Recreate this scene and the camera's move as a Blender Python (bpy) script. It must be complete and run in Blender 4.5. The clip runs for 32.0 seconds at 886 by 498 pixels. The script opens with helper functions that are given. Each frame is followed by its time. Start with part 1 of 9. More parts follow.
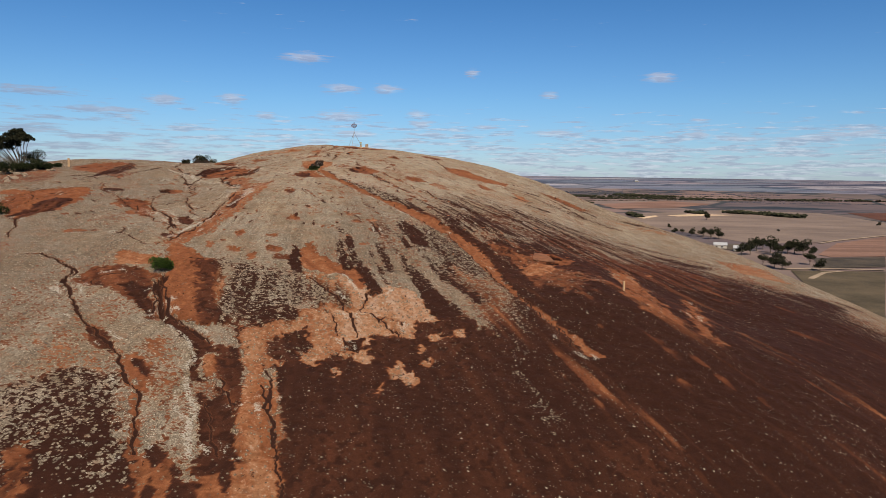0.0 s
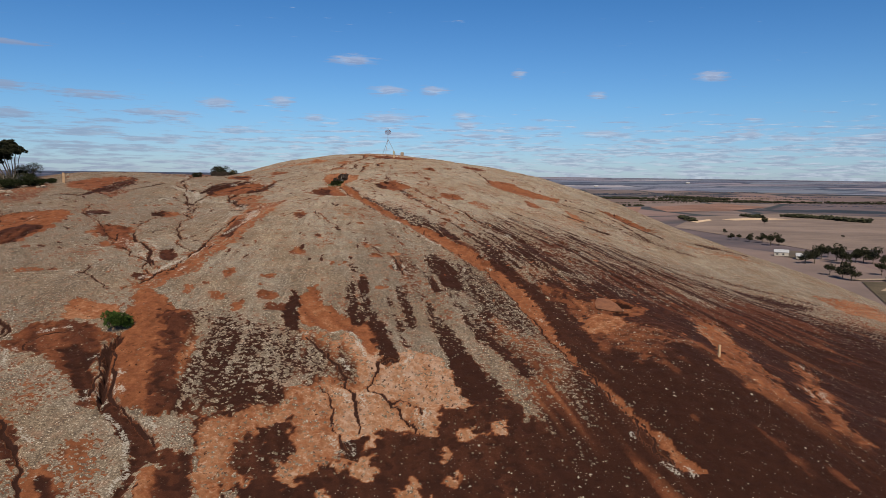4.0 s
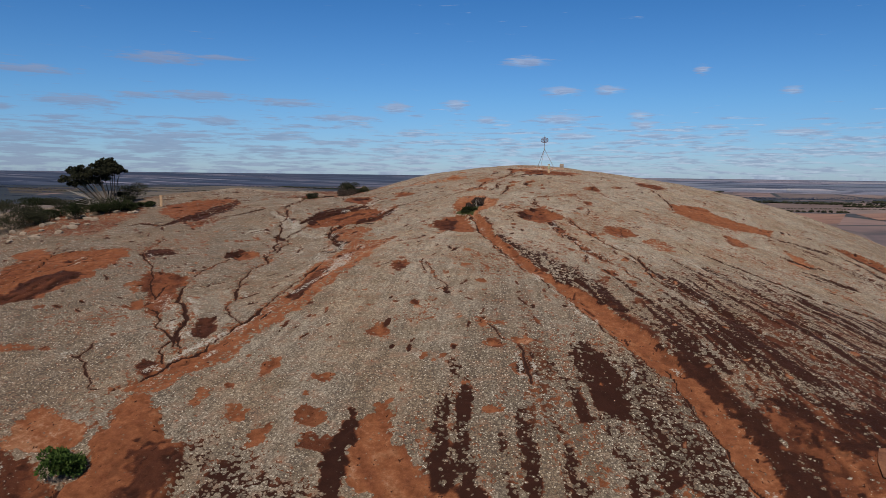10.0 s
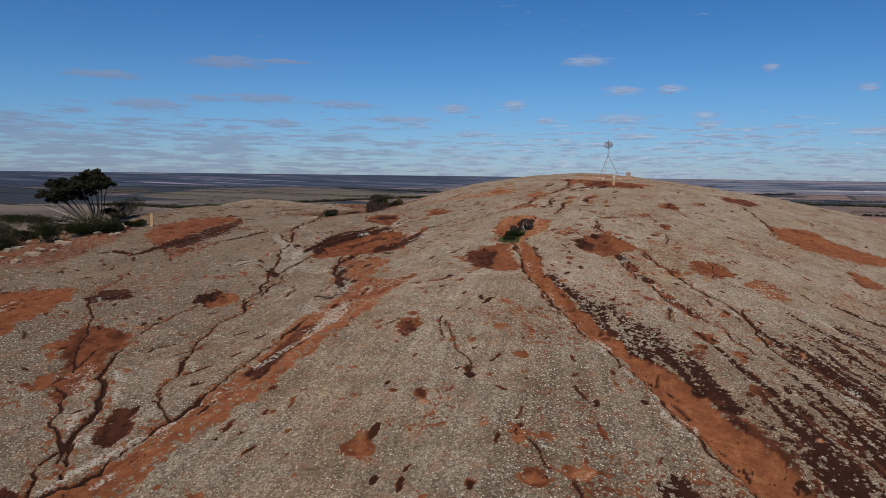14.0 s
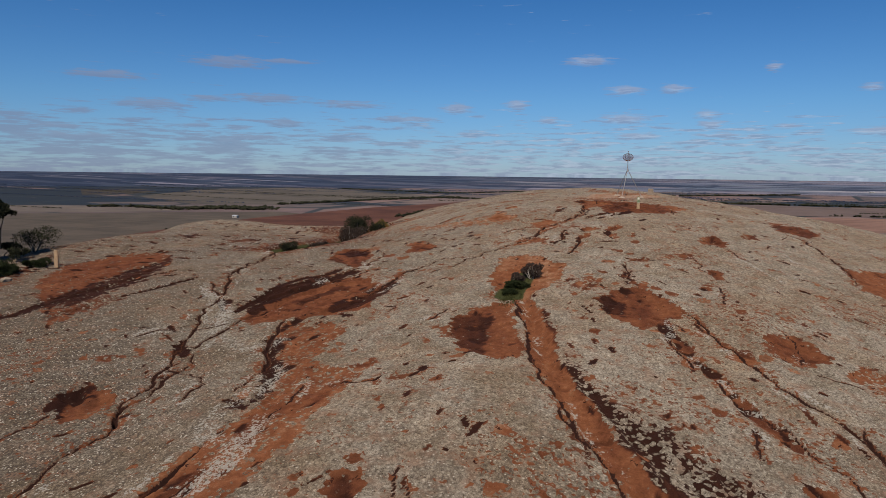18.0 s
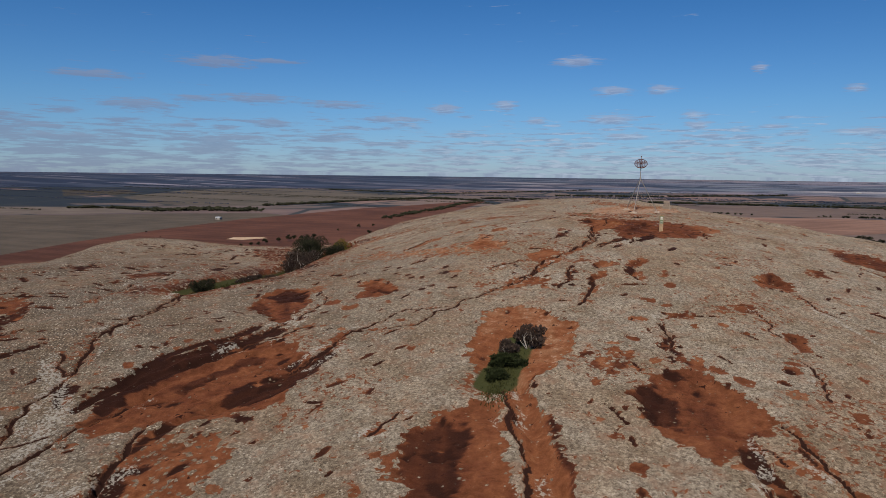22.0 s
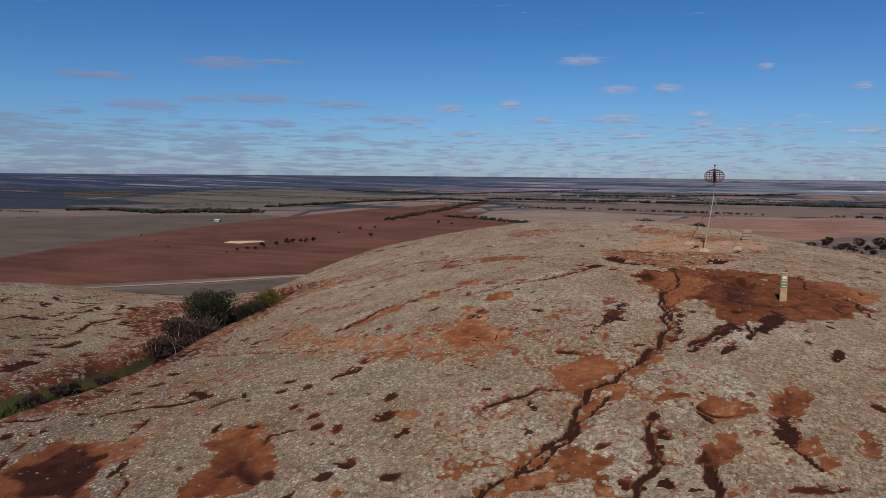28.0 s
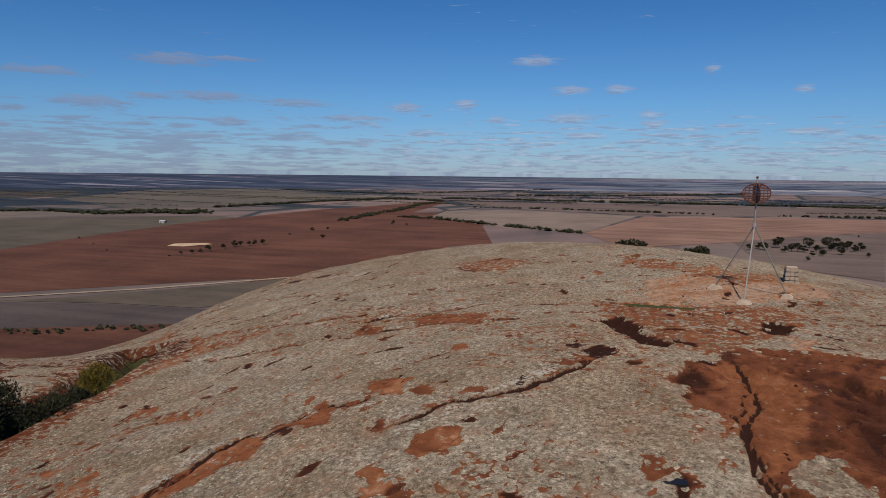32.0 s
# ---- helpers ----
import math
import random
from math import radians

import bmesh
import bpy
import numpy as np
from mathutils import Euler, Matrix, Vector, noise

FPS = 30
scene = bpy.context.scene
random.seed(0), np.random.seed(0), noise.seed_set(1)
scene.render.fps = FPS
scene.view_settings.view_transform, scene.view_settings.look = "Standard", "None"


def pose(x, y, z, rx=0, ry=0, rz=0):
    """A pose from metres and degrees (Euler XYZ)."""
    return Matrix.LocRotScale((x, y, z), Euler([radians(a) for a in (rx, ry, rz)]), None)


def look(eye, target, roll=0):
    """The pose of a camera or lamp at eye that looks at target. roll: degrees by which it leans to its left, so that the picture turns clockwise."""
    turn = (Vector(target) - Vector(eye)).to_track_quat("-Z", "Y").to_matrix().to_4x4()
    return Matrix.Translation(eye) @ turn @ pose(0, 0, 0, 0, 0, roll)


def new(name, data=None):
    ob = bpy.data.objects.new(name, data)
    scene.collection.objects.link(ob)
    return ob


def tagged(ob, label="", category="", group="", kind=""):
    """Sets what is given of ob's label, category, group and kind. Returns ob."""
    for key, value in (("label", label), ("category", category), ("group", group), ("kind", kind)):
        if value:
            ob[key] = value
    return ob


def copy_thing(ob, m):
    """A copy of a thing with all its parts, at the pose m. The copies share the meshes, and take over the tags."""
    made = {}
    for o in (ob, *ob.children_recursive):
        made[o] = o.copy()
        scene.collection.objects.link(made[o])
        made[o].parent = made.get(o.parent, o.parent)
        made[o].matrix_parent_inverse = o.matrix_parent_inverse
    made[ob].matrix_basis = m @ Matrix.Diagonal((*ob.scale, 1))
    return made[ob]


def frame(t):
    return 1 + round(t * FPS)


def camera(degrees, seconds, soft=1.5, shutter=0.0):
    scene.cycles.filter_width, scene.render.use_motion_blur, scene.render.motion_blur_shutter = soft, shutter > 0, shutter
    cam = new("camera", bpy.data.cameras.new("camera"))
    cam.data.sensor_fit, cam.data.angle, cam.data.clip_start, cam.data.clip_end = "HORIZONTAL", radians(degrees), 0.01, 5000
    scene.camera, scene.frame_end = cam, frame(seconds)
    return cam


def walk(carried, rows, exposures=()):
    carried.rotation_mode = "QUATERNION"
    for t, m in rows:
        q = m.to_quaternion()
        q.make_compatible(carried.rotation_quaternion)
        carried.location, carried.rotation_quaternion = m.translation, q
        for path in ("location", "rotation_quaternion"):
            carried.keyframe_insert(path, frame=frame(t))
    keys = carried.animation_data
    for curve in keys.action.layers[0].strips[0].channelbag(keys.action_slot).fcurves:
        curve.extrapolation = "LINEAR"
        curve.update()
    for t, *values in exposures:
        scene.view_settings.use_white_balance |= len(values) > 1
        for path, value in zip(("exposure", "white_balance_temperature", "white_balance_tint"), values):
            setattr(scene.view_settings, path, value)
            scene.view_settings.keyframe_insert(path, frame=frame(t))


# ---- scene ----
cam = camera(65.7, 32.0, soft=0.6)
PATH = [  # seconds, eye, target, roll
    (0, (-0.027, 0.066, 38.015), (-0.023, 2.054, 37.796), 0.8),
    (0.5, (0.02, 2.251, 38.279), (0.023, 4.239, 38.06), 0.8),
    (1, (0.091, 4.404, 38.563), (0.093, 6.392, 38.344), 0.8),
    (1.5, (0.174, 6.492, 38.818), (0.175, 8.48, 38.6), 0.8),
    (2, (0.236, 8.615, 39.027), (0.237, 10.603, 38.811), 0.7),
    (2.5, (0.35, 10.773, 39.255), (0.333, 12.762, 39.041), 0.6),
    (4.5, (0.705, 19.698, 40.636), (0.523, 21.678, 40.417), 0.8),
    (5, (0.738, 21.881, 40.866), (0.492, 23.854, 40.648), 0.8),
    (5.5, (0.782, 24.036, 41.086), (0.461, 25.998, 40.868), 0.8),
    (6, (0.844, 26.18, 41.294), (0.45, 28.129, 41.077), 0.8),
    (6.5, (0.837, 28.349, 41.545), (0.391, 30.287, 41.327), 0.7),
    (7, (0.782, 30.529, 41.765), (0.291, 32.455, 41.547), 0.7),
    (7.5, (0.671, 32.705, 41.977), (0.16, 34.626, 41.759), 0.6),
    (8, (0.543, 34.835, 42.202), (0.031, 36.756, 41.984), 0.7),
    (8.5, (0.356, 37.002, 42.458), (-0.161, 38.921, 42.24), 0.7),
    (9, (0.17, 39.164, 42.719), (-0.374, 41.076, 42.5), 0.7),
    (9.5, (-0.089, 41.303, 42.945), (-0.664, 43.205, 42.726), 0.7),
    (10, (-0.321, 43.432, 43.134), (-0.928, 45.324, 42.915), 0.7),
    (10.5, (-0.624, 45.578, 43.345), (-1.277, 47.456, 43.127), 0.7),
    (11, (-0.982, 47.715, 43.571), (-1.673, 49.579, 43.353), 0.7),
    (11.5, (-1.357, 49.843, 43.781), (-2.083, 51.694, 43.563), 0.7),
    (12, (-1.794, 51.979, 43.975), (-2.547, 53.819, 43.757), 0.7),
    (12.5, (-2.214, 53.998, 44.16), (-2.972, 55.836, 43.943), 0.7),
    (13, (-2.686, 56.082, 44.369), (-3.446, 57.919, 44.15), 0.7),
    (13.5, (-3.205, 58.159, 44.519), (-3.967, 59.995, 44.301), 0.7),
    (15.5, (-5.641, 66.483, 45.365), (-6.405, 68.318, 45.145), 0.7),
    (16, (-6.255, 68.597, 45.729), (-7.02, 70.432, 45.51), 0.7),
    (16.5, (-6.862, 70.731, 46.178), (-7.631, 72.564, 45.959), 0.7),
    (17, (-7.516, 72.8, 46.588), (-8.286, 74.633, 46.369), 0.7),
    (17.5, (-8.141, 74.797, 46.889), (-8.912, 76.629, 46.67), 0.7),
    (18, (-8.814, 76.811, 47.098), (-9.584, 78.643, 46.879), 0.7),
    (18.5, (-9.439, 78.873, 47.262), (-10.213, 80.704, 47.043), 0.7),
    (19, (-10.033, 80.978, 47.408), (-10.809, 82.809, 47.189), 0.7),
    (19.5, (-10.68, 83.035, 47.531), (-11.44, 84.872, 47.312), 0.7),
    (20, (-11.368, 85.129, 47.655), (-12.114, 86.972, 47.436), 0.6),
    (20.5, (-12.053, 87.201, 47.82), (-12.783, 89.05, 47.602), 0.6),
    (21, (-12.663, 89.294, 47.977), (-13.398, 91.141, 47.758), 0.7),
    (21.5, (-13.281, 91.393, 48.098), (-14.019, 93.239, 47.88), 0.7),
    (22, (-13.972, 93.455, 48.211), (-14.711, 95.3, 47.993), 0.7),
    (22.5, (-14.586, 95.524, 48.341), (-15.329, 97.368, 48.122), 0.6),
    (23, (-15.179, 97.589, 48.448), (-15.925, 99.431, 48.23), 0.7),
    (23.5, (-15.836, 99.682, 48.574), (-16.585, 101.523, 48.356), 0.7),
    (24, (-16.534, 101.812, 48.658), (-17.282, 103.654, 48.44), 0.7),
    (24.5, (-17.109, 103.931, 48.755), (-17.861, 105.771, 48.537), 0.6),
    (26.5, (-19.693, 112.374, 49.18), (-20.44, 114.217, 48.961), 0.6),
    (27, (-20.331, 114.484, 49.356), (-21.079, 116.326, 49.138), 0.5),
    (27.5, (-20.966, 116.593, 49.485), (-21.715, 118.434, 49.267), 0.5),
    (28, (-21.539, 118.632, 49.639), (-22.293, 120.472, 49.42), 0.5),
    (28.5, (-22.179, 120.777, 49.735), (-22.933, 122.617, 49.517), 0.5),
    (29, (-22.798, 122.898, 49.85), (-23.549, 124.739, 49.632), 0.5),
    (29.5, (-23.393, 124.989, 49.944), (-24.122, 126.838, 49.725), 0.5),
    (30, (-23.994, 127.09, 50.054), (-24.674, 128.958, 49.834), 0.5),
    (30.5, (-24.609, 129.245, 50.171), (-25.256, 131.125, 49.951), 0.5),
    (31, (-25.18, 131.363, 50.277), (-25.828, 133.243, 50.058), 0.5),
    (31.5, (-25.744, 133.468, 50.378), (-26.395, 135.346, 50.158), 0.5),
    (32, (-26.353, 135.609, 50.481), (-26.987, 137.493, 50.261), 0.6),
]
walk(cam, [(t, look(eye, target, roll)) for t, eye, target, roll in PATH], [(0, 0.47, 7200, 10), (2.5, 0.43, 7100, 10), (5.5, 0.24, 6650, 10), (11, 0.15, 6450, 10), (16, 0.0, 6450, 10), (32, 0.0, 6450, 10)])

# ---- sky, sun ----
SUN_TO = Vector((0.17, -0.98, 0.0)).normalized() * math.cos(radians(44)) + Vector((0, 0, math.sin(radians(44))))
sun_data = bpy.data.lights.new("sun", "SUN")
sun_data.energy, sun_data.angle, sun_data.color = 4.7, radians(0.53), (1.0, 0.87, 0.71)
sun = new("sun", sun_data)
sun.matrix_world = look((0, 0, 300), Vector((0, 0, 300)) - SUN_TO)
scene.view_settings.exposure = 0.0


class Nodes:
    """A short hand for node trees."""

    def __init__(self, tree):
        self.tree = tree
        tree.nodes.clear()

    def add(self, kind, **settings):
        node = self.tree.nodes.new(kind)
        for key, value in settings.items():
            if key == "operation":
                node.operation = value
            elif key == "data_type":
                node.data_type = value
            elif key == "blend_type":
                node.blend_type = value
        return node

    def link(self, out, to):
        self.tree.links.new(out, to)

    def put(self, socket, value):
        if hasattr(value, "is_output"):
            self.tree.links.new(value, socket)
        else:
            socket.default_value = value

    def math(self, op, a, b=0.0, c=0.0, clamp=False):
        node = self.tree.nodes.new("ShaderNodeMath")
        node.operation, node.use_clamp = op, clamp
        self.put(node.inputs[0], a), self.put(node.inputs[1], b), self.put(node.inputs[2], c)
        return node.outputs[0]

    def step(self, value, low, high):
        node = self.tree.nodes.new("ShaderNodeMapRange")
        node.interpolation_type = "SMOOTHSTEP"
        self.put(node.inputs[0], value)
        node.inputs[1].default_value, node.inputs[2].default_value = low, high
        return node.outputs[0]

    def mix(self, factor, a, b, blend="MIX"):
        node = self.tree.nodes.new("ShaderNodeMix")
        node.data_type, node.blend_type = "RGBA", blend
        self.put(node.inputs[0], factor)
        for socket, value in ((node.inputs[6], a), (node.inputs[7], b)):
            self.put(socket, value if hasattr(value, "is_output") else (*value, 1.0))
        return node.outputs[2]

    def noise(self, at, scale, detail=3.0, rough=0.55, warp=0.0):
        node = self.tree.nodes.new("ShaderNodeTexNoise")
        self.link(at, node.inputs["Vector"])
        node.inputs["Scale"].default_value, node.inputs["Detail"].default_value = scale, detail
        node.inputs["Roughness"].default_value, node.inputs["Distortion"].default_value = rough, warp
        return node.outputs[0]

    def cells(self, at, scale, feature="F1"):
        node = self.tree.nodes.new("ShaderNodeTexVoronoi")
        node.feature = feature
        self.link(at, node.inputs["Vector"])
        node.inputs["Scale"].default_value = scale
        return node

    def ramp(self, value, stops):
        node = self.tree.nodes.new("ShaderNodeValToRGB")
        self.put(node.inputs[0], value)
        elements = node.color_ramp.elements
        while len(elements) < len(stops):
            elements.new(0.5)
        for element, (where, colour) in zip(elements, stops):
            element.position, element.color = where, (*colour, 1.0)
        return node.outputs[0]

    def scaled(self, at, x, y, z):
        node = self.tree.nodes.new("ShaderNodeMapping")
        self.link(at, node.inputs[0])
        node.inputs["Scale"].default_value = (x, y, z)
        return node.outputs[0]

    def surface(self, colour, rough, bumps=(), specular=0.3, metal=0.0):
        node = self.tree.nodes.new("ShaderNodeBsdfPrincipled")
        node.inputs["Diffuse Roughness"].default_value = 1.0 if rough > 0.84 else 0.0
        self.put(node.inputs["Base Color"], colour if hasattr(colour, "is_output") else (*colour, 1.0))
        self.put(node.inputs["Roughness"], rough)
        node.inputs["Specular IOR Level"].default_value, node.inputs["Metallic"].default_value = specular, metal
        normal = None
        for height, strength, distance in bumps:
            bump = self.tree.nodes.new("ShaderNodeBump")
            bump.inputs["Strength"].default_value, bump.inputs["Distance"].default_value = strength, distance
            self.link(height, bump.inputs["Height"])
            if normal:
                self.link(normal, bump.inputs["Normal"])
            normal = bump.outputs[0]
        if normal:
            self.link(normal, node.inputs["Normal"])
        out = self.tree.nodes.new("ShaderNodeOutputMaterial")
        self.link(node.outputs[0], out.inputs[0])
        return node


def make_sky():
    world = bpy.data.worlds.new("sky")
    scene.world = world
    world.use_nodes = True
    n = Nodes(world.node_tree)
    sky = n.add("ShaderNodeTexSky")
    sky.sky_type, sky.sun_disc = "NISHITA", False
    sky.sun_elevation, sky.sun_rotation = radians(44), math.atan2(SUN_TO.x, SUN_TO.y)
    sky.altitude, sky.air_density, sky.dust_density, sky.ozone_density = 200, 1.0, 0.2, 3.0
    way = n.add("ShaderNodeTexCoord").outputs["Generated"]
    parts = n.add("ShaderNodeSeparateXYZ")
    n.link(way, parts.inputs[0])
    up = n.math("MAXIMUM", parts.outputs[2], 0.0)
    clear = n.mix(1.0, sky.outputs[0], n.ramp(n.math("MULTIPLY", up, 3.0), ((0.0, (0.43, 0.60, 0.96)), (0.3, (0.355, 0.615, 0.92)), (0.85, (0.188, 0.50, 0.82)))), "MULTIPLY")
    # streaked cloud low over the horizon, thinning upwards
    around = n.math("ARCTAN2", parts.outputs[0], parts.outputs[1])
    flat, fine = n.add("ShaderNodeCombineXYZ"), n.add("ShaderNodeCombineXYZ")
    n.link(n.math("MULTIPLY", around, 12.0), flat.inputs[0]), n.link(n.math("MULTIPLY", up, 150.0), flat.inputs[1])
    n.link(n.math("MULTIPLY", around, 30.0), fine.inputs[0]), n.link(n.math("MULTIPLY", up, 250.0), fine.inputs[1])
    streaks = n.math("ADD", n.math("MULTIPLY", n.noise(flat.outputs[0], 1.0, 6, 0.6), 0.62), n.math("MULTIPLY", n.noise(fine.outputs[0], 1.0, 5, 0.6), 0.38))
    streaks = n.math("ADD", streaks, n.ramp(n.math("MULTIPLY", up, 5.0), ((0.0, (0.16, 0.16, 0.16)), (0.14, (0.17, 0.17, 0.17)), (0.32, (0.125, 0.125, 0.125)), (0.50, (0.0, 0.0, 0.0)))))
    streaks = n.math("ADD", streaks, n.math("MULTIPLY", n.step(around, -0.6, -0.95), 0.03))
    cover = n.math("MULTIPLY", n.step(streaks, 0.615, 0.72), 0.64)
    # single small clouds: bearing, height, half width, half height
    puffs = ((-0.847, 0.121, 0.049, 0.0057), (-0.694, 0.1462, 0.053, 0.0082), (-0.621, 0.151, 0.041, 0.0033), (-0.794, 0.0866, 0.053, 0.0074), (-0.724, 0.0973, 0.03, 0.0041), (-0.645, 0.0999, 0.061, 0.0066), (-0.534, 0.0951, 0.053, 0.0049), (-0.623, 0.0672, 0.034, 0.0066), (-0.455, 0.0757, 0.053, 0.0049), (-0.382, 0.0917, 0.025, 0.0074), (-0.883, 0.042, 0.066, 0.0057), (-0.668, 0.0461, 0.057, 0.0049), (-0.746, 0.0611, 0.025, 0.0033), (-0.9, 0.0537, 0.033, 0.0041), (-0.196, 0.1569, 0.033, 0.0066), (-0.144, 0.1165, 0.026, 0.0066), (-0.079, 0.1175, 0.021, 0.0057))
    puffs += ((-0.294, 0.0979, 0.018, 0.0066), (-0.25, 0.0759, 0.015, 0.0049), (-0.147, 0.0779, 0.037, 0.0074), (-0.037, 0.0827, 0.018, 0.0049), (-0.031, 0.069, 0.018, 0.0066), (-0.13, 0.0544, 0.029, 0.0049), (-0.021, 0.0553, 0.037, 0.0033), (0.061, 0.066, 0.018, 0.0033), (0.299, 0.1329, 0.021, 0.0074), (0.151, 0.1107, 0.012, 0.0049), (0.041, 0.1415, 0.01, 0.0049), (0.161, 0.0582, 0.033, 0.0049), (0.353, 0.076, 0.012, 0.0033), (0.351, 0.0558, 0.026, 0.0049), (0.404, 0.0502, 0.037, 0.0033), (0.489, 0.0502, 0.049, 0.0041), (0.538, 0.0558, 0.041, 0.0049))
    ragged_edge = n.noise(fine.outputs[0], 1.3, 6, 0.62)
    height = n.math("ARCSINE", up)
    puffed, shade = None, None
    for bearing, rise, wide, high in puffs:
        dx = n.math("MULTIPLY", n.math("SUBTRACT", around, bearing), 0.8 / wide)
        dy = n.math("MULTIPLY", n.math("SUBTRACT", height, rise), 0.75 / high)
        away = n.math("SQRT", n.math("ADD", n.math("MULTIPLY", dx, dx), n.math("MULTIPLY", dy, dy)))
        lit = n.math("MULTIPLY", n.step(away, 1.4, 0.6), dy)
        puffed = away if puffed is None else n.math("MINIMUM", puffed, away)
        shade = lit if shade is None else n.math("ADD", shade, lit)
    puffed = n.math("MULTIPLY", n.step(n.math("ADD", puffed, n.math("MULTIPLY", n.math("SUBTRACT", ragged_edge, 0.5), 2.6)), 1.0, 0.25), 0.66)
    cloud = n.math("MAXIMUM", cover, puffed)
    grey = n.mix(n.math("MULTIPLY", n.step(ragged_edge, 0.42, 0.62), n.step(around, -1.1, -0.2)), (2.7, 3.2, 4.7), (5.0, 5.7, 7.1))
    grey = n.mix(n.math("MULTIPLY", n.step(shade, -0.5, 0.7), puffed), grey, (4.8, 5.1, 6.4))
    grey = n.mix(n.math("MULTIPLY", n.step(around, -0.25, -0.6), 0.62), grey, (1.95, 2.4, 3.75))
    clouded = n.mix(cloud, clear, grey)
    back = n.add("ShaderNodeBackground")
    n.link(clouded, back.inputs[0])
    back.inputs[1].default_value = 0.085
    out = n.add("ShaderNodeOutputWorld")
    n.link(back.outputs[0], out.inputs[0])


make_sky()


# ---- materials ----
def material(name):
    mat = bpy.data.materials.new(name)
    mat.use_nodes = True
    n = Nodes(mat.node_tree)
    geometry = n.add("ShaderNodeNewGeometry")
    return mat, n, geometry.outputs["Position"]


def rock_material():
    mat, n, at = material("granite")
    first, second = n.add("ShaderNodeAttribute"), n.add("ShaderNodeAttribute")
    first.attribute_name, second.attribute_name = "rock", "growth"
    a, b = n.add("ShaderNodeSeparateColor"), n.add("ShaderNodeSeparateColor")
    n.link(first.outputs["Color"], a.inputs[0]), n.link(second.outputs["Color"], b.inputs[0])
    bare, hue, dark = a.outputs[0], a.outputs[1], a.outputs[2]
    crack, pale, grass = b.outputs[0], b.outputs[1], b.outputs[2]
    soft = n.noise(at, 0.16, 4, 0.55)
    mid = n.noise(at, 1.1, 5, 0.62)
    small = n.noise(at, 7.0, 5, 0.70)
    grain = n.noise(at, 24.0, 3, 0.7)
    flake, scab = n.cells(at, 8.5), n.cells(at, 4.6)
    draw = n.add("ShaderNodeSeparateColor")
    n.link(flake.outputs["Color"], draw.inputs[0])
    lot = n.add("ShaderNodeSeparateColor")
    n.link(scab.outputs["Color"], lot.inputs[0])
    # lichen crust, breaking up into single flakes where the rock shows through
    thin = n.math("ADD", bare, n.math("ADD", n.math("MULTIPLY", n.math("SUBTRACT", mid, 0.5), 0.45), n.math("MULTIPLY", n.math("SUBTRACT", small, 0.5), 0.55)))
    thin = n.math("ADD", thin, n.math("ADD", n.math("MULTIPLY", n.math("SUBTRACT", lot.outputs[0], 0.5), 0.74), n.math("MULTIPLY", n.math("SUBTRACT", scab.outputs["Distance"], 0.4), 0.45)))
    worn = n.step(thin, 0.44, 0.54)
    mottle = n.math("ADD", n.math("MULTIPLY", small, 0.48), n.math("MULTIPLY", grain, 0.52))
    mottle = n.math("ADD", mottle, n.math("MULTIPLY", n.math("SUBTRACT", draw.outputs[1], 0.5), 0.11))
    crust = n.ramp(mottle, ((0.36, (0.088, 0.067, 0.050)), (0.44, (0.182, 0.147, 0.110)), (0.50, (0.266, 0.222, 0.168)), (0.56, (0.350, 0.300, 0.229)), (0.66, (0.52, 0.46, 0.36))))
    crust = n.mix(n.math("MULTIPLY", n.step(soft, 0.40, 0.62), 0.9), crust, (0.90, 0.82, 0.74), "MULTIPLY")
    zone = n.noise(at, 0.45, 4, 0.6)
    crust = n.mix(n.math("MULTIPLY", n.step(zone, 0.46, 0.66), 0.8), crust, (0.74, 0.71, 0.66), "MULTIPLY")
    crust = n.mix(n.math("MULTIPLY", n.step(zone, 0.46, 0.30), 0.8), crust, (1.2, 1.19, 1.16), "MULTIPLY")
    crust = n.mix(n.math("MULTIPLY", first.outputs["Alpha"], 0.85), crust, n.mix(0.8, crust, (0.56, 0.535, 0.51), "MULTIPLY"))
    crust = n.mix(n.math("MULTIPLY", n.step(mid, 0.47, 0.68), 0.6), crust, (0.25, 0.150, 0.097))
    tuft = n.noise(at, 3.4, 5, 0.78)
    crust = n.mix(n.math("MULTIPLY", n.step(tuft, 0.50, 0.60), 0.9), crust, (0.80, 0.78, 0.76), "MULTIPLY")
    crust = n.mix(n.math("MULTIPLY", n.step(tuft, 0.48, 0.40), 0.95), crust, (1.12, 1.11, 1.10), "MULTIPLY")
    fleck = n.step(n.math("ADD", flake.outputs["Distance"], n.math("MULTIPLY", grain, 0.3)), 0.52, 0.40)
    crust = n.mix(n.math("MULTIPLY", n.math("MULTIPLY", fleck, n.step(n.math("ADD", draw.outputs[2], n.math("MULTIPLY", first.outputs["Alpha"], 0.22)), 0.90, 0.94)), n.math("ADD", 0.45, n.math("MULTIPLY", first.outputs["Alpha"], 0.5))), crust, (0.60, 0.54, 0.44))
    crust = n.mix(n.math("MULTIPLY", n.math("MULTIPLY", fleck, n.step(draw.outputs[2], 0.14, 0.10)), 0.6), crust, (0.042, 0.029, 0.020))
    crust = n.mix(n.math("MULTIPLY", n.step(n.math("ADD", flake.outputs["Distance"], n.math("MULTIPLY", n.math("SUBTRACT", grain, 0.5), 0.5)), 0.50, 0.72), n.math("ADD", 0.12, n.math("MULTIPLY", first.outputs["Alpha"], 0.95))), crust, (0.085, 0.064, 0.048))
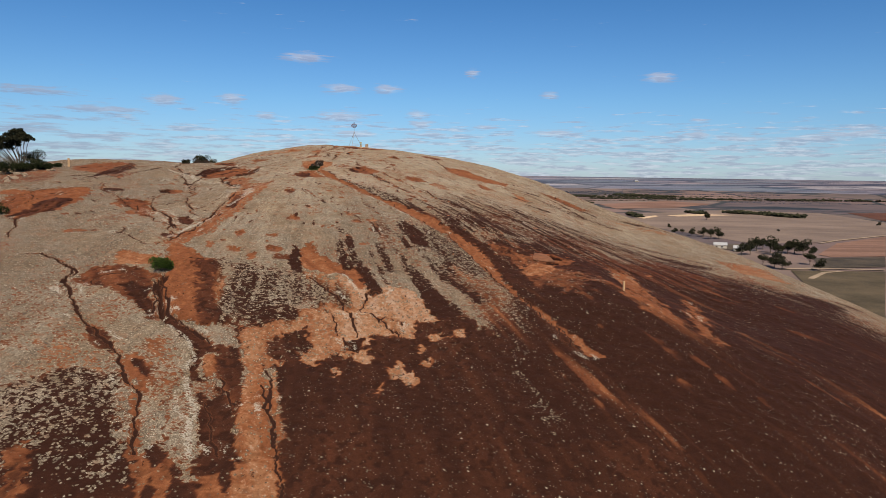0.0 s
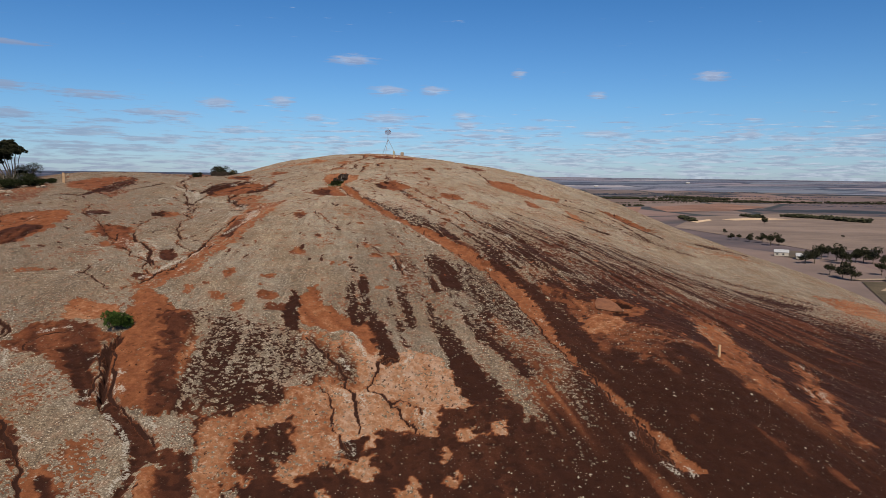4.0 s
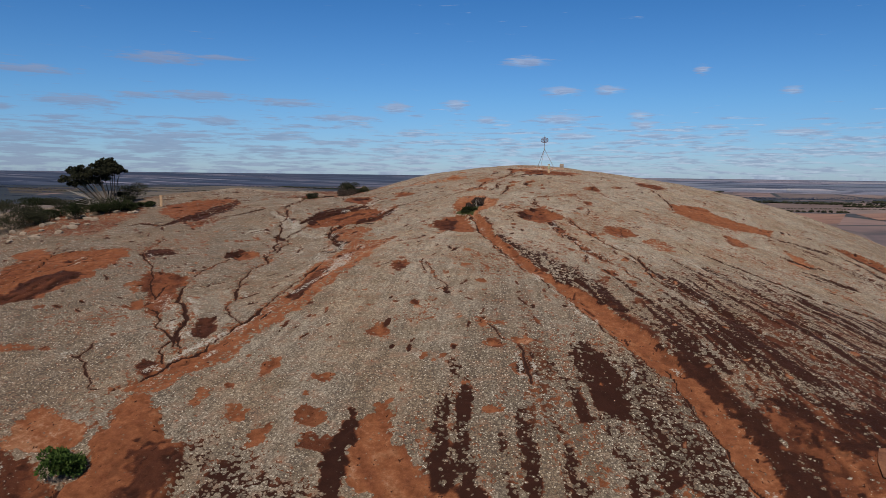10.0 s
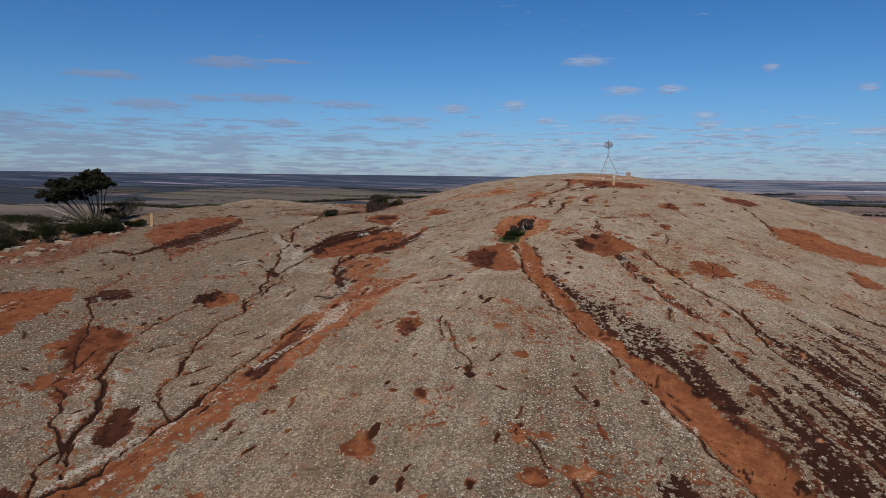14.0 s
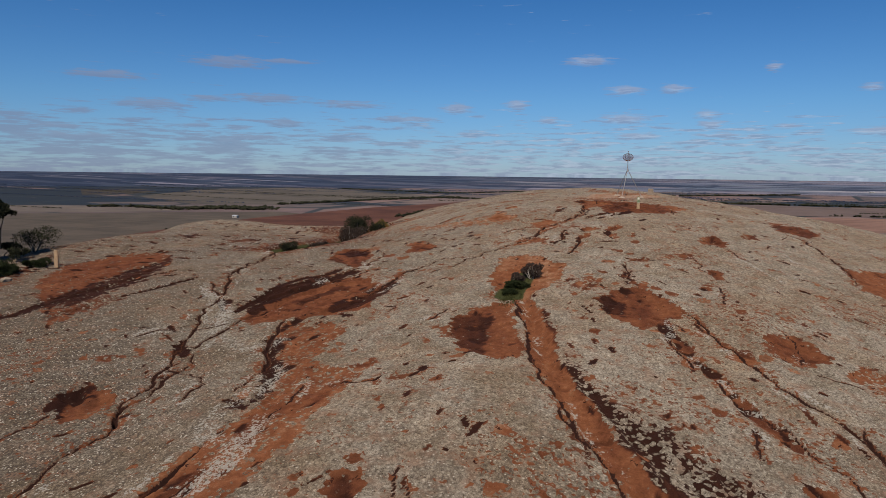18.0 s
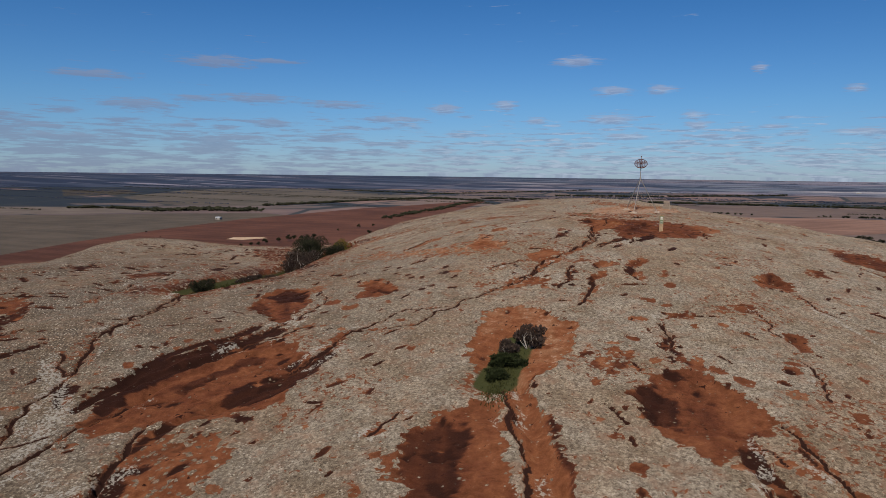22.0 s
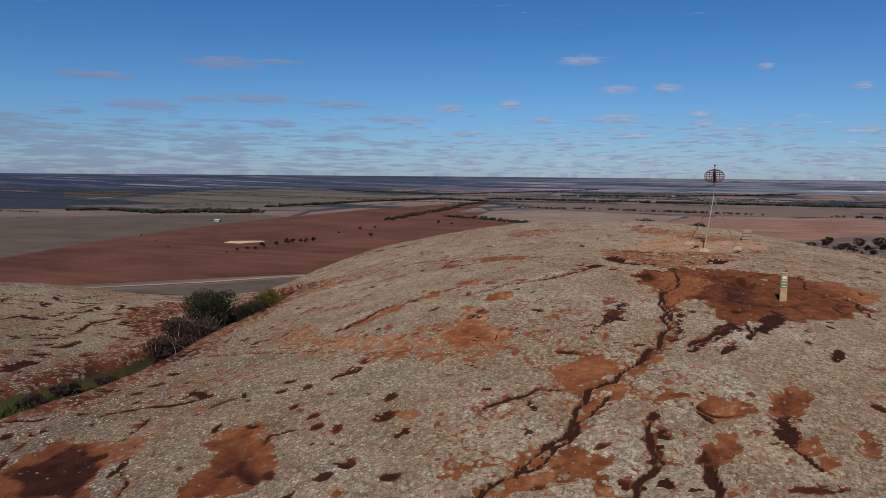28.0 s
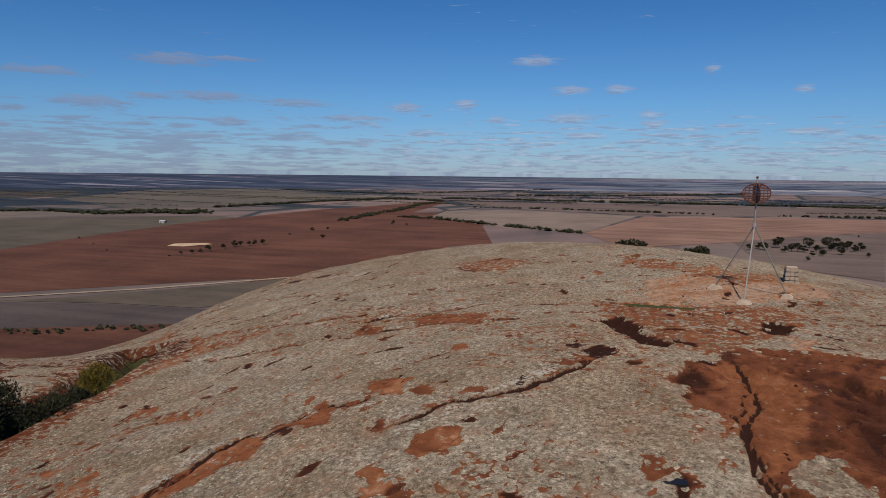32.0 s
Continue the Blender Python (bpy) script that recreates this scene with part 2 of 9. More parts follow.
    # bare rock, from maroon to orange
    tone = n.math("ADD", hue, n.math("ADD", n.math("MULTIPLY", n.math("SUBTRACT", mid, 0.5), 0.55), n.math("MULTIPLY", n.math("SUBTRACT", small, 0.5), 0.3)))
    stone = n.ramp(tone, ((0.0, (0.048, 0.017, 0.011)), (0.35, (0.114, 0.035, 0.016)), (0.60, (0.210, 0.076, 0.032)), (0.8, (0.285, 0.142, 0.074)), (1.0, (0.37, 0.255, 0.185))))
    stone = n.mix(n.math("MULTIPLY", n.step(grain, 0.46, 0.72), 0.22), stone, (0.36, 0.17, 0.09))
    gritty = n.noise(at, 2.6, 5, 0.7)
    stone = n.mix(1.0, stone, n.ramp(gritty, ((0.34, (0.76, 0.74, 0.72)), (0.5, (1.0, 1.0, 1.0)), (0.66, (1.22, 1.25, 1.28)))), "MULTIPLY")
    stone = n.mix(n.math("MULTIPLY", n.step(n.math("ADD", gritty, n.math("MULTIPLY", small, 0.4)), 0.74, 0.86), n.step(hue, 0.56, 0.76)), stone, (0.37, 0.245, 0.17))
    murk = n.math("ADD", dark, n.math("ADD", n.math("MULTIPLY", n.math("SUBTRACT", mid, 0.5), 0.32), n.math("MULTIPLY", n.math("SUBTRACT", small, 0.5), 0.42)))
    stone = n.mix(n.math("MULTIPLY", n.step(murk, 0.12, 0.72), 0.93), stone, n.mix(mid, (0.0135, 0.0054, 0.0040), (0.041, 0.0160, 0.0103)))
    pitted = n.step(n.math("ADD", n.noise(n.scaled(at, 1.0, 0.6, 1.0), 3.4, 4, 0.6, 0.6), n.math("MULTIPLY", n.math("SUBTRACT", mid, 0.5), 0.5)), 0.66, 0.70)
    stone = n.mix(pitted, stone, (0.035, 0.012, 0.008))
    # odd crusts of lichen left on the bare rock
    speck = n.cells(at, 2.6)
    chance = n.add("ShaderNodeSeparateColor")
    n.link(speck.outputs["Color"], chance.inputs[0])
    near = n.math("ADD", n.math("ADD", speck.outputs["Distance"], n.math("MULTIPLY", chance.outputs[1], 0.34)), n.math("MULTIPLY", n.math("SUBTRACT", small, 0.5), 0.9))
    chip = n.math("MULTIPLY", n.step(n.math("ADD", near, n.math("MULTIPLY", grain, 0.3)), 0.50, 0.38), n.step(n.math("ADD", chance.outputs[0], n.math("MULTIPLY", n.math("SUBTRACT", n.noise(at, 0.5, 3, 0.6), 0.5), 1.5)), 0.93, 0.96))
    chips = second.outputs["Alpha"]
    stone = n.mix(n.math("MULTIPLY", chip, n.step(n.math("ADD", chips, n.math("MULTIPLY", mid, 0.3)), 0.35, 0.6)), stone, n.mix(grain, (0.16, 0.13, 0.10), (0.55, 0.49, 0.39)))
    crumb = n.math("MULTIPLY", n.step(n.math("ADD", flake.outputs["Distance"], n.math("MULTIPLY", grain, 0.4)), 0.58, 0.46), n.step(n.math("ADD", draw.outputs[1], n.math("MULTIPLY", n.math("SUBTRACT", mid, 0.5), 1.1)), 1.0, 1.02))
    stone = n.mix(n.math("MULTIPLY", n.math("MULTIPLY", crumb, 0.8), n.step(chips, 0.2, 0.5)), stone, (0.42, 0.36, 0.28))
    colour = n.mix(worn, crust, stone)
    bright = n.math("MULTIPLY", n.step(n.math("ADD", pale, n.math("MULTIPLY", n.math("SUBTRACT", n.math("ADD", small, n.math("MULTIPLY", draw.outputs[2], 0.3)), 0.65), 1.6)), 0.40, 0.62), 0.8)
    colour = n.mix(bright, colour, n.mix(grain, (0.20, 0.185, 0.15), (0.58, 0.54, 0.46)))
    colour = n.mix(n.step(n.math("ADD", grass, n.math("MULTIPLY", small, 0.5)), 0.5, 0.8), colour, n.mix(grain, (0.024, 0.030, 0.010), (0.082, 0.082, 0.032)))
    colour = n.mix(1.0, colour, (0.69, 0.715, 0.76), "MULTIPLY")
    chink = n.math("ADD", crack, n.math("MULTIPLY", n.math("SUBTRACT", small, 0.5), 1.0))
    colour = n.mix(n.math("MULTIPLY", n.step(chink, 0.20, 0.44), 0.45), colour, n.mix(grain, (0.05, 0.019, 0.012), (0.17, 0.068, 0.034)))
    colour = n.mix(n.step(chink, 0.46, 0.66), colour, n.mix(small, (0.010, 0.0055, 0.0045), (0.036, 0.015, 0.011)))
    n.surface(colour, 0.88, ((mid, 0.5, 0.16), (small, 0.5, 0.06), (grain, 0.9, 0.03)), 0.06)
    return mat


def plain_material(name, low, high, scale=0.02, fine=0.4, furrow=0.0, angle=0.0):
    """Soil or crop: two tones by broad patches, fine grain and, where ploughed, furrows."""
    mat, n, at = material(name)
    patchy = n.noise(at, scale, 5, 0.6)
    grainy = n.noise(at, fine, 4, 0.6)
    value = n.math("ADD", n.math("MULTIPLY", patchy, 0.7), n.math("MULTIPLY", grainy, 0.3))
    if furrow:
        turned = n.add("ShaderNodeMapping")
        n.link(at, turned.inputs[0])
        turned.inputs["Rotation"].default_value = (0, 0, radians(angle))
        turned.inputs["Scale"].default_value = (0.0035, 0.06, 1)
        lines = n.noise(turned.outputs[0], 1.0, 4, 0.6)
        value = n.math("ADD", value, n.math("MULTIPLY", n.math("SUBTRACT", lines, 0.5), furrow))
    colour = n.ramp(value, ((0.36, low), (0.62, high)))
    n.surface(colour, 0.95, ((grainy, 0.4, 0.3),), 0.1)
    return mat


def ground_material():
    """The plain: far fields of many tones."""
    mat, n, at = material("plain")
    flat = n.scaled(at, 1.0, 0.62, 0.0)
    field = n.cells(flat, 0.0034)
    pick = n.add("ShaderNodeSeparateColor")
    n.link(field.outputs["Color"], pick.inputs[0])
    tone = n.ramp(pick.outputs[0], ((0.0, (0.045, 0.045, 0.056)), (0.2, (0.125, 0.100, 0.090)), (0.4, (0.070, 0.064, 0.062)), (0.6, (0.140, 0.098, 0.088)), (0.8, (0.096, 0.074, 0.074)), (1.0, (0.165, 0.130, 0.118))))
    tone.node.color_ramp.interpolation = "CONSTANT"
    patchy = n.noise(at, 0.012, 5, 0.6)
    colour = n.mix(0.45, tone, n.ramp(patchy, ((0.35, (0.062, 0.046, 0.047)), (0.65, (0.155, 0.108, 0.10)))))
    wood = n.noise(n.scaled(at, 0.4, 1.0, 0.0), 0.0035, 6, 0.65)
    west = n.add("ShaderNodeSeparateXYZ")
    n.link(at, west.inputs[0])
    wood = n.math("ADD", wood, n.math("MULTIPLY", n.step(west.outputs[0], -700.0, -1700.0), 0.12))
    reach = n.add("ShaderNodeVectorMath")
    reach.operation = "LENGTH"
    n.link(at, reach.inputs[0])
    # far woods and hedges carry a blue cast painted in for haze
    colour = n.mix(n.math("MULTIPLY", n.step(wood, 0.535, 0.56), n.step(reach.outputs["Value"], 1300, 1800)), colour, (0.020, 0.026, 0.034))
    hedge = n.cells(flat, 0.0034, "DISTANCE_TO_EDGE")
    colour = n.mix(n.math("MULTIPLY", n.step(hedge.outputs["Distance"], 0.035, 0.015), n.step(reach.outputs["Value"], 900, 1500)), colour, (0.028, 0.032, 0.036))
    n.surface(colour, 0.95, (), 0.1)
    return mat


def hazed_distance_material():
    """Far woods and fields in long bands, with haze painted in as a blue tint."""
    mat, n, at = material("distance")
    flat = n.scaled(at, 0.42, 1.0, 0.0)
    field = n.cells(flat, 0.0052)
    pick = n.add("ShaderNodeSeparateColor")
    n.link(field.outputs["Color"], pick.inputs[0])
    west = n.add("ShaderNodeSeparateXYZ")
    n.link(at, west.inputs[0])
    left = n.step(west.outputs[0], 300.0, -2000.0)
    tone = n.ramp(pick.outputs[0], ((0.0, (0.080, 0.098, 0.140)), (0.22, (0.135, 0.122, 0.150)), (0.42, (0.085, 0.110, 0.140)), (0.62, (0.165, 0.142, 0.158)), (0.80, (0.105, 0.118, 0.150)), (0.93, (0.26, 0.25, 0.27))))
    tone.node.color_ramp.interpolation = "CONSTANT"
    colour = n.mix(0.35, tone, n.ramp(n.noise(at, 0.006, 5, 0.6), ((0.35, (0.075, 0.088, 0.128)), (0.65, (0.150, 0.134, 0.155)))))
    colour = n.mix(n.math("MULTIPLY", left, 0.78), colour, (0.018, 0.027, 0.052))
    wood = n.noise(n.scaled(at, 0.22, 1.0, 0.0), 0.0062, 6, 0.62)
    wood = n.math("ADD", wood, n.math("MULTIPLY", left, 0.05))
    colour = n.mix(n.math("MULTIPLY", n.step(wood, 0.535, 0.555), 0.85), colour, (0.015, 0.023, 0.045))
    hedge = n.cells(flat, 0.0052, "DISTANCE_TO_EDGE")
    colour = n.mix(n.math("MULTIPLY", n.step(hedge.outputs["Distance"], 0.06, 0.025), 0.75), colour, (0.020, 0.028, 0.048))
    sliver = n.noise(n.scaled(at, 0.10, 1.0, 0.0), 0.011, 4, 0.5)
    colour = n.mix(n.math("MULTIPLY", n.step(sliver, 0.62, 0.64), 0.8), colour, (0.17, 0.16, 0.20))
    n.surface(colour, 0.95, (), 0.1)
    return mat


def plain_colour(name, low, high, scale=3.0, rough=0.8, bump=0.3, metal=0.0, specular=0.3):
    """A small thing's paint, wood or metal with grain and wear at two scales."""
    mat, n, at = material(name)
    fine, broad = n.noise(at, scale * 6, 4, 0.65), n.noise(at, scale, 4, 0.6)
    colour = n.ramp(n.math("ADD", n.math("MULTIPLY", broad, 0.6), n.math("MULTIPLY", fine, 0.4)), ((0.35, low), (0.65, high)))
    n.surface(colour, rough, ((fine, bump, 0.01),), specular, metal)
    return mat


def leaf_material(name, low, high):
    mat, n, at = material(name)
    island = n.add("ShaderNodeNewGeometry").outputs["Random Per Island"]
    tone = n.math("ADD", n.math("MULTIPLY", island, 0.6), n.math("MULTIPLY", n.noise(at, 0.9, 3), 0.4))
    node = n.surface(n.ramp(tone, ((0.2, low), (0.8, high))), 0.75, (), 0.06)
    node.inputs["Subsurface Weight"].default_value = 0.0
    return mat


ROCK = rock_material()
SOILS = {
    "red_soil": plain_material("red_soil", (0.046, 0.0205, 0.0145), (0.088, 0.0400, 0.0275), 0.010, 0.3, 0.5, 35),
    "stubble": plain_material("stubble", (0.050, 0.042, 0.034), (0.078, 0.064, 0.051), 0.015, 0.3, 0.5, 20),
    "pale_stubble": plain_material("pale_stubble", (0.078, 0.065, 0.057), (0.120, 0.099, 0.086), 0.02),
    "green_crop": plain_material("green_crop", (0.052, 0.046, 0.040), (0.086, 0.074, 0.062), 0.006, 0.2, 0.6, 60),
    "scrub": plain_material("scrub", (0.022, 0.02, 0.018), (0.06, 0.05, 0.04), 0.05, 0.5),
    "sand": plain_material("sand", (0.26, 0.185, 0.125), (0.40, 0.31, 0.22), 0.06),
    "grey_soil": plain_material("grey_soil", (0.066, 0.049, 0.046), (0.105, 0.079, 0.070), 0.012, 0.3, 0.6, 70),
    "grey_stubble": plain_material("grey_stubble", (0.098, 0.076, 0.066), (0.150, 0.116, 0.100), 0.012, 0.3, 0.5, 10),
    "tan_soil": plain_material("tan_soil", (0.105, 0.062, 0.048), (0.165, 0.100, 0.078), 0.010, 0.3, 0.9, 80),
    "dry_grass": plain_material("dry_grass", (0.036, 0.031, 0.021), (0.078, 0.062, 0.042), 0.03, 0.6),
    "lilac_soil": plain_material("lilac_soil", (0.040, 0.032, 0.032), (0.067, 0.053, 0.052), 0.012, 0.3, 0.5, 70),
    "gravel": plain_material("gravel", (0.15, 0.118, 0.088), (0.25, 0.20, 0.152), 0.08, 0.8),
}
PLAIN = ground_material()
DISTANCE = hazed_distance_material()
STEEL = plain_colour("galvanised_steel", (0.24, 0.22, 0.20), (0.42, 0.39, 0.36), 2, 0.5, 0.1, 0.6)
RED_PAINT = plain_colour("red_oxide_paint", (0.040, 0.014, 0.011), (0.13, 0.042, 0.029), 6, 0.6)
WHITE_PAINT = plain_colour("weathered_white_paint", (0.40, 0.37, 0.33), (0.66, 0.62, 0.56), 5, 0.7)
CONCRETE = plain_colour("concrete", (0.24, 0.185, 0.14), (0.38, 0.31, 0.25), 3, 0.9, 0.5)
TIMBER = plain_colour("weathered_timber", (0.26, 0.17, 0.10), (0.44, 0.31, 0.19), 4, 0.85, 0.5)
SIGN_GREEN = plain_colour("faded_green_panel", (0.10, 0.13, 0.07), (0.19, 0.22, 0.12), 3, 0.6)
BARK = plain_colour("bark", (0.045, 0.035, 0.028), (0.13, 0.105, 0.085), 3, 0.9, 0.8)
DEAD_WOOD = plain_colour("bleached_wood", (0.20, 0.18, 0.155), (0.40, 0.37, 0.33), 4, 0.9, 0.6)
TIN = plain_colour("roof_tin", (0.30, 0.32, 0.34), (0.46, 0.48, 0.50), 0.4, 0.5, 0.1, 0.2)
WALL_PAINT = plain_colour("wall_paint", (0.24, 0.225, 0.205), (0.36, 0.34, 0.31), 0.4, 0.8)
GLASS_DARK = plain_colour("window_glass", (0.02, 0.025, 0.03), (0.04, 0.045, 0.05), 1, 0.1, 0.0, 0.0, 0.6)
STONE = plain_colour("loose_granite", (0.13, 0.10, 0.075), (0.29, 0.235, 0.18), 2, 0.9, 0.8)
ORANGE_ROCK = plain_colour("orange_rock", (0.075, 0.031, 0.017), (0.165, 0.072, 0.037), 1.2, 0.9, 0.8)
WATER = plain_colour("rain_water", (0.010, 0.009, 0.009), (0.016, 0.014, 0.013), 2, 0.3, 0.0, 0.0, 0.2)
DARK_LEAF = leaf_material("dark_leaf", (0.012, 0.014, 0.009), (0.036, 0.037, 0.021))
# leaf of the farthest belts, haze put in as blue
HAZED_LEAF = leaf_material("hazed_leaf", (0.022, 0.032, 0.058), (0.038, 0.052, 0.090))
GREY_LEAF = leaf_material("grey_leaf", (0.028, 0.028, 0.022), (0.075, 0.07, 0.05))
GREEN_LEAF = leaf_material("green_leaf", (0.014, 0.030, 0.007), (0.048, 0.078, 0.018))
YELLOW_LEAF = leaf_material("yellow_leaf", (0.03, 0.032, 0.009), (0.17, 0.125, 0.025))
HOLLOW_LEAF = leaf_material("hollow_leaf", (0.009, 0.013, 0.005), (0.025, 0.031, 0.013))
DARK_TWIG = leaf_material("dark_twig", (0.020, 0.015, 0.013), (0.066, 0.049, 0.040))
TWIG = leaf_material("dry_twig", (0.022, 0.015, 0.013), (0.062, 0.044, 0.036))
GRASS = leaf_material("grass", (0.015, 0.020, 0.007), (0.056, 0.057, 0.021))


# ---- building helpers ----
def mesh_of(bm, name, mat):
    data = bpy.data.meshes.new(name)
    bm.to_mesh(data)
    bm.free()
    data.materials.append(mat)
    return data


def part(name, bm, mat, parent=None, label=""):
    ob = new(name, mesh_of(bm, name, mat))
    ob.parent = parent
    return tagged(ob, label)


def anchor(name, place, label, category, group="", kind=""):
    ob = new(name)
    ob.location = place
    return tagged(ob, label, category, group, kind)


def raw_part(name, verts, faces, mat, parent=None, label="", smooth=False):
    data = bpy.data.meshes.new(name)
    data.from_pydata(verts, [], faces)
    data.materials.append(mat)
    if smooth:
        data.shade_smooth()
    ob = new(name, data)
    ob.parent = parent
    return tagged(ob, label)


def box(bm, size, at, bevel=0.0, turn=0.0, taper=1.0):
    made = bmesh.ops.create_cube(bm, size=1.0)["verts"]
    for v in made:
        k = taper if v.co.z > 0 else 1.0
        v.co = Vector((v.co.x * size[0] * k, v.co.y * size[1] * k, v.co.z * size[2]))
    if bevel:
        edges = list({e for v in made for e in v.link_edges})
        made = list({v for f in bmesh.ops.bevel(bm, geom=edges, offset=bevel, segments=2, affect="EDGES")["faces"] for v in f.verts} | {v for v in made if v.is_valid})
    m = Matrix.Translation(at) @ Matrix.Rotation(turn, 4, "Z")
    bmesh.ops.transform(bm, matrix=m, verts=made)


def tube(bm, points, radii, sides=8):
    """A tapered round bar along points."""
    rings = []
    for i, p in enumerate(points):
        p = Vector(p)
        ahead = (Vector(points[min(i + 1, len(points) - 1)]) - Vector(points[max(i - 1, 0)])).normalized()
        side = ahead.orthogonal().normalized()
        up = ahead.cross(side)
        ring = []
        for k in range(sides):
            a = 2 * math.pi * k / sides
            ring.append(bm.verts.new(p + (side * math.cos(a) + up * math.sin(a)) * radii[i]))
        if rings:
            near = min(range(sides), key=lambda s: (ring[s].co - rings[-1][0].co).length)
            ring = ring[near:] + ring[:near]
            for k in range(sides):
                bm.faces.new((rings[-1][k], rings[-1][(k + 1) % sides], ring[(k + 1) % sides], ring[k]))
        rings.append(ring)
    bm.faces.new(rings[0][::-1])
    bm.faces.new(rings[-1])
    return bm


# ---- shape of the land ----
SWELLS = [(-25, 130, 75, 119.33), (-30, 130, 48, -12.23), (-20, 170, 30, -13.88), (-60, 120, 30, -4.38), (-45, 90, 26, -10.24), (-15, 95, 26, -1.05), (10, 120, 30, -15.07), (-10, 60, 28, -18.44), (30, 90, 30, -8.99), (-40, 55, 28, -1.39), (40, 130, 32, -11.93), (-30, 150, 22, -3.14), (-5, 145, 24, -6.38), (-60, 165, 26, -11.57), (20, 50, 32, 6.86), (-25, 20, 34, 12.07), (15, 170, 30, 3.26), (-22, 112, 18, -6.94), (-85, 100, 30, -6.74), (70, 110, 36, 9.03), (-40, 200, 32, 13.16), (-10, 180, 18, -0.94), (-45, 135, 16, -7.05), (-45, 110, 16, -4.92)]
KNOLLS = [(-68, 146, 8, 0.79), (-51, 162, 8, -0.76), (-65, 120, 8, -1.42), (-51, 181, 8, 0.75), (-29, 154, 8, 0.63), (-22, 103, 8, 1.37), (-33, 90, 8, -0.82), (-16, 131, 8, -0.54), (-53, 92, 8, 0.87), (19, 75, 8, 1.58), (30, 81, 8, -1.64), (4, 79, 8, -0.93), (-36, 180, 8, -0.75), (-66, 159, 8, 0.89), (-64, 170, 8, -0.88), (-52, 152, 8, -1.43), (11, 104, 8, 0.54), (-8, 103, 8, -0.64), (-32, 108, 8, -0.57), (-47, 121, 8, 0.50), (34, 160, 11, -0.61), (-28, 126, 8, -0.32), (-27, 189, 8, 0.30), (-26, 172, 8, -0.55)]
KNOLLS += [(60, 138, 11, 1.13), (30, 160, 11, -0.41), (14, 170, 11, -0.40), (-60, 140, 11, -0.66), (-75, 140, 11, -0.90), (-50, 165, 11, -0.24), (-45, 178, 11, -0.34), (-5, 175, 11, -0.28), (50, 128, 11, 0.57), (-90, 135, 11, -0.18), (5, 160, 11, -0.31), (20, 150, 11, -0.25), (-70, 148, 7, -0.21), (-70, 172, 7, -0.13), (-70, 180, 7, -0.29), (-70, 188, 7, 0.54), (-70, 196, 7, 1.12), (-70, 204, 7, 0.41), (-62, 156, 7, 0.12)]
KNOLLS += [(-62, 172, 7, -0.21), (-62, 180, 7, -0.35), (-62, 188, 7, 0.23), (-62, 196, 7, 1.27), (-62, 204, 7, 0.83), (-54, 148, 7, 0.13), (-54, 164, 7, -0.19), (-54, 172, 7, -0.19), (-54, 180, 7, -0.30), (-54, 188, 7, -0.62), (-54, 196, 7, 0.49), (-54, 204, 7, 0.96), (-46, 164, 7, -0.15), (-46, 180, 7, -0.12), (-46, 188, 7, -0.47), (-46, 196, 7, 0.46), (-46, 204, 7, 0.95), (-38, 188, 7, -0.17), (-38, 196, 7, 0.34), (-38, 204, 7, 0.53)]
KNOLLS += [(-85, 160, 9, 4.62), (-90, 112, 8, 4.32), (-68, 152, 7, -1.58)]
PLAIN_Z = -32.0


def plain_height(x, y):
    r = np.hypot(x + 20.0, y - 130.0)
    u = np.clip((r - 1500.0) / 3300.0, 0, 1)
    return PLAIN_Z + 61.0 * u * u * (3 - 2 * u)


def rock_height(x, y):
    """The smooth dome."""
    x, y = np.asarray(x, float), np.asarray(y, float)
    z = np.full(np.broadcast(x, y).shape, PLAIN_Z)
    for cx, cy, s, h in SWELLS + KNOLLS:
        z = z + h * np.exp(-((x - cx) ** 2 + (y - cy) ** 2) / (2.0 * s * s))
    return z


rng = np.random.default_rng(7)
LATTICE = rng.random((256, 256)).astype(np.float32)


def lattice_noise(u, v):
    """Smooth value noise, 0 to 1."""
    iu, iv = np.floor(u).astype(int), np.floor(v).astype(int)
    fu, fv = (u - iu).astype(np.float32), (v - iv).astype(np.float32)
    fu, fv = fu * fu * (3 - 2 * fu), fv * fv * (3 - 2 * fv)
    a, b = LATTICE[iu & 255, iv & 255], LATTICE[(iu + 1) & 255, iv & 255]
    c, d = LATTICE[iu & 255, (iv + 1) & 255], LATTICE[(iu + 1) & 255, (iv + 1) & 255]
    return (a * (1 - fu) + b * fu) * (1 - fv) + (c * (1 - fu) + d * fu) * fv


def layered(u, v, octaves=4):
    total, weight = 0.0, 0.0
    for k in range(octaves):
        total = total + lattice_noise(u * 2.03 ** k + 17.3 * k, v * 2.03 ** k + 9.1 * k) * 0.5 ** k
        weight += 0.5 ** k
    return total / weight


def smooth(low, high, value):
    u = np.clip((value - low) / (high - low), 0, 1)
    return u * u * (3 - 2 * u)


def ladder(*stretches):
    """Grid lines from (end, spacing) pairs, the first being the start."""
    lines = [np.array([stretches[0]], float)]
    at = stretches[0]
    for end, gap in stretches[1:]:
        count = max(1, round((end - at) / gap))
        lines.append(np.linspace(at, end, count + 1)[1:])
        at = end
    return np.concatenate(lines)


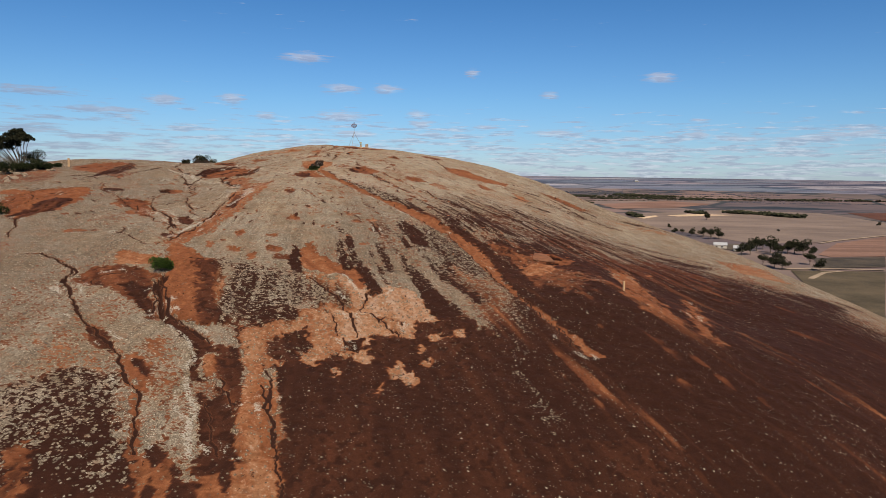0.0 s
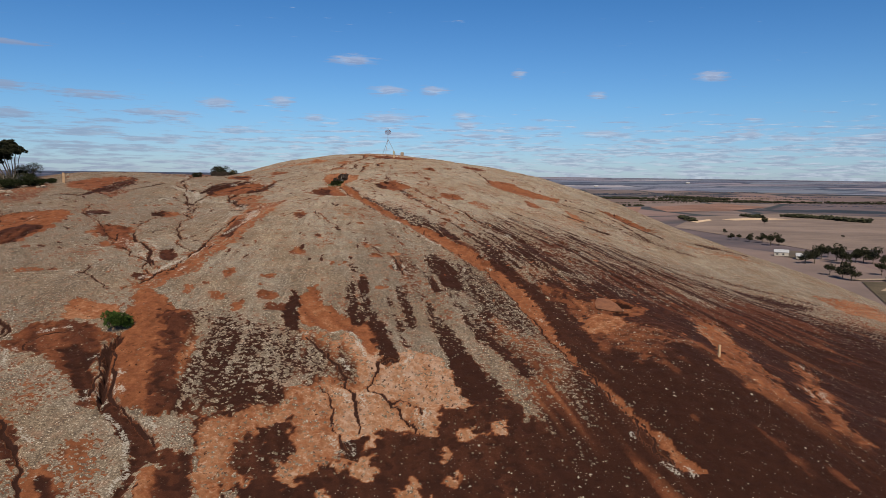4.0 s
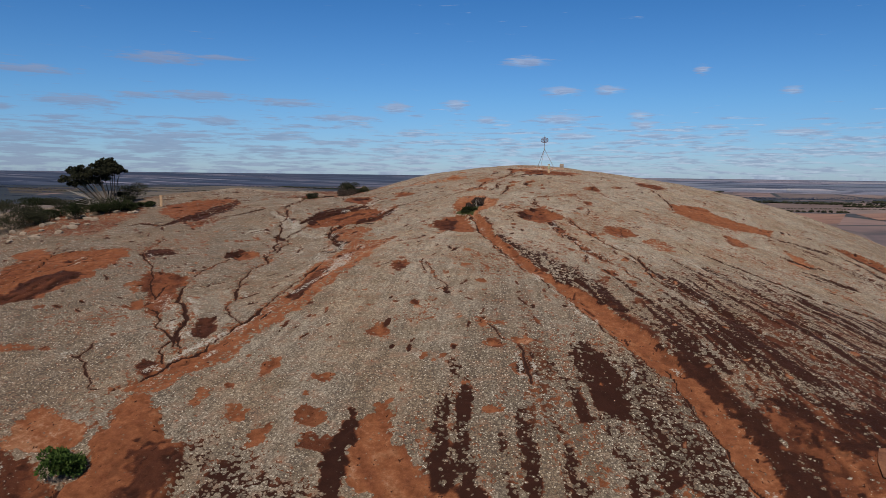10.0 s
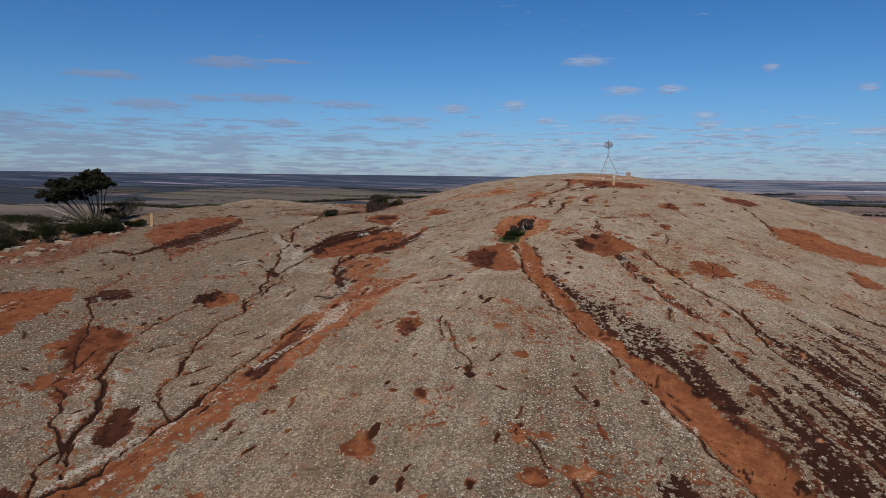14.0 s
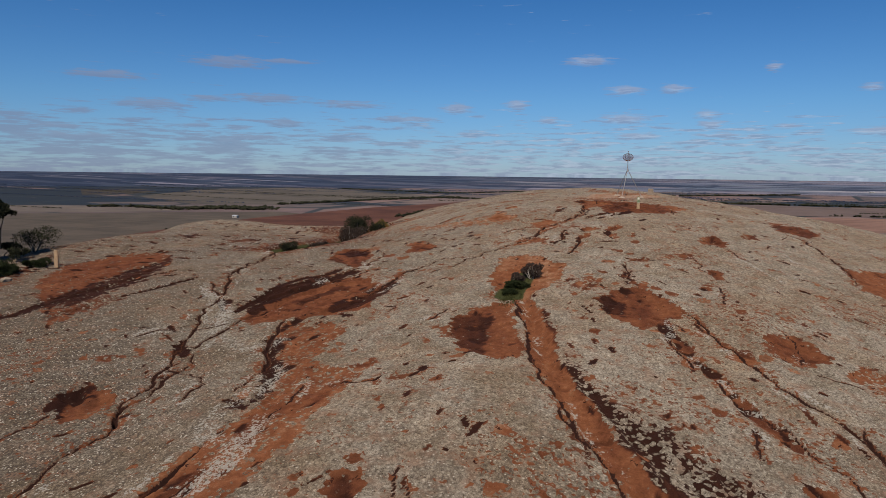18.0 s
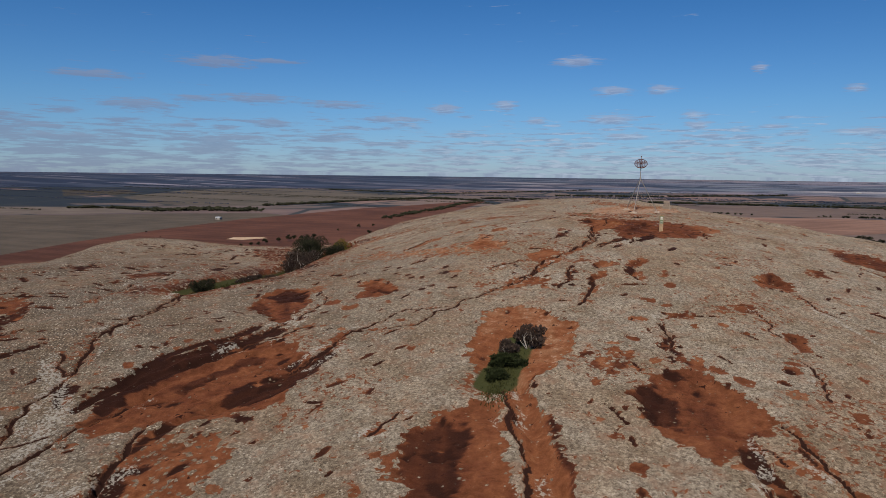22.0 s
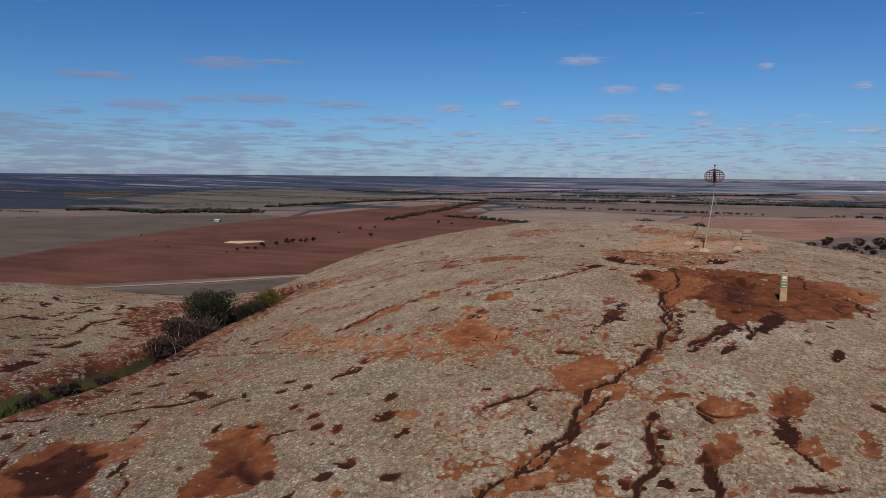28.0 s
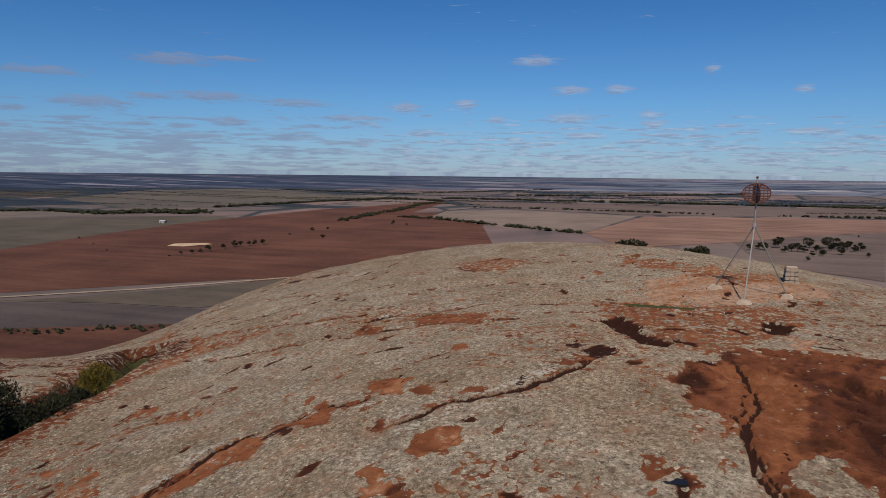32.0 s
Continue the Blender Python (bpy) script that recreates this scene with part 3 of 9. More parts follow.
xs = ladder(-230, (-120, 4.0), (-80, 0.7), (-56, 0.22), (-46, 0.15), (6, 0.12), (26, 0.17), (52, 0.3), (80, 0.8), (200, 4.0))
ys = ladder(-110, (20, 4.0), (30, 0.6), (38, 0.16), (84, 0.125), (172, 0.13), (186, 0.22), (210, 0.8), (340, 4.0))
GX, GY = np.meshgrid(xs, ys)
GZ = rock_height(GX, GY)
BARE, HUE, DARK = np.zeros_like(GZ), np.full_like(GZ, 0.45), np.zeros_like(GZ)
TONE, CHIPS = np.zeros_like(GZ), np.full_like(GZ, 0.12)
CRACK, PALE, GREEN = np.zeros_like(GZ), np.zeros_like(GZ), np.zeros_like(GZ)
WOBBLE = layered(GX / 1.7, GY / 1.7, 4)
FINE = layered(GX / 0.45 + 61, GY / 0.45 + 17, 3)
WOBBLE2 = layered(GX / 6.0 + 40, GY / 6.0 + 11, 3)


def window(points, margin):
    px, py = [p[0] for p in points], [p[1] for p in points]
    i0, i1 = np.searchsorted(xs, (min(px) - margin, max(px) + margin))
    j0, j1 = np.searchsorted(ys, (min(py) - margin, max(py) + margin))
    return (slice(j0, j1), slice(i0, i1))


def from_line(points, w):
    """Distance to a line, and the share of the way along it."""
    x, y = GX[w], GY[w]
    best, share = np.full(x.shape, 1e9), np.zeros(x.shape)
    lengths = [math.dist(a, b) for a, b in zip(points, points[1:])]
    total, gone = max(sum(lengths), 1e-6), 0.0
    for (ax, ay), (bx, by), length in zip(points, points[1:], lengths):
        dx, dy = bx - ax, by - ay
        t = np.clip(((x - ax) * dx + (y - ay) * dy) / max(dx * dx + dy * dy, 1e-9), 0, 1)
        d = np.hypot(x - ax - t * dx, y - ay - t * dy)
        near = d < best
        best = np.where(near, d, best)
        share = np.where(near, (gone + t * length) / total, share)
        gone += length
    return best, share


def ragged(points, amount, rounds=2):
    for _ in range(rounds):
        out = [points[0]]
        for a, b in zip(points, points[1:]):
            length = math.dist(a, b)
            if length > 0.5:
                k = amount * min(length, 2.5) * random.uniform(-1, 1)
                out.append(((a[0] + b[0]) / 2 - (b[1] - a[1]) / length * k, (a[1] + b[1]) / 2 + (b[0] - a[0]) / length * k))
            out.append(b)
        points = out
    return points


def inside(points, w):
    """Signed distance to a closed outline, positive within."""
    x, y = GX[w], GY[w]
    d, _ = from_line(points + points[:1], w)
    within = np.zeros(x.shape, bool)
    for (ax, ay), (bx, by) in zip(points, points[1:] + points[:1]):
        if ay != by:
            within ^= ((ay > y) != (by > y)) & (x < (bx - ax) * (y - ay) / (by - ay) + ax)
    return np.where(within, d, -d)


def crack(points, width, depth):
    """A thin jagged joint that opens and closes along its length."""
    points = ragged(points, 0.15, 5)
    w = window(points, 2.0)
    if GX[w].size == 0:
        return
    d, share = from_line(points, w)
    d = np.abs(d + (FINE[w] - 0.5) * min(0.12, 0.5 * width))
    wide = width * 0.38 * (0.45 + 1.0 * smooth(0.34, 0.72, WOBBLE[w])) * (0.4 + 0.6 * smooth(0, 0.12, share) * smooth(1, 0.88, share))
    gap = np.clip(1.3 - d / (wide * 0.5 + 0.04), 0, 1)
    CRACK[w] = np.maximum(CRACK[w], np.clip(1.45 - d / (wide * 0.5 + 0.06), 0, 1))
    GZ[w] -= 0.6 * depth * smooth(0, 1, gap) + 0.03 * np.exp(-(d / (width * 2 + 0.3)) ** 2)
    rim = np.exp(-(d / (width * 1.1 + 0.2)) ** 2) * smooth(0.45, 0.6, WOBBLE2[w] * 0.5 + FINE[w] * 0.5)
    BARE[w] = np.maximum(BARE[w], 0.5 * rim)
    HUE[w] += (0.5 - HUE[w]) * rim * 0.6
    PALE[w] = np.maximum(PALE[w], 0.55 * np.exp(-((d - width * 1.3 - 0.15) / 0.3) ** 2) * smooth(0.54, 0.70, WOBBLE[w]))


def area(points, hue, dark, strength, edge=0.25, depth=0.0):
    """A stretch of bare or half bare rock with a crisp, ragged edge; depth sinks it, a negative one lifts it."""
    w = window(points, 3.0)
    if GX[w].size == 0:
        return
    d = inside(points, w) + (FINE[w] - 0.5) * (0.35 + 3.0 * edge) + (WOBBLE[w] - 0.5) * (0.3 + 2.4 * edge)
    m = smooth(-0.3 * edge - 0.05, 0.3 * edge + 0.05, d)
    spread = np.linalg.svd(np.array(points) - np.mean(points, 0), full_matrices=False)[2][0]
    along, aside = GX[w] * spread[0] + GY[w] * spread[1], GY[w] * spread[0] - GX[w] * spread[1]
    stain = layered(along / 4.5 + 71, aside / 0.8 + 23, 3) - 0.5
    if np.ptp(np.array(points), 0).max() > 12:
        stain = 0.5 * (RUNS[w] + THREADS[w]) - 0.5
    BARE[w] += (0.92 * strength - BARE[w]) * m
    HUE[w] += (hue + stain * 0.36 - HUE[w]) * m
    DARK[w] += (dark - stain * 0.5 - DARK[w]) * m
    flecks = smooth(0.58, 0.66, layered(GX[w] / 0.5 + 9, GY[w] / 0.6, 3)) * m
    DARK[w] += 0.22 * flecks * strength
    GZ[w] -= depth * smooth(-0.25, 0.5, d) + 0.03 * flecks


def patch(points, hue, dark, strength, depth):
    """A worn pan in the lichen."""
    span = max(max(p[0] for p in points) - min(p[0] for p in points), max(p[1] for p in points) - min(p[1] for p in points))
    area(points, hue - 0.04, dark, max(strength, 0.1), min(0.42, 0.07 * span), depth)


def chipped(points, hue, dark, strength, edge=0.25):
    """Crumbling tan rock, thick with pale chips."""
    area(points, hue + 0.15, dark - 0.05, strength, edge)
    w = window(points, 3.0)
    CHIPS[w] = np.maximum(CHIPS[w], smooth(-0.5, 0.5, inside(points, w)))
    GZ[w] += (0.22 * (FINE[w] - 0.5) + 0.35 * (WOBBLE[w] - 0.5)) * smooth(-0.3, 0.4, inside(points, w))


def streaked(points, share):
    """Lichen broken into long dark runs down the slope."""
    w = window(points, 6.0)
    m = smooth(-1.5, 1.5, inside(points, w) + (RUNS[w] - 0.5) * 6)
    runs = smooth(0.56, 0.42, 0.55 * RUNS[w] + 0.45 * THREADS[w])
    BARE[w] = np.maximum(BARE[w], m * np.clip(share + 0.7 * (runs - 0.4), 0, 0.95))
    DARK[w] += (0.35 + 0.55 * runs - DARK[w]) * m
    HUE[w] += (0.25 - HUE[w]) * m
    CHIPS[w] = np.maximum(CHIPS[w], m)


def tongue(points, top, bottom, strength):
    """A black run-off stain, pointed above and spreading down the slope, dotted with lichen."""
    points = ragged(points, 0.05, 3)
    w = window(points, bottom * 1.5 + 1)
    d, share = from_line(points, w)
    wide = 0.54 * (top + (bottom - top) * share) * (0.6 + 0.8 * WOBBLE2[w]) * (0.15 + 0.85 * smooth(0.0, 0.3, share))
    m = smooth(0.3, -0.3, d - wide + (FINE[w] - 0.5) * 1.0 + (THREADS[w] - 0.5) * 1.1)
    BARE[w] = np.maximum(BARE[w], m * (0.52 + 0.38 * strength * smooth(0.15, 0.85, share)))
    DARK[w] += (0.85 - DARK[w]) * m
    HUE[w] += (0.15 - HUE[w]) * m
    GZ[w] -= 0.06 * m


def wash(points, strength):
    """A stretch of slope blackened by run-off, in streaks that run down it."""
    w = window(points, 13.0)
    d = inside(points, w) + (RUNS[w] - 0.5) * 16 + (WOBBLE2[w] - 0.5) * 5
    m = smooth(-1.2, 2.2, d)
    CHIPS[w] = np.maximum(CHIPS[w], m)
    BARE[w] = np.maximum(BARE[w], m * strength * (0.74 + 0.5 * smooth(0.60, 0.36, RUNS[w])))
    DARK[w] = np.maximum(DARK[w], m * (0.46 + 0.4 * smooth(0.74, 0.58, RUNS[w]) * (0.62 + 0.5 * smooth(0.6, 0.4, THREADS[w]))))
    HUE[w] += (0.2 + 0.3 * smooth(0.58, 0.70, RUNS[w]) + 0.35 * (THREADS[w] - 0.5) - HUE[w]) * m


def speckled(points, share):
    """Blackened rock dotted with single lichen crusts, in runs down the slope."""
    w = window(points, 6.0)
    m = smooth(-2.2, 1.6, inside(points, w) + (RUNS[w] - 0.5) * 5 + (THREADS[w] - 0.5) * 4)
    cover = share + 0.85 * (0.5 - THREADS[w]) + 0.3 * (0.5 - RUNS[w])
    BARE[w] += (np.clip(cover, 0.12, 0.8) - BARE[w]) * m
    DARK[w] += (0.85 - DARK[w]) * m
    HUE[w] += (0.15 - HUE[w]) * m


def seam(points, width, hue, dark):
    """A long band of bare rock beside a joint."""
    points = ragged(points, 0.08, 3)
    w = window(points, width * 3)
    d, share = from_line(points, w)
    m = smooth(1.2, 0.4, d / (width * (0.25 + 1.5 * WOBBLE2[w])) + (WOBBLE[w] - 0.5) * 1.5)
    BARE[w] = np.maximum(BARE[w], m * 0.88)
    HUE[w] += (hue - 0.06 + (WOBBLE[w] - 0.5) * 0.8 - HUE[w]) * m
    DARK[w] += (dark + (WOBBLE2[w] - 0.5) * 0.9 - DARK[w]) * m
    flecks = smooth(0.54, 0.62, layered(GX[w] / 0.6 + 5, GY[w] / 0.6, 2))
    DARK[w] += flecks * m * 0.7
    PALE[w] = np.maximum(PALE[w], 0.5 * smooth(0.60, 0.70, layered(GX[w] / 0.8, GY[w] / 0.8 + 31, 2)) * smooth(2.2, 1.2, d / width))
    GZ[w] -= 0.12 * m + 0.08 * flecks * m


def spot(x, y, r, hue, dark):
    w = window([(x, y)], r * 2.2)
    if GX[w].size == 0:
        return
    turn, long = random.uniform(0, math.pi), random.uniform(0.55, 0.95)
    dx, dy = GX[w] - x, GY[w] - y
    u, v = dx * math.cos(turn) + dy * math.sin(turn), -dx * math.sin(turn) + dy * math.cos(turn)
    d = 1 - np.hypot(u, v / long) / r + (WOBBLE[w] - 0.5) * 1.7
    m = smooth(-0.1, 0.35, d)
    BARE[w] = np.maximum(BARE[w], m * random.uniform(0.66, 0.95))
    HUE[w] += (hue + random.uniform(-0.2, 0.1) - HUE[w]) * m
    DARK[w] += (dark + random.uniform(0, 0.3) - DARK[w]) * m
    GZ[w] -= 0.07 * m * min(1, r)


def smear(x, y, length, width, hue, dark):
    """A worn place drawn out down the slope, fading at its edge."""
    w = window([(x, y)], length * 1.8)
    if GX[w].size == 0:
        return
    dx, dy = GX[w] - x, GY[w] - y
    turn = math.atan2(y - 150, x + 25)
    u, v = dx * math.cos(turn) + dy * math.sin(turn), -dx * math.sin(turn) + dy * math.cos(turn)
    m = 0.68 * smooth(-0.1, 1.0, 1 - np.hypot(u / length, v / width) + (WOBBLE[w] - 0.5) * 2.2 + (THREADS[w] - 0.5) * 1.3)
    BARE[w] = np.maximum(BARE[w], m * 0.8)
    HUE[w] += (hue - HUE[w]) * m
    DARK[w] += (dark - DARK[w]) * m


def soil(points, hue, cover=0.92):
    """Trodden pale grit."""
    w = window(points, 4.0)
    m = smooth(-0.8, 1.0, inside(points, w) + (WOBBLE[w] - 0.5) * 3 + (WOBBLE2[w] - 0.5) * 3)
    BARE[w] = np.maximum(BARE[w], m * cover)
    HUE[w] += (hue + (WOBBLE2[w] - 0.5) * 0.5 - HUE[w]) * m
    DARK[w] += (-0.3 + 0.5 * smooth(0.55, 0.7, WOBBLE[w]) - DARK[w]) * m


def streak(points, width, strength):
    points = ragged(points, 0.06, 2)
    w = window(points, width * 3)
    if GX[w].size == 0:
        return
    d, share = from_line(points, w)
    wide = width * (0.35 + 1.2 * WOBBLE2[w]) * (0.4 + 0.6 * smooth(0, 0.35, share))
    m = smooth(1.25, 0.35, d / wide + (WOBBLE[w] - 0.5) * 0.9) * min(strength, 1.0)
    BARE[w] = np.maximum(BARE[w], m * (0.70 if strength <= 1.0 else 0.95))
    DARK[w] = np.maximum(DARK[w], m * 0.9)
    HUE[w] += (0.2 - HUE[w]) * m
    GZ[w] -= 0.10 * m


def pale(points, width, strength):
    w = window(points, width * 2)
    if GX[w].size == 0:
        return
    d, _ = from_line(ragged(points, 0.1, 2), w)
    PALE[w] = np.maximum(PALE[w], 0.75 * strength * smooth(1.2, 0.2, d / width + (WOBBLE[w] - 0.5)))


def gully(edge, width, shallow, deep):
    """A gutter with a steep rim along its edge and a gentler far side."""
    rim = edge + [(x - width, y - 0.25 * width) for x, y in edge[::-1]]
    w = window(rim, 3.0)
    d = inside(rim, w) + (WOBBLE[w] - 0.5) * 0.7
    depth = shallow + (deep - shallow) * smooth(139, 151, GY[w])
    m = smooth(-0.1, 1.2, d)
    GZ[w] -= depth * m
    GREEN[w] = np.maximum(GREEN[w], smooth(0.2, 0.9, d) * 0.8)
    brown = smooth(-2.4, -0.2, d + (WOBBLE2[w] - 0.5) * 3)
    BARE[w] = np.maximum(BARE[w], 0.58 * brown)
    HUE[w] += (0.36 - HUE[w]) * brown
    DARK[w] = np.maximum(DARK[w], 0.5 * brown * smooth(0.5, 0.62, WOBBLE2[w]))


def hollow(points, half, depth, green):
    """A soil-filled gutter in the rock."""
    w = window(points, half * 3)
    d, _ = from_line(points, w)
    m = smooth(1.2, 0.5, d / half + (WOBBLE[w] - 0.5) * 0.5)
    GZ[w] -= depth * smooth(1.9, 0.2, d / half)
    GREEN[w] = np.maximum(GREEN[w], m * green)
    BARE[w] = np.maximum(BARE[w], smooth(2.0, 1.0, d / half) * 0.5)


# broad colour of the flanks: dark wash runs down the front and right
rx, ry = GX + 25, GY - 150
far, turned = np.hypot(rx, ry), np.arctan2(rx, -ry)
RUNS = 0.6 * layered(turned * 34 + 5, far / 26, 3) + 0.4 * layered(turned * 95, far / 14 + 7, 3)
THREADS = layered(turned * 150 + 3, far / 9, 3)
front = smooth(0.13, 0.24, turned + (WOBBLE2 - 0.5) * 0.08) * smooth(1.15, 0.8, turned)
low = smooth(0.0, 14.0, far + (RUNS - 0.5) * 40 - 70 - 20 * smooth(0.44, 0.3, turned))
run_off = front * low
BARE += 0.86 * run_off
DARK += run_off * (0.12 + 0.75 * smooth(0.73, 0.58, RUNS) * (0.62 + 0.5 * smooth(0.6, 0.4, THREADS)))
HUE += run_off * (0.55 * smooth(0.62, 0.74, RUNS) - 0.15)
crumble = 0.45 * smooth(-0.55, -0.2, turned) * smooth(0.0, -0.1, turned) * smooth(66, 84, far + (RUNS - 0.5) * 30)
BARE += 0.45 * crumble * smooth(0.56, 0.40, RUNS) + 0.2 * crumble * smooth(0.45, 0.6, WOBBLE2)
DARK += 0.7 * crumble * smooth(0.52, 0.38, RUNS)
BARE += 0.22 * smooth(0.55, 0.75, WOBBLE2) + 0.25 * front * smooth(40, 70, far) * smooth(0.5, 0.36, RUNS)
DARK += 0.5 * front * smooth(40, 70, far) * smooth(0.5, 0.36, RUNS)
hills = layered(GX / 9.0, GY / 9.0, 5) - 0.5
GZ += 0.5 * hills * smooth(150, 60, far) + 0.24 * (WOBBLE - 0.5) + 0.05 * (layered(GX / 0.55, GY / 0.55, 2) - 0.5)

# crust tone, darker to the west, down the flanks and round (-40, 100)
west = smooth(-20, -50, GX + (WOBBLE2 - 0.5) * 26 - 0.1 * (GY - 130))
west = west * (0.25 + 0.75 * smooth(158, 138, GY))
TONE += 0.45 * west * smooth(0.3, 0.55, WOBBLE2) + 0.4 * west + (0.35 * smooth(0.56, 0.72, layered(GX / 14.0 + 8, GY / 14.0 + 3, 4)) + 0.4 * smooth(0.5, 0.36, THREADS)) * smooth(35, 55, far) + 0.38 * smooth(48, 78, far) + 0.35 * front * smooth(38, 55, far)
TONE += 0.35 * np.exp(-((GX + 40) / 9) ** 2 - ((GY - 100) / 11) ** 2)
CHIPS = np.maximum(CHIPS, np.clip(run_off + crumble, 0, 1))
# cracks, pans, washes and lichen crusts of the dome
crack([(-49.2, 145.6), (-47.7, 147.4), (-44.2, 147.7), (-39.9, 146.8), (-39.4, 147.9)], 0.2, 0.3)
crack([(-49.2, 164.7), (-44.6, 164.9), (-40.9, 165.0), (-38.0, 165.8)], 0.12, 0.15)
crack([(-53.9, 171.9), (-50.3, 172.7), (-46.3, 174.3), (-42.8, 177.2)], 0.12, 0.15)
crack([(31.6, 85.3), (30.1, 78.6), (26.4, 71.1)], 0.3, 0.3)
patch([(-59.7, 168.8), (-54.2, 170.4), (-49.9, 167.2), (-51.7, 162.4), (-51.6, 158.8)], 0.65, 0, 0.6, 0.05)
patch([(-46.5, 156.4), (-45.8, 157.5), (-44.3, 157.6), (-42.4, 156.6), (-43.8, 155.8), (-46.0, 155.6)], 0.55, 0.1, 0.6, 0.06)
patch([(-53.3, 168.4), (-50.3, 169.1), (-47.3, 169.2), (-47.4, 168.2), (-49.8, 166.4)], 0.55, 0.1, 0.5, 0.06)
streak([(-70.1, 164.1), (-58.6, 165.5), (-57.0, 167.1)], 1.0, 0.5)
wash([(-10.6, 45.9), (-10.8, 49.6), (-8.8, 52.7), (-5.4, 55.9), (-0.7, 60.3), (4.3, 63.0), (8.0, 59.5), (11.7, 53.2), (15.0, 49.3)], 0.95)
wash([(4.6, 88.0), (11.3, 88.1), (22.5, 93.2), (39.1, 98.6), (62.9, 103.6), (30.4, 52.9), (18.5, 49.9), (12.1, 60.6), (7.1, 73.0)], 0.9)
patch([(20.5, 83.8), (25.3, 90.3), (23.4, 78.1), (24.9, 74.1), (20.8, 73.5)], 0.72, 0, 0.7, 0.1)
patch([(46.9, 117.2), (58.3, 121.5), (57.2, 110.8), (48.4, 110.4)], 0.65, 0, 0.7, 0.1)
patch([(20.4, 144.6), (24.4, 145.0), (29.8, 138.6), (27.2, 136.5)], 0.5, 0.2, 0.9, 0.3)
streak([(2.8, 103.9), (7.1, 98.2), (10.1, 94.1)], 0.9, 0.9)
streak([(6.4, 101.6), (9.0, 99.5), (10.6, 96.6)], 0.9, 0.9)
streak([(3.8, 114.6), (8.5, 108.9), (11.7, 101.8)], 0.9, 0.9)
streak([(7.0, 116.9), (14.0, 103.2), (24.5, 100.9), (34.5, 96.4), (44.1, 93.5)], 1.3, 0.6)
streak([(18.7, 112.1), (32.6, 114.8), (44.4, 111.2)], 1.3, 0.6)
streak([(12.7, 140.3), (22.2, 132.3), (33.2, 126.9)], 1.3, 0.6)
spot(-13.4, 137.1, 0.70, 0.6, 0.1)
spot(-17.2, 141.5, 0.65, 0.6, 0.1)
spot(-19.2, 143.8, 0.68, 0.6, 0.1)
spot(-18.1, 128.3, 0.50, 0.6, 0.1)
spot(-10.3, 127.0, 0.56, 0.6, 0.1)
spot(-11.9, 120.7, 0.41, 0.6, 0.1)
spot(-16.3, 118.4, 0.45, 0.6, 0.1)
spot(-18.9, 125.2, 0.46, 0.6, 0.1)
spot(-9.0, 120.0, 0.54, 0.6, 0.1)
spot(-10.6, 116.3, 0.75, 0.6, 0.1)
spot(-25.8, 116.2, 0.26, 0.6, 0.1)
spot(-30.5, 111.8, 0.45, 0.6, 0.1)
spot(-25.4, 138.5, 0.63, 0.6, 0.1)
spot(-25.2, 142.9, 1.14, 0.6, 0.1)
spot(-21.5, 142.1, 0.67, 0.6, 0.1)
spot(-32.0, 146.9, 1.38, 0.6, 0.1)
spot(-39.2, 148.3, 1.34, 0.6, 0.1)
spot(-7.0, 149.9, 1.01, 0.6, 0.1)
spot(-10.2, 130.6, 0.52, 0.6, 0.1)
spot(-27.5, 109.5, 0.85, 0.6, 0.1)
spot(-7.9, 126.0, 0.39, 0.6, 0.1)
spot(-6.6, 119.2, 0.47, 0.6, 0.1)
spot(-21.3, 142.5, 0.77, 0.6, 0.1)
spot(-19.2, 143.7, 0.79, 0.6, 0.1)
spot(-17.1, 141.8, 0.69, 0.6, 0.1)
spot(-16.6, 139.6, 0.47, 0.6, 0.1)
spot(-21.1, 137.5, 0.41, 0.6, 0.1)
spot(-17.6, 136.5, 0.53, 0.6, 0.1)
spot(-16.5, 136.1, 0.52, 0.6, 0.1)
spot(-21.2, 140.2, 0.71, 0.6, 0.1)
spot(-15.8, 135.0, 1.01, 0.6, 0.1)
spot(-18.9, 141.0, 0.49, 0.6, 0.1)
spot(-33.8, 133.5, 0.28, 0.6, 0.1)
spot(-38.0, 133.2, 0.67, 0.6, 0.1)
spot(-36.1, 132.2, 0.45, 0.6, 0.1)
spot(-35.0, 156.4, 0.68, 0.6, 0.1)
spot(-35.4, 139.7, 0.34, 0.6, 0.1)
spot(-40.2, 150.3, 0.63, 0.6, 0.1)
spot(-13.5, 147.1, 0.59, 0.6, 0.1)
spot(-34.6, 128.7, 0.35, 0.6, 0.1)
spot(-22.0, 98.5, 0.87, 0.6, 0.1)
spot(-14.3, 97.5, 0.46, 0.6, 0.1)
spot(-16.5, 100.6, 0.65, 0.6, 0.1)
spot(-24.0, 98.2, 0.45, 0.6, 0.1)
spot(-24.3, 108.0, 0.73, 0.6, 0.1)
spot(-9.7, 133.8, 0.81, 0.6, 0.1)
spot(-10.7, 145.0, 1.10, 0.6, 0.1)
spot(-7.5, 150.1, 0.84, 0.6, 0.1)
spot(-16.2, 130.4, 0.52, 0.6, 0.1)
spot(-5.0, 104.0, 0.61, 0.6, 0.1)
spot(-2.7, 105.2, 0.80, 0.6, 0.1)
spot(-1.6, 100.5, 0.71, 0.6, 0.1)
spot(-4.7, 106.9, 0.49, 0.6, 0.1)
spot(-21.1, 90.4, 0.42, 0.6, 0.1)
spot(-17.8, 91.3, 0.35, 0.6, 0.1)
spot(-16.7, 94.7, 0.31, 0.6, 0.1)
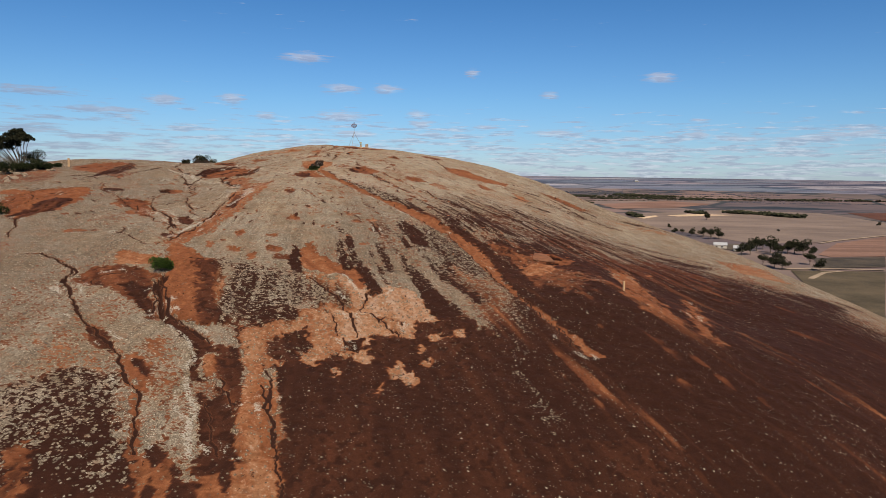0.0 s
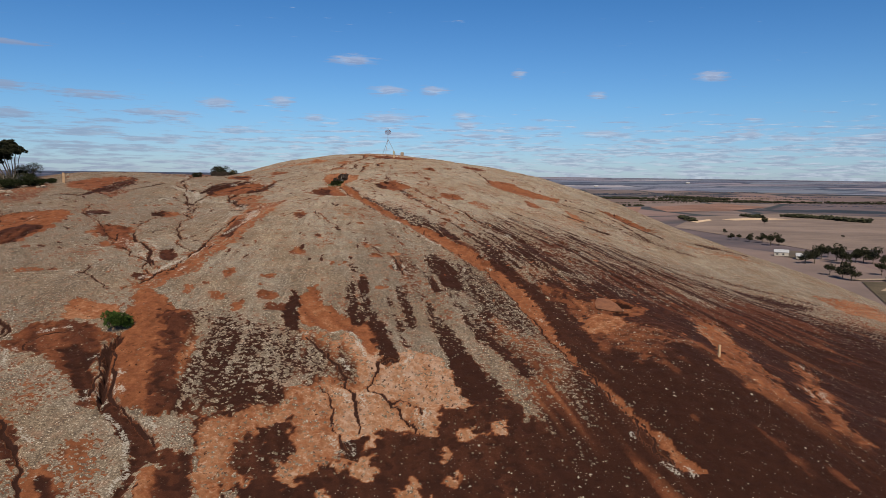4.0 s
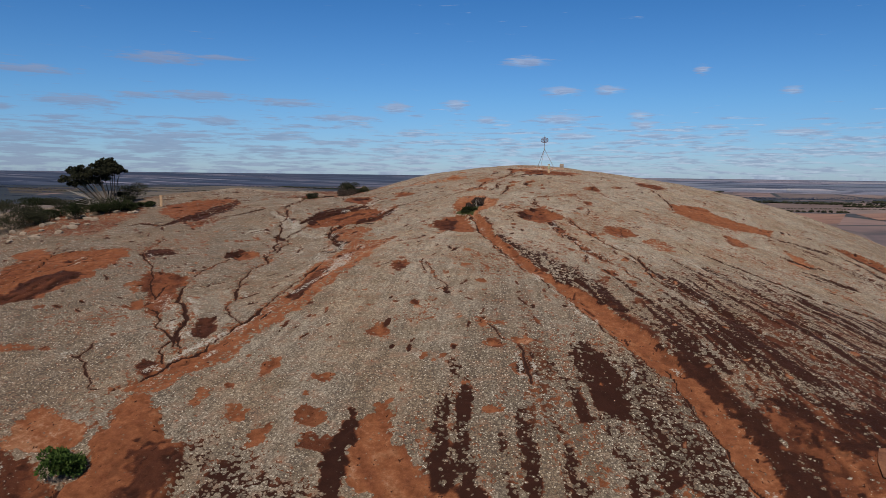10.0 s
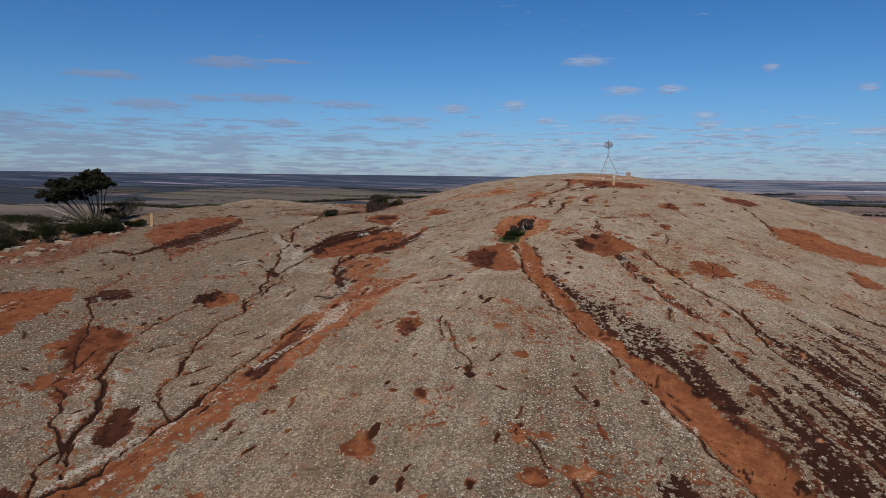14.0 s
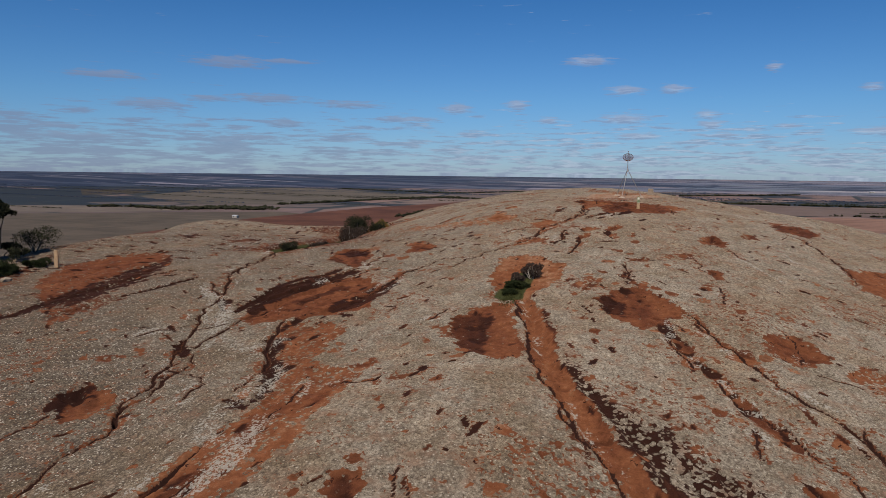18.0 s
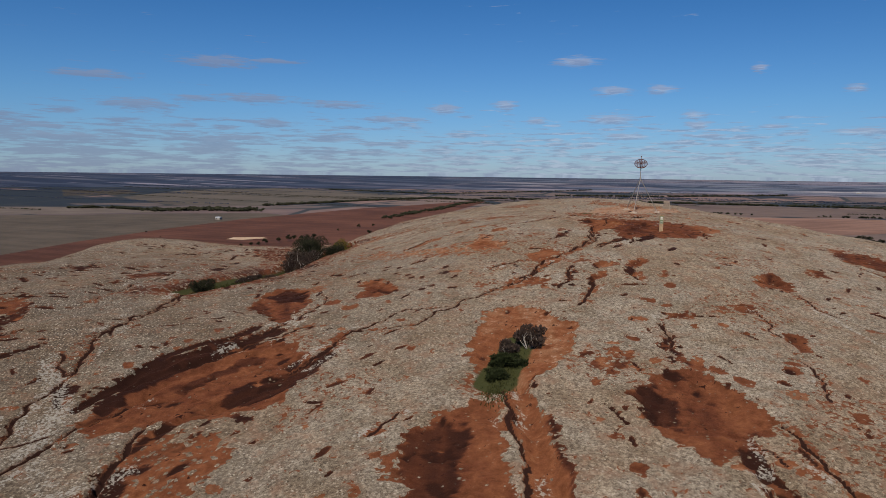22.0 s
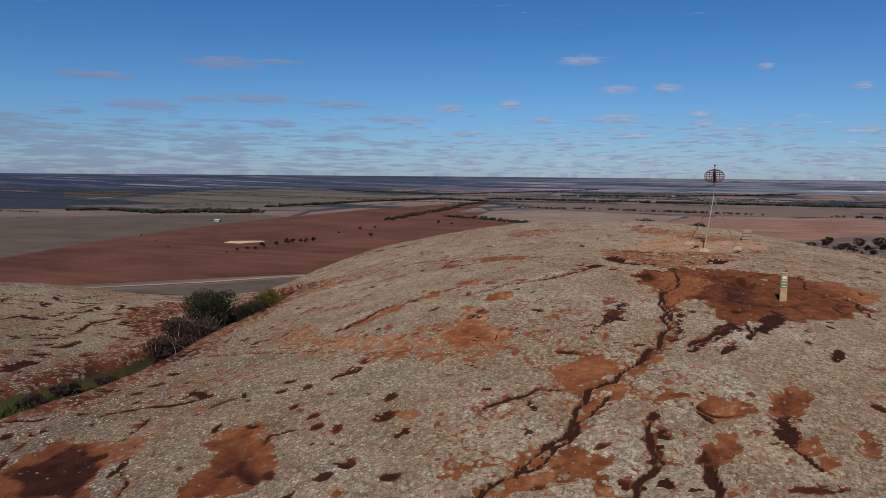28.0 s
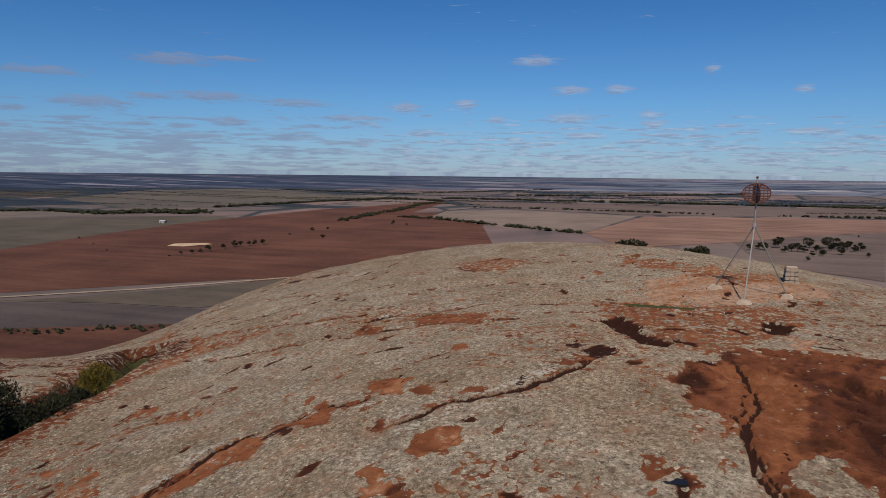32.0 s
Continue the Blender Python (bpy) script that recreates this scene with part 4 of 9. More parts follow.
spot(-12.7, 121.0, 0.55, 0.6, 0.1)
spot(-44.7, 105.9, 0.56, 0.6, 0.1)
spot(-17.4, 104.1, 0.40, 0.6, 0.1)
spot(-21.8, 98.2, 0.80, 0.6, 0.1)
spot(-18.9, 86.9, 0.64, 0.6, 0.1)
spot(-23.9, 80.9, 0.96, 0.6, 0.1)
spot(-18.7, 77.2, 0.99, 0.6, 0.1)
spot(-10.9, 87.8, 0.53, 0.6, 0.1)
spot(-9.5, 88.8, 0.45, 0.6, 0.1)
spot(-17.5, 90.8, 0.39, 0.6, 0.1)
spot(8.3, 102.0, 1.74, 0.6, 0.1)
spot(14.2, 130.4, 2.09, 0.6, 0.1)
spot(-16.7, 100.2, 0.57, 0.6, 0.1)
spot(-21.5, 120.0, 0.78, 0.6, 0.1)
spot(-0.8, 120.2, 1.65, 0.6, 0.1)
spot(-4.7, 121.6, 1.99, 0.6, 0.1)
spot(-14.1, 125.3, 2.44, 0.6, 0.1)
spot(-37.4, 137.8, 1.40, 0.6, 0.1)
spot(-42.5, 135.6, 2.00, 0.6, 0.1)
spot(-23.8, 80.9, 0.75, 0.6, 0.1)
spot(-18.6, 86.7, 0.53, 0.6, 0.1)
spot(-14.4, 124.2, 2.55, 0.6, 0.1)
spot(-1.4, 120.3, 1.36, 0.6, 0.1)
spot(4.3, 142.4, 3.59, 0.6, 0.1)
spot(14.8, 132.5, 1.77, 0.6, 0.1)
spot(11.2, 108.3, 1.20, 0.6, 0.1)
spot(-9.4, 81.0, 0.59, 0.6, 0.1)
wash([(3.6, 61.6), (9.1, 60.1), (11.9, 51.7), (8.1, 47.0), (4.6, 53.2)], 0.9)
wash([(-12.2, 52.5), (-6.7, 57.0), (-1.0, 61.1), (4.2, 62.8), (8.8, 58.1), (13.0, 50.4), (17.6, 43.1), (-9.3, 38.4)], 0.9)
wash([(2.0, 88.1), (5.6, 89.2), (10.2, 93.6), (17.5, 101.3), (24.5, 106.6), (17.1, 83.3), (5.6, 79.4)], 0.85)
streak([(5.1, 116.2), (9.9, 115.5), (14.7, 115.8), (19.9, 115.8), (25.9, 111.0)], 0.4, 1.0)
streak([(11.7, 100.5), (15.1, 100.9), (19.9, 101.9), (22.6, 100.4)], 0.3, 1.0)
streak([(9.2, 114.4), (10.3, 106.4), (10.5, 100.1)], 0.35, 1.0)
streak([(14.3, 125.4), (16.6, 125.7), (19.1, 125.3)], 0.45, 1.0)
streak([(19.6, 141.8), (23.1, 136.9), (27.0, 130.0)], 0.5, 1.0)
streak([(13.0, 131.1), (16.4, 130.5)], 0.5, 1.0)
streak([(7.3, 99.9), (11.2, 97.3), (16.4, 96.8), (20.9, 95.1)], 0.3, 1.0)
spot(-8.4, 85.5, 0.65, 0.5, 0.15)
spot(-10.5, 87.9, 0.57, 0.5, 0.15)
spot(-11.3, 87.6, 0.45, 0.5, 0.15)
spot(-19.1, 86.6, 0.70, 0.5, 0.15)
spot(-18.7, 77.0, 0.79, 0.5, 0.15)
streak([(-20.8, 150.3), (-21.3, 149.6), (-22.0, 147.9), (-22.5, 147.1)], 0.22, 1.0)
streak([(-20.4, 148.7), (-20.2, 149.8), (-19.9, 151.2)], 0.12, 1.0)
spot(-21.3, 142.7, 0.93, 0.6, 0.0)
spot(-19.2, 144.2, 0.83, 0.6, 0.0)
spot(-19.1, 143.3, 0.69, 0.6, 0.0)
spot(-21.1, 140.3, 0.62, 0.6, 0.0)
spot(-21.4, 139.6, 0.42, 0.6, 0.0)
spot(-17.1, 141.9, 0.57, 0.6, 0.0)
spot(-19.1, 140.9, 0.44, 0.6, 0.0)
spot(-23.2, 140.2, 0.29, 0.6, 0.0)
spot(-22.9, 142.9, 0.42, 0.6, 0.0)
spot(-23.2, 142.7, 0.31, 0.6, 0.0)
spot(-35.2, 156.6, 0.59, 0.6, 0.0)
spot(-32.3, 152.5, 0.45, 0.6, 0.0)
streak([(-26.5, 147.6), (-26.3, 149.0), (-25.9, 150.2), (-25.9, 151.9)], 0.22, 0.9)
streak([(-23.2, 148.8), (-23.1, 150.0), (-23.3, 152.0)], 0.3, 0.7)
streak([(-23.3, 147.8), (-23.1, 149.2)], 0.3, 0.7)
spot(-17.8, 128.4, 0.54, 0.55, 0.05)
spot(-18.5, 127.1, 0.45, 0.55, 0.05)
spot(-18.9, 125.0, 0.46, 0.55, 0.05)
spot(-14.6, 128.3, 0.50, 0.55, 0.05)
spot(-13.6, 128.1, 0.49, 0.55, 0.05)
spot(-12.4, 127.5, 0.57, 0.55, 0.05)
spot(-18.0, 133.5, 0.65, 0.55, 0.05)
spot(-9.7, 134.4, 0.85, 0.55, 0.05)
spot(-10.2, 129.7, 0.51, 0.55, 0.05)
spot(-10.4, 144.2, 1.48, 0.55, 0.05)
spot(-7.3, 148.6, 1.36, 0.55, 0.05)
spot(-16.2, 118.4, 0.51, 0.55, 0.05)
spot(-15.8, 116.9, 0.43, 0.55, 0.05)
spot(-12.5, 120.2, 0.47, 0.55, 0.05)
spot(-11.7, 119.7, 0.46, 0.55, 0.05)
spot(-12.8, 117.6, 0.44, 0.55, 0.05)
spot(-11.2, 121.0, 0.48, 0.55, 0.05)
spot(-10.3, 116.5, 0.79, 0.55, 0.05)
spot(-7.7, 118.6, 0.85, 0.55, 0.05)
spot(-7.9, 126.0, 0.47, 0.55, 0.05)
spot(-14.8, 116.2, 0.30, 0.55, 0.05)
spot(-17.2, 120.3, 0.41, 0.55, 0.05)
spot(-18.1, 121.5, 0.49, 0.55, 0.05)
streak([(-18.3, 123.2), (-17.6, 122.4), (-17.0, 121.6)], 0.16, 0.9)
spot(-19.7, 80.4, 0.45, 0.5, 0.1)
streak([(-59.0, 107.0), (-58.0, 108.4), (-55.0, 107.7)], 0.4, 1.1)
streak([(-54.8, 107.5), (-54.5, 113.2), (-54.3, 117.8), (-54.9, 123.0)], 0.5, 1.0)
streak([(-35.6, 112.1), (-32.2, 107.3), (-29.5, 104.5)], 0.25, 1.0)
streak([(-32.5, 109.4), (-30.2, 105.4)], 0.25, 1.0)
streak([(-32.3, 110.5), (-29.8, 106.3)], 0.25, 1.0)
streak([(-30.0, 102.1), (-29.8, 103.2)], 0.25, 1.0)
streak([(-41.5, 115.8), (-41.8, 119.9), (-40.6, 123.1), (-39.9, 127.7)], 0.45, 1.1)
streak([(-36.6, 115.8), (-36.0, 118.5), (-34.9, 121.0)], 0.35, 1.0)
streak([(-54.9, 108.7), (-55.4, 113.2), (-57.1, 118.2), (-55.7, 123.8)], 0.6, 1.1)
streak([(-59.4, 114.9), (-59.8, 118.9), (-59.9, 122.9)], 0.3, 0.9)
streak([(-59.2, 107.7), (-57.7, 108.5), (-55.2, 108.2)], 0.5, 1.1)
spot(-7.9, 113.3, 0.60, 0.52, 0.1)
spot(-7.2, 112.0, 0.50, 0.52, 0.1)
spot(-6.3, 111.8, 0.58, 0.52, 0.1)
spot(-8.8, 114.8, 0.53, 0.52, 0.1)
spot(-8.9, 111.4, 0.41, 0.52, 0.1)
spot(-3.7, 111.5, 0.50, 0.52, 0.1)
spot(-5.2, 114.3, 0.53, 0.52, 0.1)
spot(-5.0, 106.8, 0.60, 0.52, 0.1)
spot(-4.5, 106.3, 0.52, 0.52, 0.1)
spot(-5.0, 105.1, 0.64, 0.52, 0.1)
spot(-4.9, 103.4, 0.62, 0.52, 0.1)
spot(-2.8, 105.2, 0.65, 0.52, 0.1)
spot(-2.5, 104.3, 0.57, 0.52, 0.1)
spot(-0.7, 108.2, 0.63, 0.52, 0.1)
spot(-9.9, 134.1, 0.76, 0.52, 0.1)
spot(-19.1, 126.7, 0.57, 0.52, 0.1)
spot(-14.4, 97.5, 0.53, 0.52, 0.1)
streak([(-16.2, 112.1), (-14.3, 109.3), (-12.4, 107.3), (-10.9, 105.9), (-9.2, 104.1), (-7.7, 102.6), (-6.6, 101.6)], 0.5, 1.0)
streak([(-9.1, 106.7), (-8.3, 105.6), (-7.5, 104.1), (-6.8, 102.7)], 0.25, 1.0)
streak([(-12.4, 107.0), (-10.9, 104.4), (-9.3, 102.6), (-8.0, 100.7)], 0.45, 1.0)
streak([(0.4, 102.1), (2.6, 99.6), (4.5, 96.8), (6.2, 94.6)], 0.2, 1.0)
spot(-12.4, 90.5, 0.68, 0.5, 0.1)
spot(-10.8, 87.9, 0.72, 0.5, 0.1)
spot(-9.4, 88.8, 0.57, 0.5, 0.1)
spot(-8.3, 85.7, 0.61, 0.5, 0.1)
streak([(-41.0, 118.3), (-41.1, 119.9), (-40.2, 121.4), (-39.4, 123.0), (-39.2, 125.0), (-38.7, 127.8)], 0.5, 1.1)
streak([(-35.6, 118.6), (-34.5, 120.1), (-34.1, 122.0), (-33.5, 123.3), (-33.2, 125.2)], 0.55, 1.1)
streak([(-39.0, 121.4), (-38.5, 123.3), (-37.3, 126.6)], 0.2, 1.1)
streak([(-39.3, 117.6), (-40.0, 119.0)], 0.25, 1.1)
smear(11.4, 57.3, 1.92, 0.70, 0.42, 0.2)
smear(12.5, 54.8, 2.04, 0.74, 0.42, 0.2)
smear(21.0, 63.2, 2.64, 0.96, 0.42, 0.2)
smear(20.7, 60.5, 2.12, 0.77, 0.42, 0.2)
smear(20.6, 56.8, 2.41, 0.88, 0.42, 0.2)
smear(24.3, 59.0, 1.92, 0.70, 0.42, 0.2)
smear(24.4, 58.4, 1.48, 0.54, 0.42, 0.2)
smear(23.3, 60.8, 1.52, 0.55, 0.42, 0.2)
smear(27.1, 56.0, 1.47, 0.53, 0.42, 0.2)
smear(34.2, 61.7, 2.87, 1.04, 0.42, 0.2)
smear(34.5, 61.1, 2.15, 0.78, 0.42, 0.2)
smear(23.3, 52.5, 1.16, 0.42, 0.42, 0.2)
smear(37.3, 68.5, 1.59, 0.58, 0.42, 0.2)
smear(43.6, 76.7, 3.01, 1.09, 0.42, 0.2)
smear(41.6, 77.7, 2.10, 0.76, 0.42, 0.2)
smear(27.3, 67.0, 1.45, 0.53, 0.42, 0.2)
smear(16.9, 69.1, 1.63, 0.59, 0.42, 0.2)
smear(44.7, 87.9, 3.02, 1.10, 0.42, 0.2)
smear(20.9, 81.8, 2.52, 0.92, 0.42, 0.2)
smear(20.7, 75.0, 7.18, 1.87, 0.5, 0.18)
smear(21.6, 72.7, 7.01, 1.82, 0.5, 0.18)
smear(28.4, 76.5, 6.49, 1.69, 0.5, 0.18)
smear(27.7, 71.4, 6.07, 1.58, 0.5, 0.18)
smear(25.8, 68.2, 4.41, 1.15, 0.5, 0.18)
smear(20.4, 87.4, 5.43, 1.41, 0.5, 0.18)
smear(31.0, 92.9, 8.30, 2.16, 0.5, 0.18)
smear(34.2, 91.9, 6.95, 1.80, 0.5, 0.18)
smear(7.1, 86.4, 4.28, 1.56, 0.5, 0.12)
smear(10.3, 85.7, 5.69, 2.07, 0.5, 0.12)
smear(12.1, 82.4, 6.30, 2.29, 0.5, 0.12)
smear(13.1, 79.7, 6.10, 2.22, 0.5, 0.12)
smear(10.4, 77.1, 4.59, 1.67, 0.5, 0.12)
smear(12.8, 74.7, 3.72, 1.35, 0.5, 0.12)
smear(6.0, 88.5, 3.80, 1.38, 0.5, 0.12)
smear(9.5, 88.9, 3.51, 1.27, 0.42, 0.26)
smear(11.0, 86.2, 4.96, 1.80, 0.42, 0.26)
smear(12.7, 83.4, 5.44, 1.98, 0.42, 0.26)
smear(13.6, 81.5, 4.24, 1.54, 0.42, 0.26)
smear(7.9, 79.3, 3.02, 1.10, 0.42, 0.26)
smear(12.0, 75.5, 2.29, 0.83, 0.42, 0.26)
smear(22.8, 91.3, 3.82, 1.39, 0.42, 0.26)
smear(23.1, 87.9, 4.16, 1.51, 0.42, 0.26)
smear(22.4, 81.3, 3.33, 1.21, 0.42, 0.26)
smear(31.9, 104.2, 3.10, 1.13, 0.42, 0.26)
smear(15.6, 70.7, 1.62, 0.59, 0.45, 0.2)
smear(14.8, 73.7, 1.88, 0.68, 0.45, 0.2)
streak([(21.0, 144.1), (24.9, 139.0), (29.6, 134.8)], 0.9, 1.0)
streak([(14.9, 127.2), (17.2, 127.1), (19.4, 126.7)], 0.9, 1.0)
streak([(14.3, 139.4), (19.1, 139.7)], 0.9, 1.0)
streak([(34.6, 137.3), (40.2, 138.4), (44.9, 137.6)], 0.9, 1.0)
smear(36.0, 135.2, 5.85, 1.52, 0.66, 0.05)
smear(39.6, 134.3, 7.05, 1.83, 0.66, 0.05)
smear(15.9, 122.8, 3.99, 1.04, 0.66, 0.05)
smear(11.5, 110.4, 3.47, 0.90, 0.66, 0.05)
streak([(2.9, 111.1), (10.6, 98.2), (16.7, 94.0), (22.3, 88.4)], 0.42, 1.0)
streak([(8.6, 115.0), (15.1, 105.5), (23.2, 104.9), (29.2, 99.8)], 0.42, 1.0)
streak([(14.9, 116.5), (22.5, 114.2), (28.3, 106.6), (31.4, 101.9)], 0.42, 1.0)
streak([(-5.4, 107.5), (0.4, 98.9), (4.9, 93.8), (9.2, 89.5)], 0.45, 1.0)
streak([(-3.4, 113.8), (2.1, 104.8), (6.8, 98.9), (10.6, 96.6)], 0.45, 1.0)
streak([(0.5, 115.2), (5.7, 109.2), (10.1, 106.1), (12.3, 104.7)], 0.45, 1.0)
streak([(3.7, 120.7), (9.3, 117.3), (14.6, 115.4)], 0.45, 1.0)
streak([(7.1, 107.4), (9.8, 104.5), (11.7, 101.8)], 0.45, 1.0)
crack([(31.9, 163.5), (31.5, 153.1), (33.3, 149.6)], 0.16, 0.15)
crack([(12.4, 101.9), (14.3, 101.0), (17.2, 101.4)], 0.2, 0.2)
streak([(-41.3, 115.8), (-41.8, 120.4), (-40.1, 123.4), (-38.5, 127.6)], 0.7, 1.1)
streak([(-36.3, 114.1), (-36.3, 116.5), (-35.0, 119.0), (-33.6, 123.9)], 0.65, 1.1)
streak([(-36.6, 112.6), (-34.1, 110.2), (-31.9, 107.4), (-30.6, 104.7)], 0.35, 1.0)
streak([(-34.2, 113.3), (-32.7, 110.5), (-30.8, 107.5), (-29.9, 104.8)], 0.35, 1.0)
streak([(-29.1, 108.7), (-28.3, 106.3), (-27.9, 104.1)], 0.35, 1.0)
streak([(-32.7, 109.4), (-31.4, 106.4), (-30.8, 104.3)], 0.35, 1.0)
streak([(-41.5, 118.7), (-41.9, 120.4), (-41.8, 122.2), (-41.1, 123.6), (-40.1, 125.6)], 0.5, 1.1)
streak([(-39.7, 117.5), (-39.9, 119.6), (-39.7, 122.3), (-38.7, 125.5)], 0.5, 1.0)
streak([(-24.4, 160.9), (-22.6, 159.1), (-20.5, 158.1), (-18.2, 158.1)], 0.5, 0.9)
streak([(-23.2, 163.8), (-20.6, 162.5), (-17.9, 161.9)], 0.5, 0.9)
streak([(-20.8, 161.0), (-19.8, 157.8), (-18.7, 156.2)], 0.5, 0.9)
soil([(-78.7, 111.0), (-78.5, 115.0), (-70.3, 114.5), (-69.5, 119.3), (-64.7, 117.2), (-58.7, 103.2), (-65.0, 102.3), (-72.3, 104.9)], 0.36, 0.56)
soil([(-50.5, 144.3), (-53.6, 148.7), (-56.6, 154.1), (-57.9, 153.3), (-54.7, 147.7), (-51.7, 143.6)], 0.4)
streak([(-55.9, 111.1), (-54.4, 116.3), (-52.3, 121.4)], 0.35, 1.0)
streak([(-52.4, 108.8), (-51.1, 115.1), (-49.1, 120.3)], 0.35, 1.0)
streak([(-15.0, 110.3), (-11.9, 106.5), (-9.0, 104.2), (-6.5, 101.7), (-4.6, 98.9)], 0.7, 1.1)
streak([(-22.3, 159.1), (-21.4, 156.8), (-20.3, 155.1)], 0.3, 1.1)
streak([(-21.0, 158.4), (-19.7, 157.0), (-18.5, 154.9)], 0.4, 1.1)
streak([(-22.3, 155.5), (-20.9, 153.6), (-19.7, 153.1)], 0.3, 1.1)
streak([(-19.5, 158.9), (-17.9, 158.1), (-16.9, 156.5)], 0.3, 1.1)
streak([(-23.5, 158.4), (-22.8, 157.3)], 0.2, 1.1)
smear(-21.4, 158.6, 1.12, 0.51, 0.5, 0.1)
smear(-20.5, 153.8, 0.96, 0.44, 0.5, 0.1)
smear(-18.5, 157.0, 1.35, 0.61, 0.5, 0.1)
smear(-18.2, 154.5, 1.00, 0.46, 0.5, 0.1)
streak([(-59.6, 148.7), (-59.9, 150.1), (-60.9, 152.0), (-60.6, 153.4), (-60.1, 154.0)], 0.3, 1.1)
streak([(-60.1, 154.0), (-58.8, 154.2), (-57.2, 154.1), (-56.1, 154.0)], 0.25, 1.1)
streak([(-60.6, 146.8), (-60.8, 148.0)], 0.25, 1.1)
streak([(-61.5, 146.0), (-60.9, 146.7)], 0.2, 1.1)
streak([(-57.5, 146.3), (-57.0, 146.8), (-57.4, 147.8)], 0.4, 1.1)
streak([(-56.9, 144.4), (-56.3, 145.0)], 0.25, 1.1)
streak([(-55.8, 142.0), (-55.6, 142.6), (-55.6, 143.4)], 0.5, 1.1)
streak([(-55.0, 141.4), (-55.1, 142.1)], 0.3, 1.1)
streak([(-70.3, 155.5), (-69.4, 157.1), (-69.1, 161.1)], 0.3, 1.1)
streak([(-68.4, 150.8), (-68.1, 152.2), (-65.4, 151.9)], 0.3, 1.1)
streak([(-63.2, 151.1), (-64.0, 153.1)], 0.25, 1.1)
streak([(-65.2, 153.6), (-64.1, 154.8)], 0.2, 1.1)
streak([(-74.4, 155.0), (-73.1, 156.9)], 0.2, 1.1)
streak([(-58.4, 145.8), (-58.1, 146.7)], 0.2, 1.1)
streak([(-54.5, 145.6), (-54.4, 146.4)], 0.2, 1.1)
streak([(-70.5, 153.6), (-68.8, 153.7)], 0.25, 1.1)
streak([(-45.2, 138.5), (-44.8, 139.1), (-44.1, 139.6)], 0.22, 1.1)
streak([(-44.1, 139.6), (-43.3, 140.3), (-42.4, 140.8), (-41.9, 141.4)], 0.24, 1.1)
streak([(-43.1, 141.2), (-43.0, 142.0), (-41.7, 141.5)], 0.22, 1.1)
streak([(-48.5, 136.8), (-48.2, 137.4), (-47.3, 137.8)], 0.2, 1.1)
streak([(-46.1, 136.2), (-45.9, 136.9)], 0.2, 1.1)
streak([(-42.0, 137.0), (-42.2, 137.7), (-42.6, 138.8)], 0.14, 1.1)
streak([(-36.6, 142.8), (-36.4, 143.3), (-35.8, 143.5)], 0.18, 1.1)
streak([(-36.4, 137.4), (-36.1, 138.1), (-35.0, 138.7)], 0.14, 1.1)
spot(-47.4, 139.6, 0.29, 0.3, 0.5)
spot(-46.1, 138.8, 0.34, 0.3, 0.5)
spot(-47.6, 141.9, 0.45, 0.3, 0.5)
spot(-46.1, 142.8, 0.44, 0.3, 0.5)
spot(-45.8, 141.4, 0.29, 0.3, 0.5)
spot(-46.4, 144.2, 0.30, 0.3, 0.5)
spot(-48.9, 138.7, 0.29, 0.3, 0.5)
spot(-46.8, 135.9, 0.25, 0.3, 0.5)
spot(-44.6, 138.0, 0.26, 0.3, 0.5)
spot(-50.1, 138.5, 0.30, 0.3, 0.5)
spot(-49.5, 139.6, 0.26, 0.3, 0.5)
spot(-44.6, 143.2, 0.25, 0.3, 0.5)
spot(-38.5, 142.8, 0.32, 0.3, 0.5)
spot(-37.2, 142.1, 0.36, 0.3, 0.5)
spot(-32.9, 141.2, 0.33, 0.3, 0.5)
spot(-34.0, 141.5, 0.25, 0.3, 0.5)
spot(-35.8, 143.6, 0.37, 0.3, 0.5)
spot(-35.7, 141.5, 0.25, 0.3, 0.5)
spot(-32.4, 139.7, 0.47, 0.3, 0.5)
spot(-31.3, 138.5, 0.25, 0.3, 0.5)
spot(-31.1, 138.8, 0.25, 0.3, 0.5)
spot(-38.0, 147.9, 0.36, 0.3, 0.5)
spot(-37.2, 147.7, 0.28, 0.3, 0.5)
spot(-34.6, 138.8, 0.37, 0.3, 0.5)
spot(-35.2, 139.6, 0.27, 0.3, 0.5)
spot(-32.0, 136.7, 0.28, 0.3, 0.5)
spot(-30.4, 136.3, 0.31, 0.3, 0.5)
spot(-32.5, 135.9, 0.28, 0.3, 0.5)
streak([(-41.4, 116.8), (-41.1, 119.2), (-39.7, 122.6), (-37.9, 125.8)], 0.4, 1.1)
streak([(-36.5, 115.7), (-35.6, 117.7), (-35.0, 121.6), (-33.8, 124.2)], 0.35, 1.1)
streak([(-41.0, 100.6), (-41.4, 101.9), (-41.1, 103.1)], 0.6, 1.1)
spot(-22.1, 98.3, 0.58, 0.45, 0.2)
spot(-22.3, 99.9, 0.53, 0.45, 0.2)
spot(-21.3, 90.5, 0.42, 0.45, 0.2)
spot(-19.4, 91.3, 0.30, 0.45, 0.2)
spot(-17.9, 91.5, 0.35, 0.45, 0.2)
spot(-23.4, 97.3, 0.29, 0.45, 0.2)
spot(-21.4, 95.8, 0.25, 0.45, 0.2)
smear(10.3, 59.7, 0.83, 0.50, 0.55, 0.1)
smear(10.5, 56.2, 0.79, 0.48, 0.55, 0.1)
smear(12.7, 52.2, 0.75, 0.45, 0.55, 0.1)
smear(19.6, 60.2, 0.88, 0.53, 0.55, 0.1)
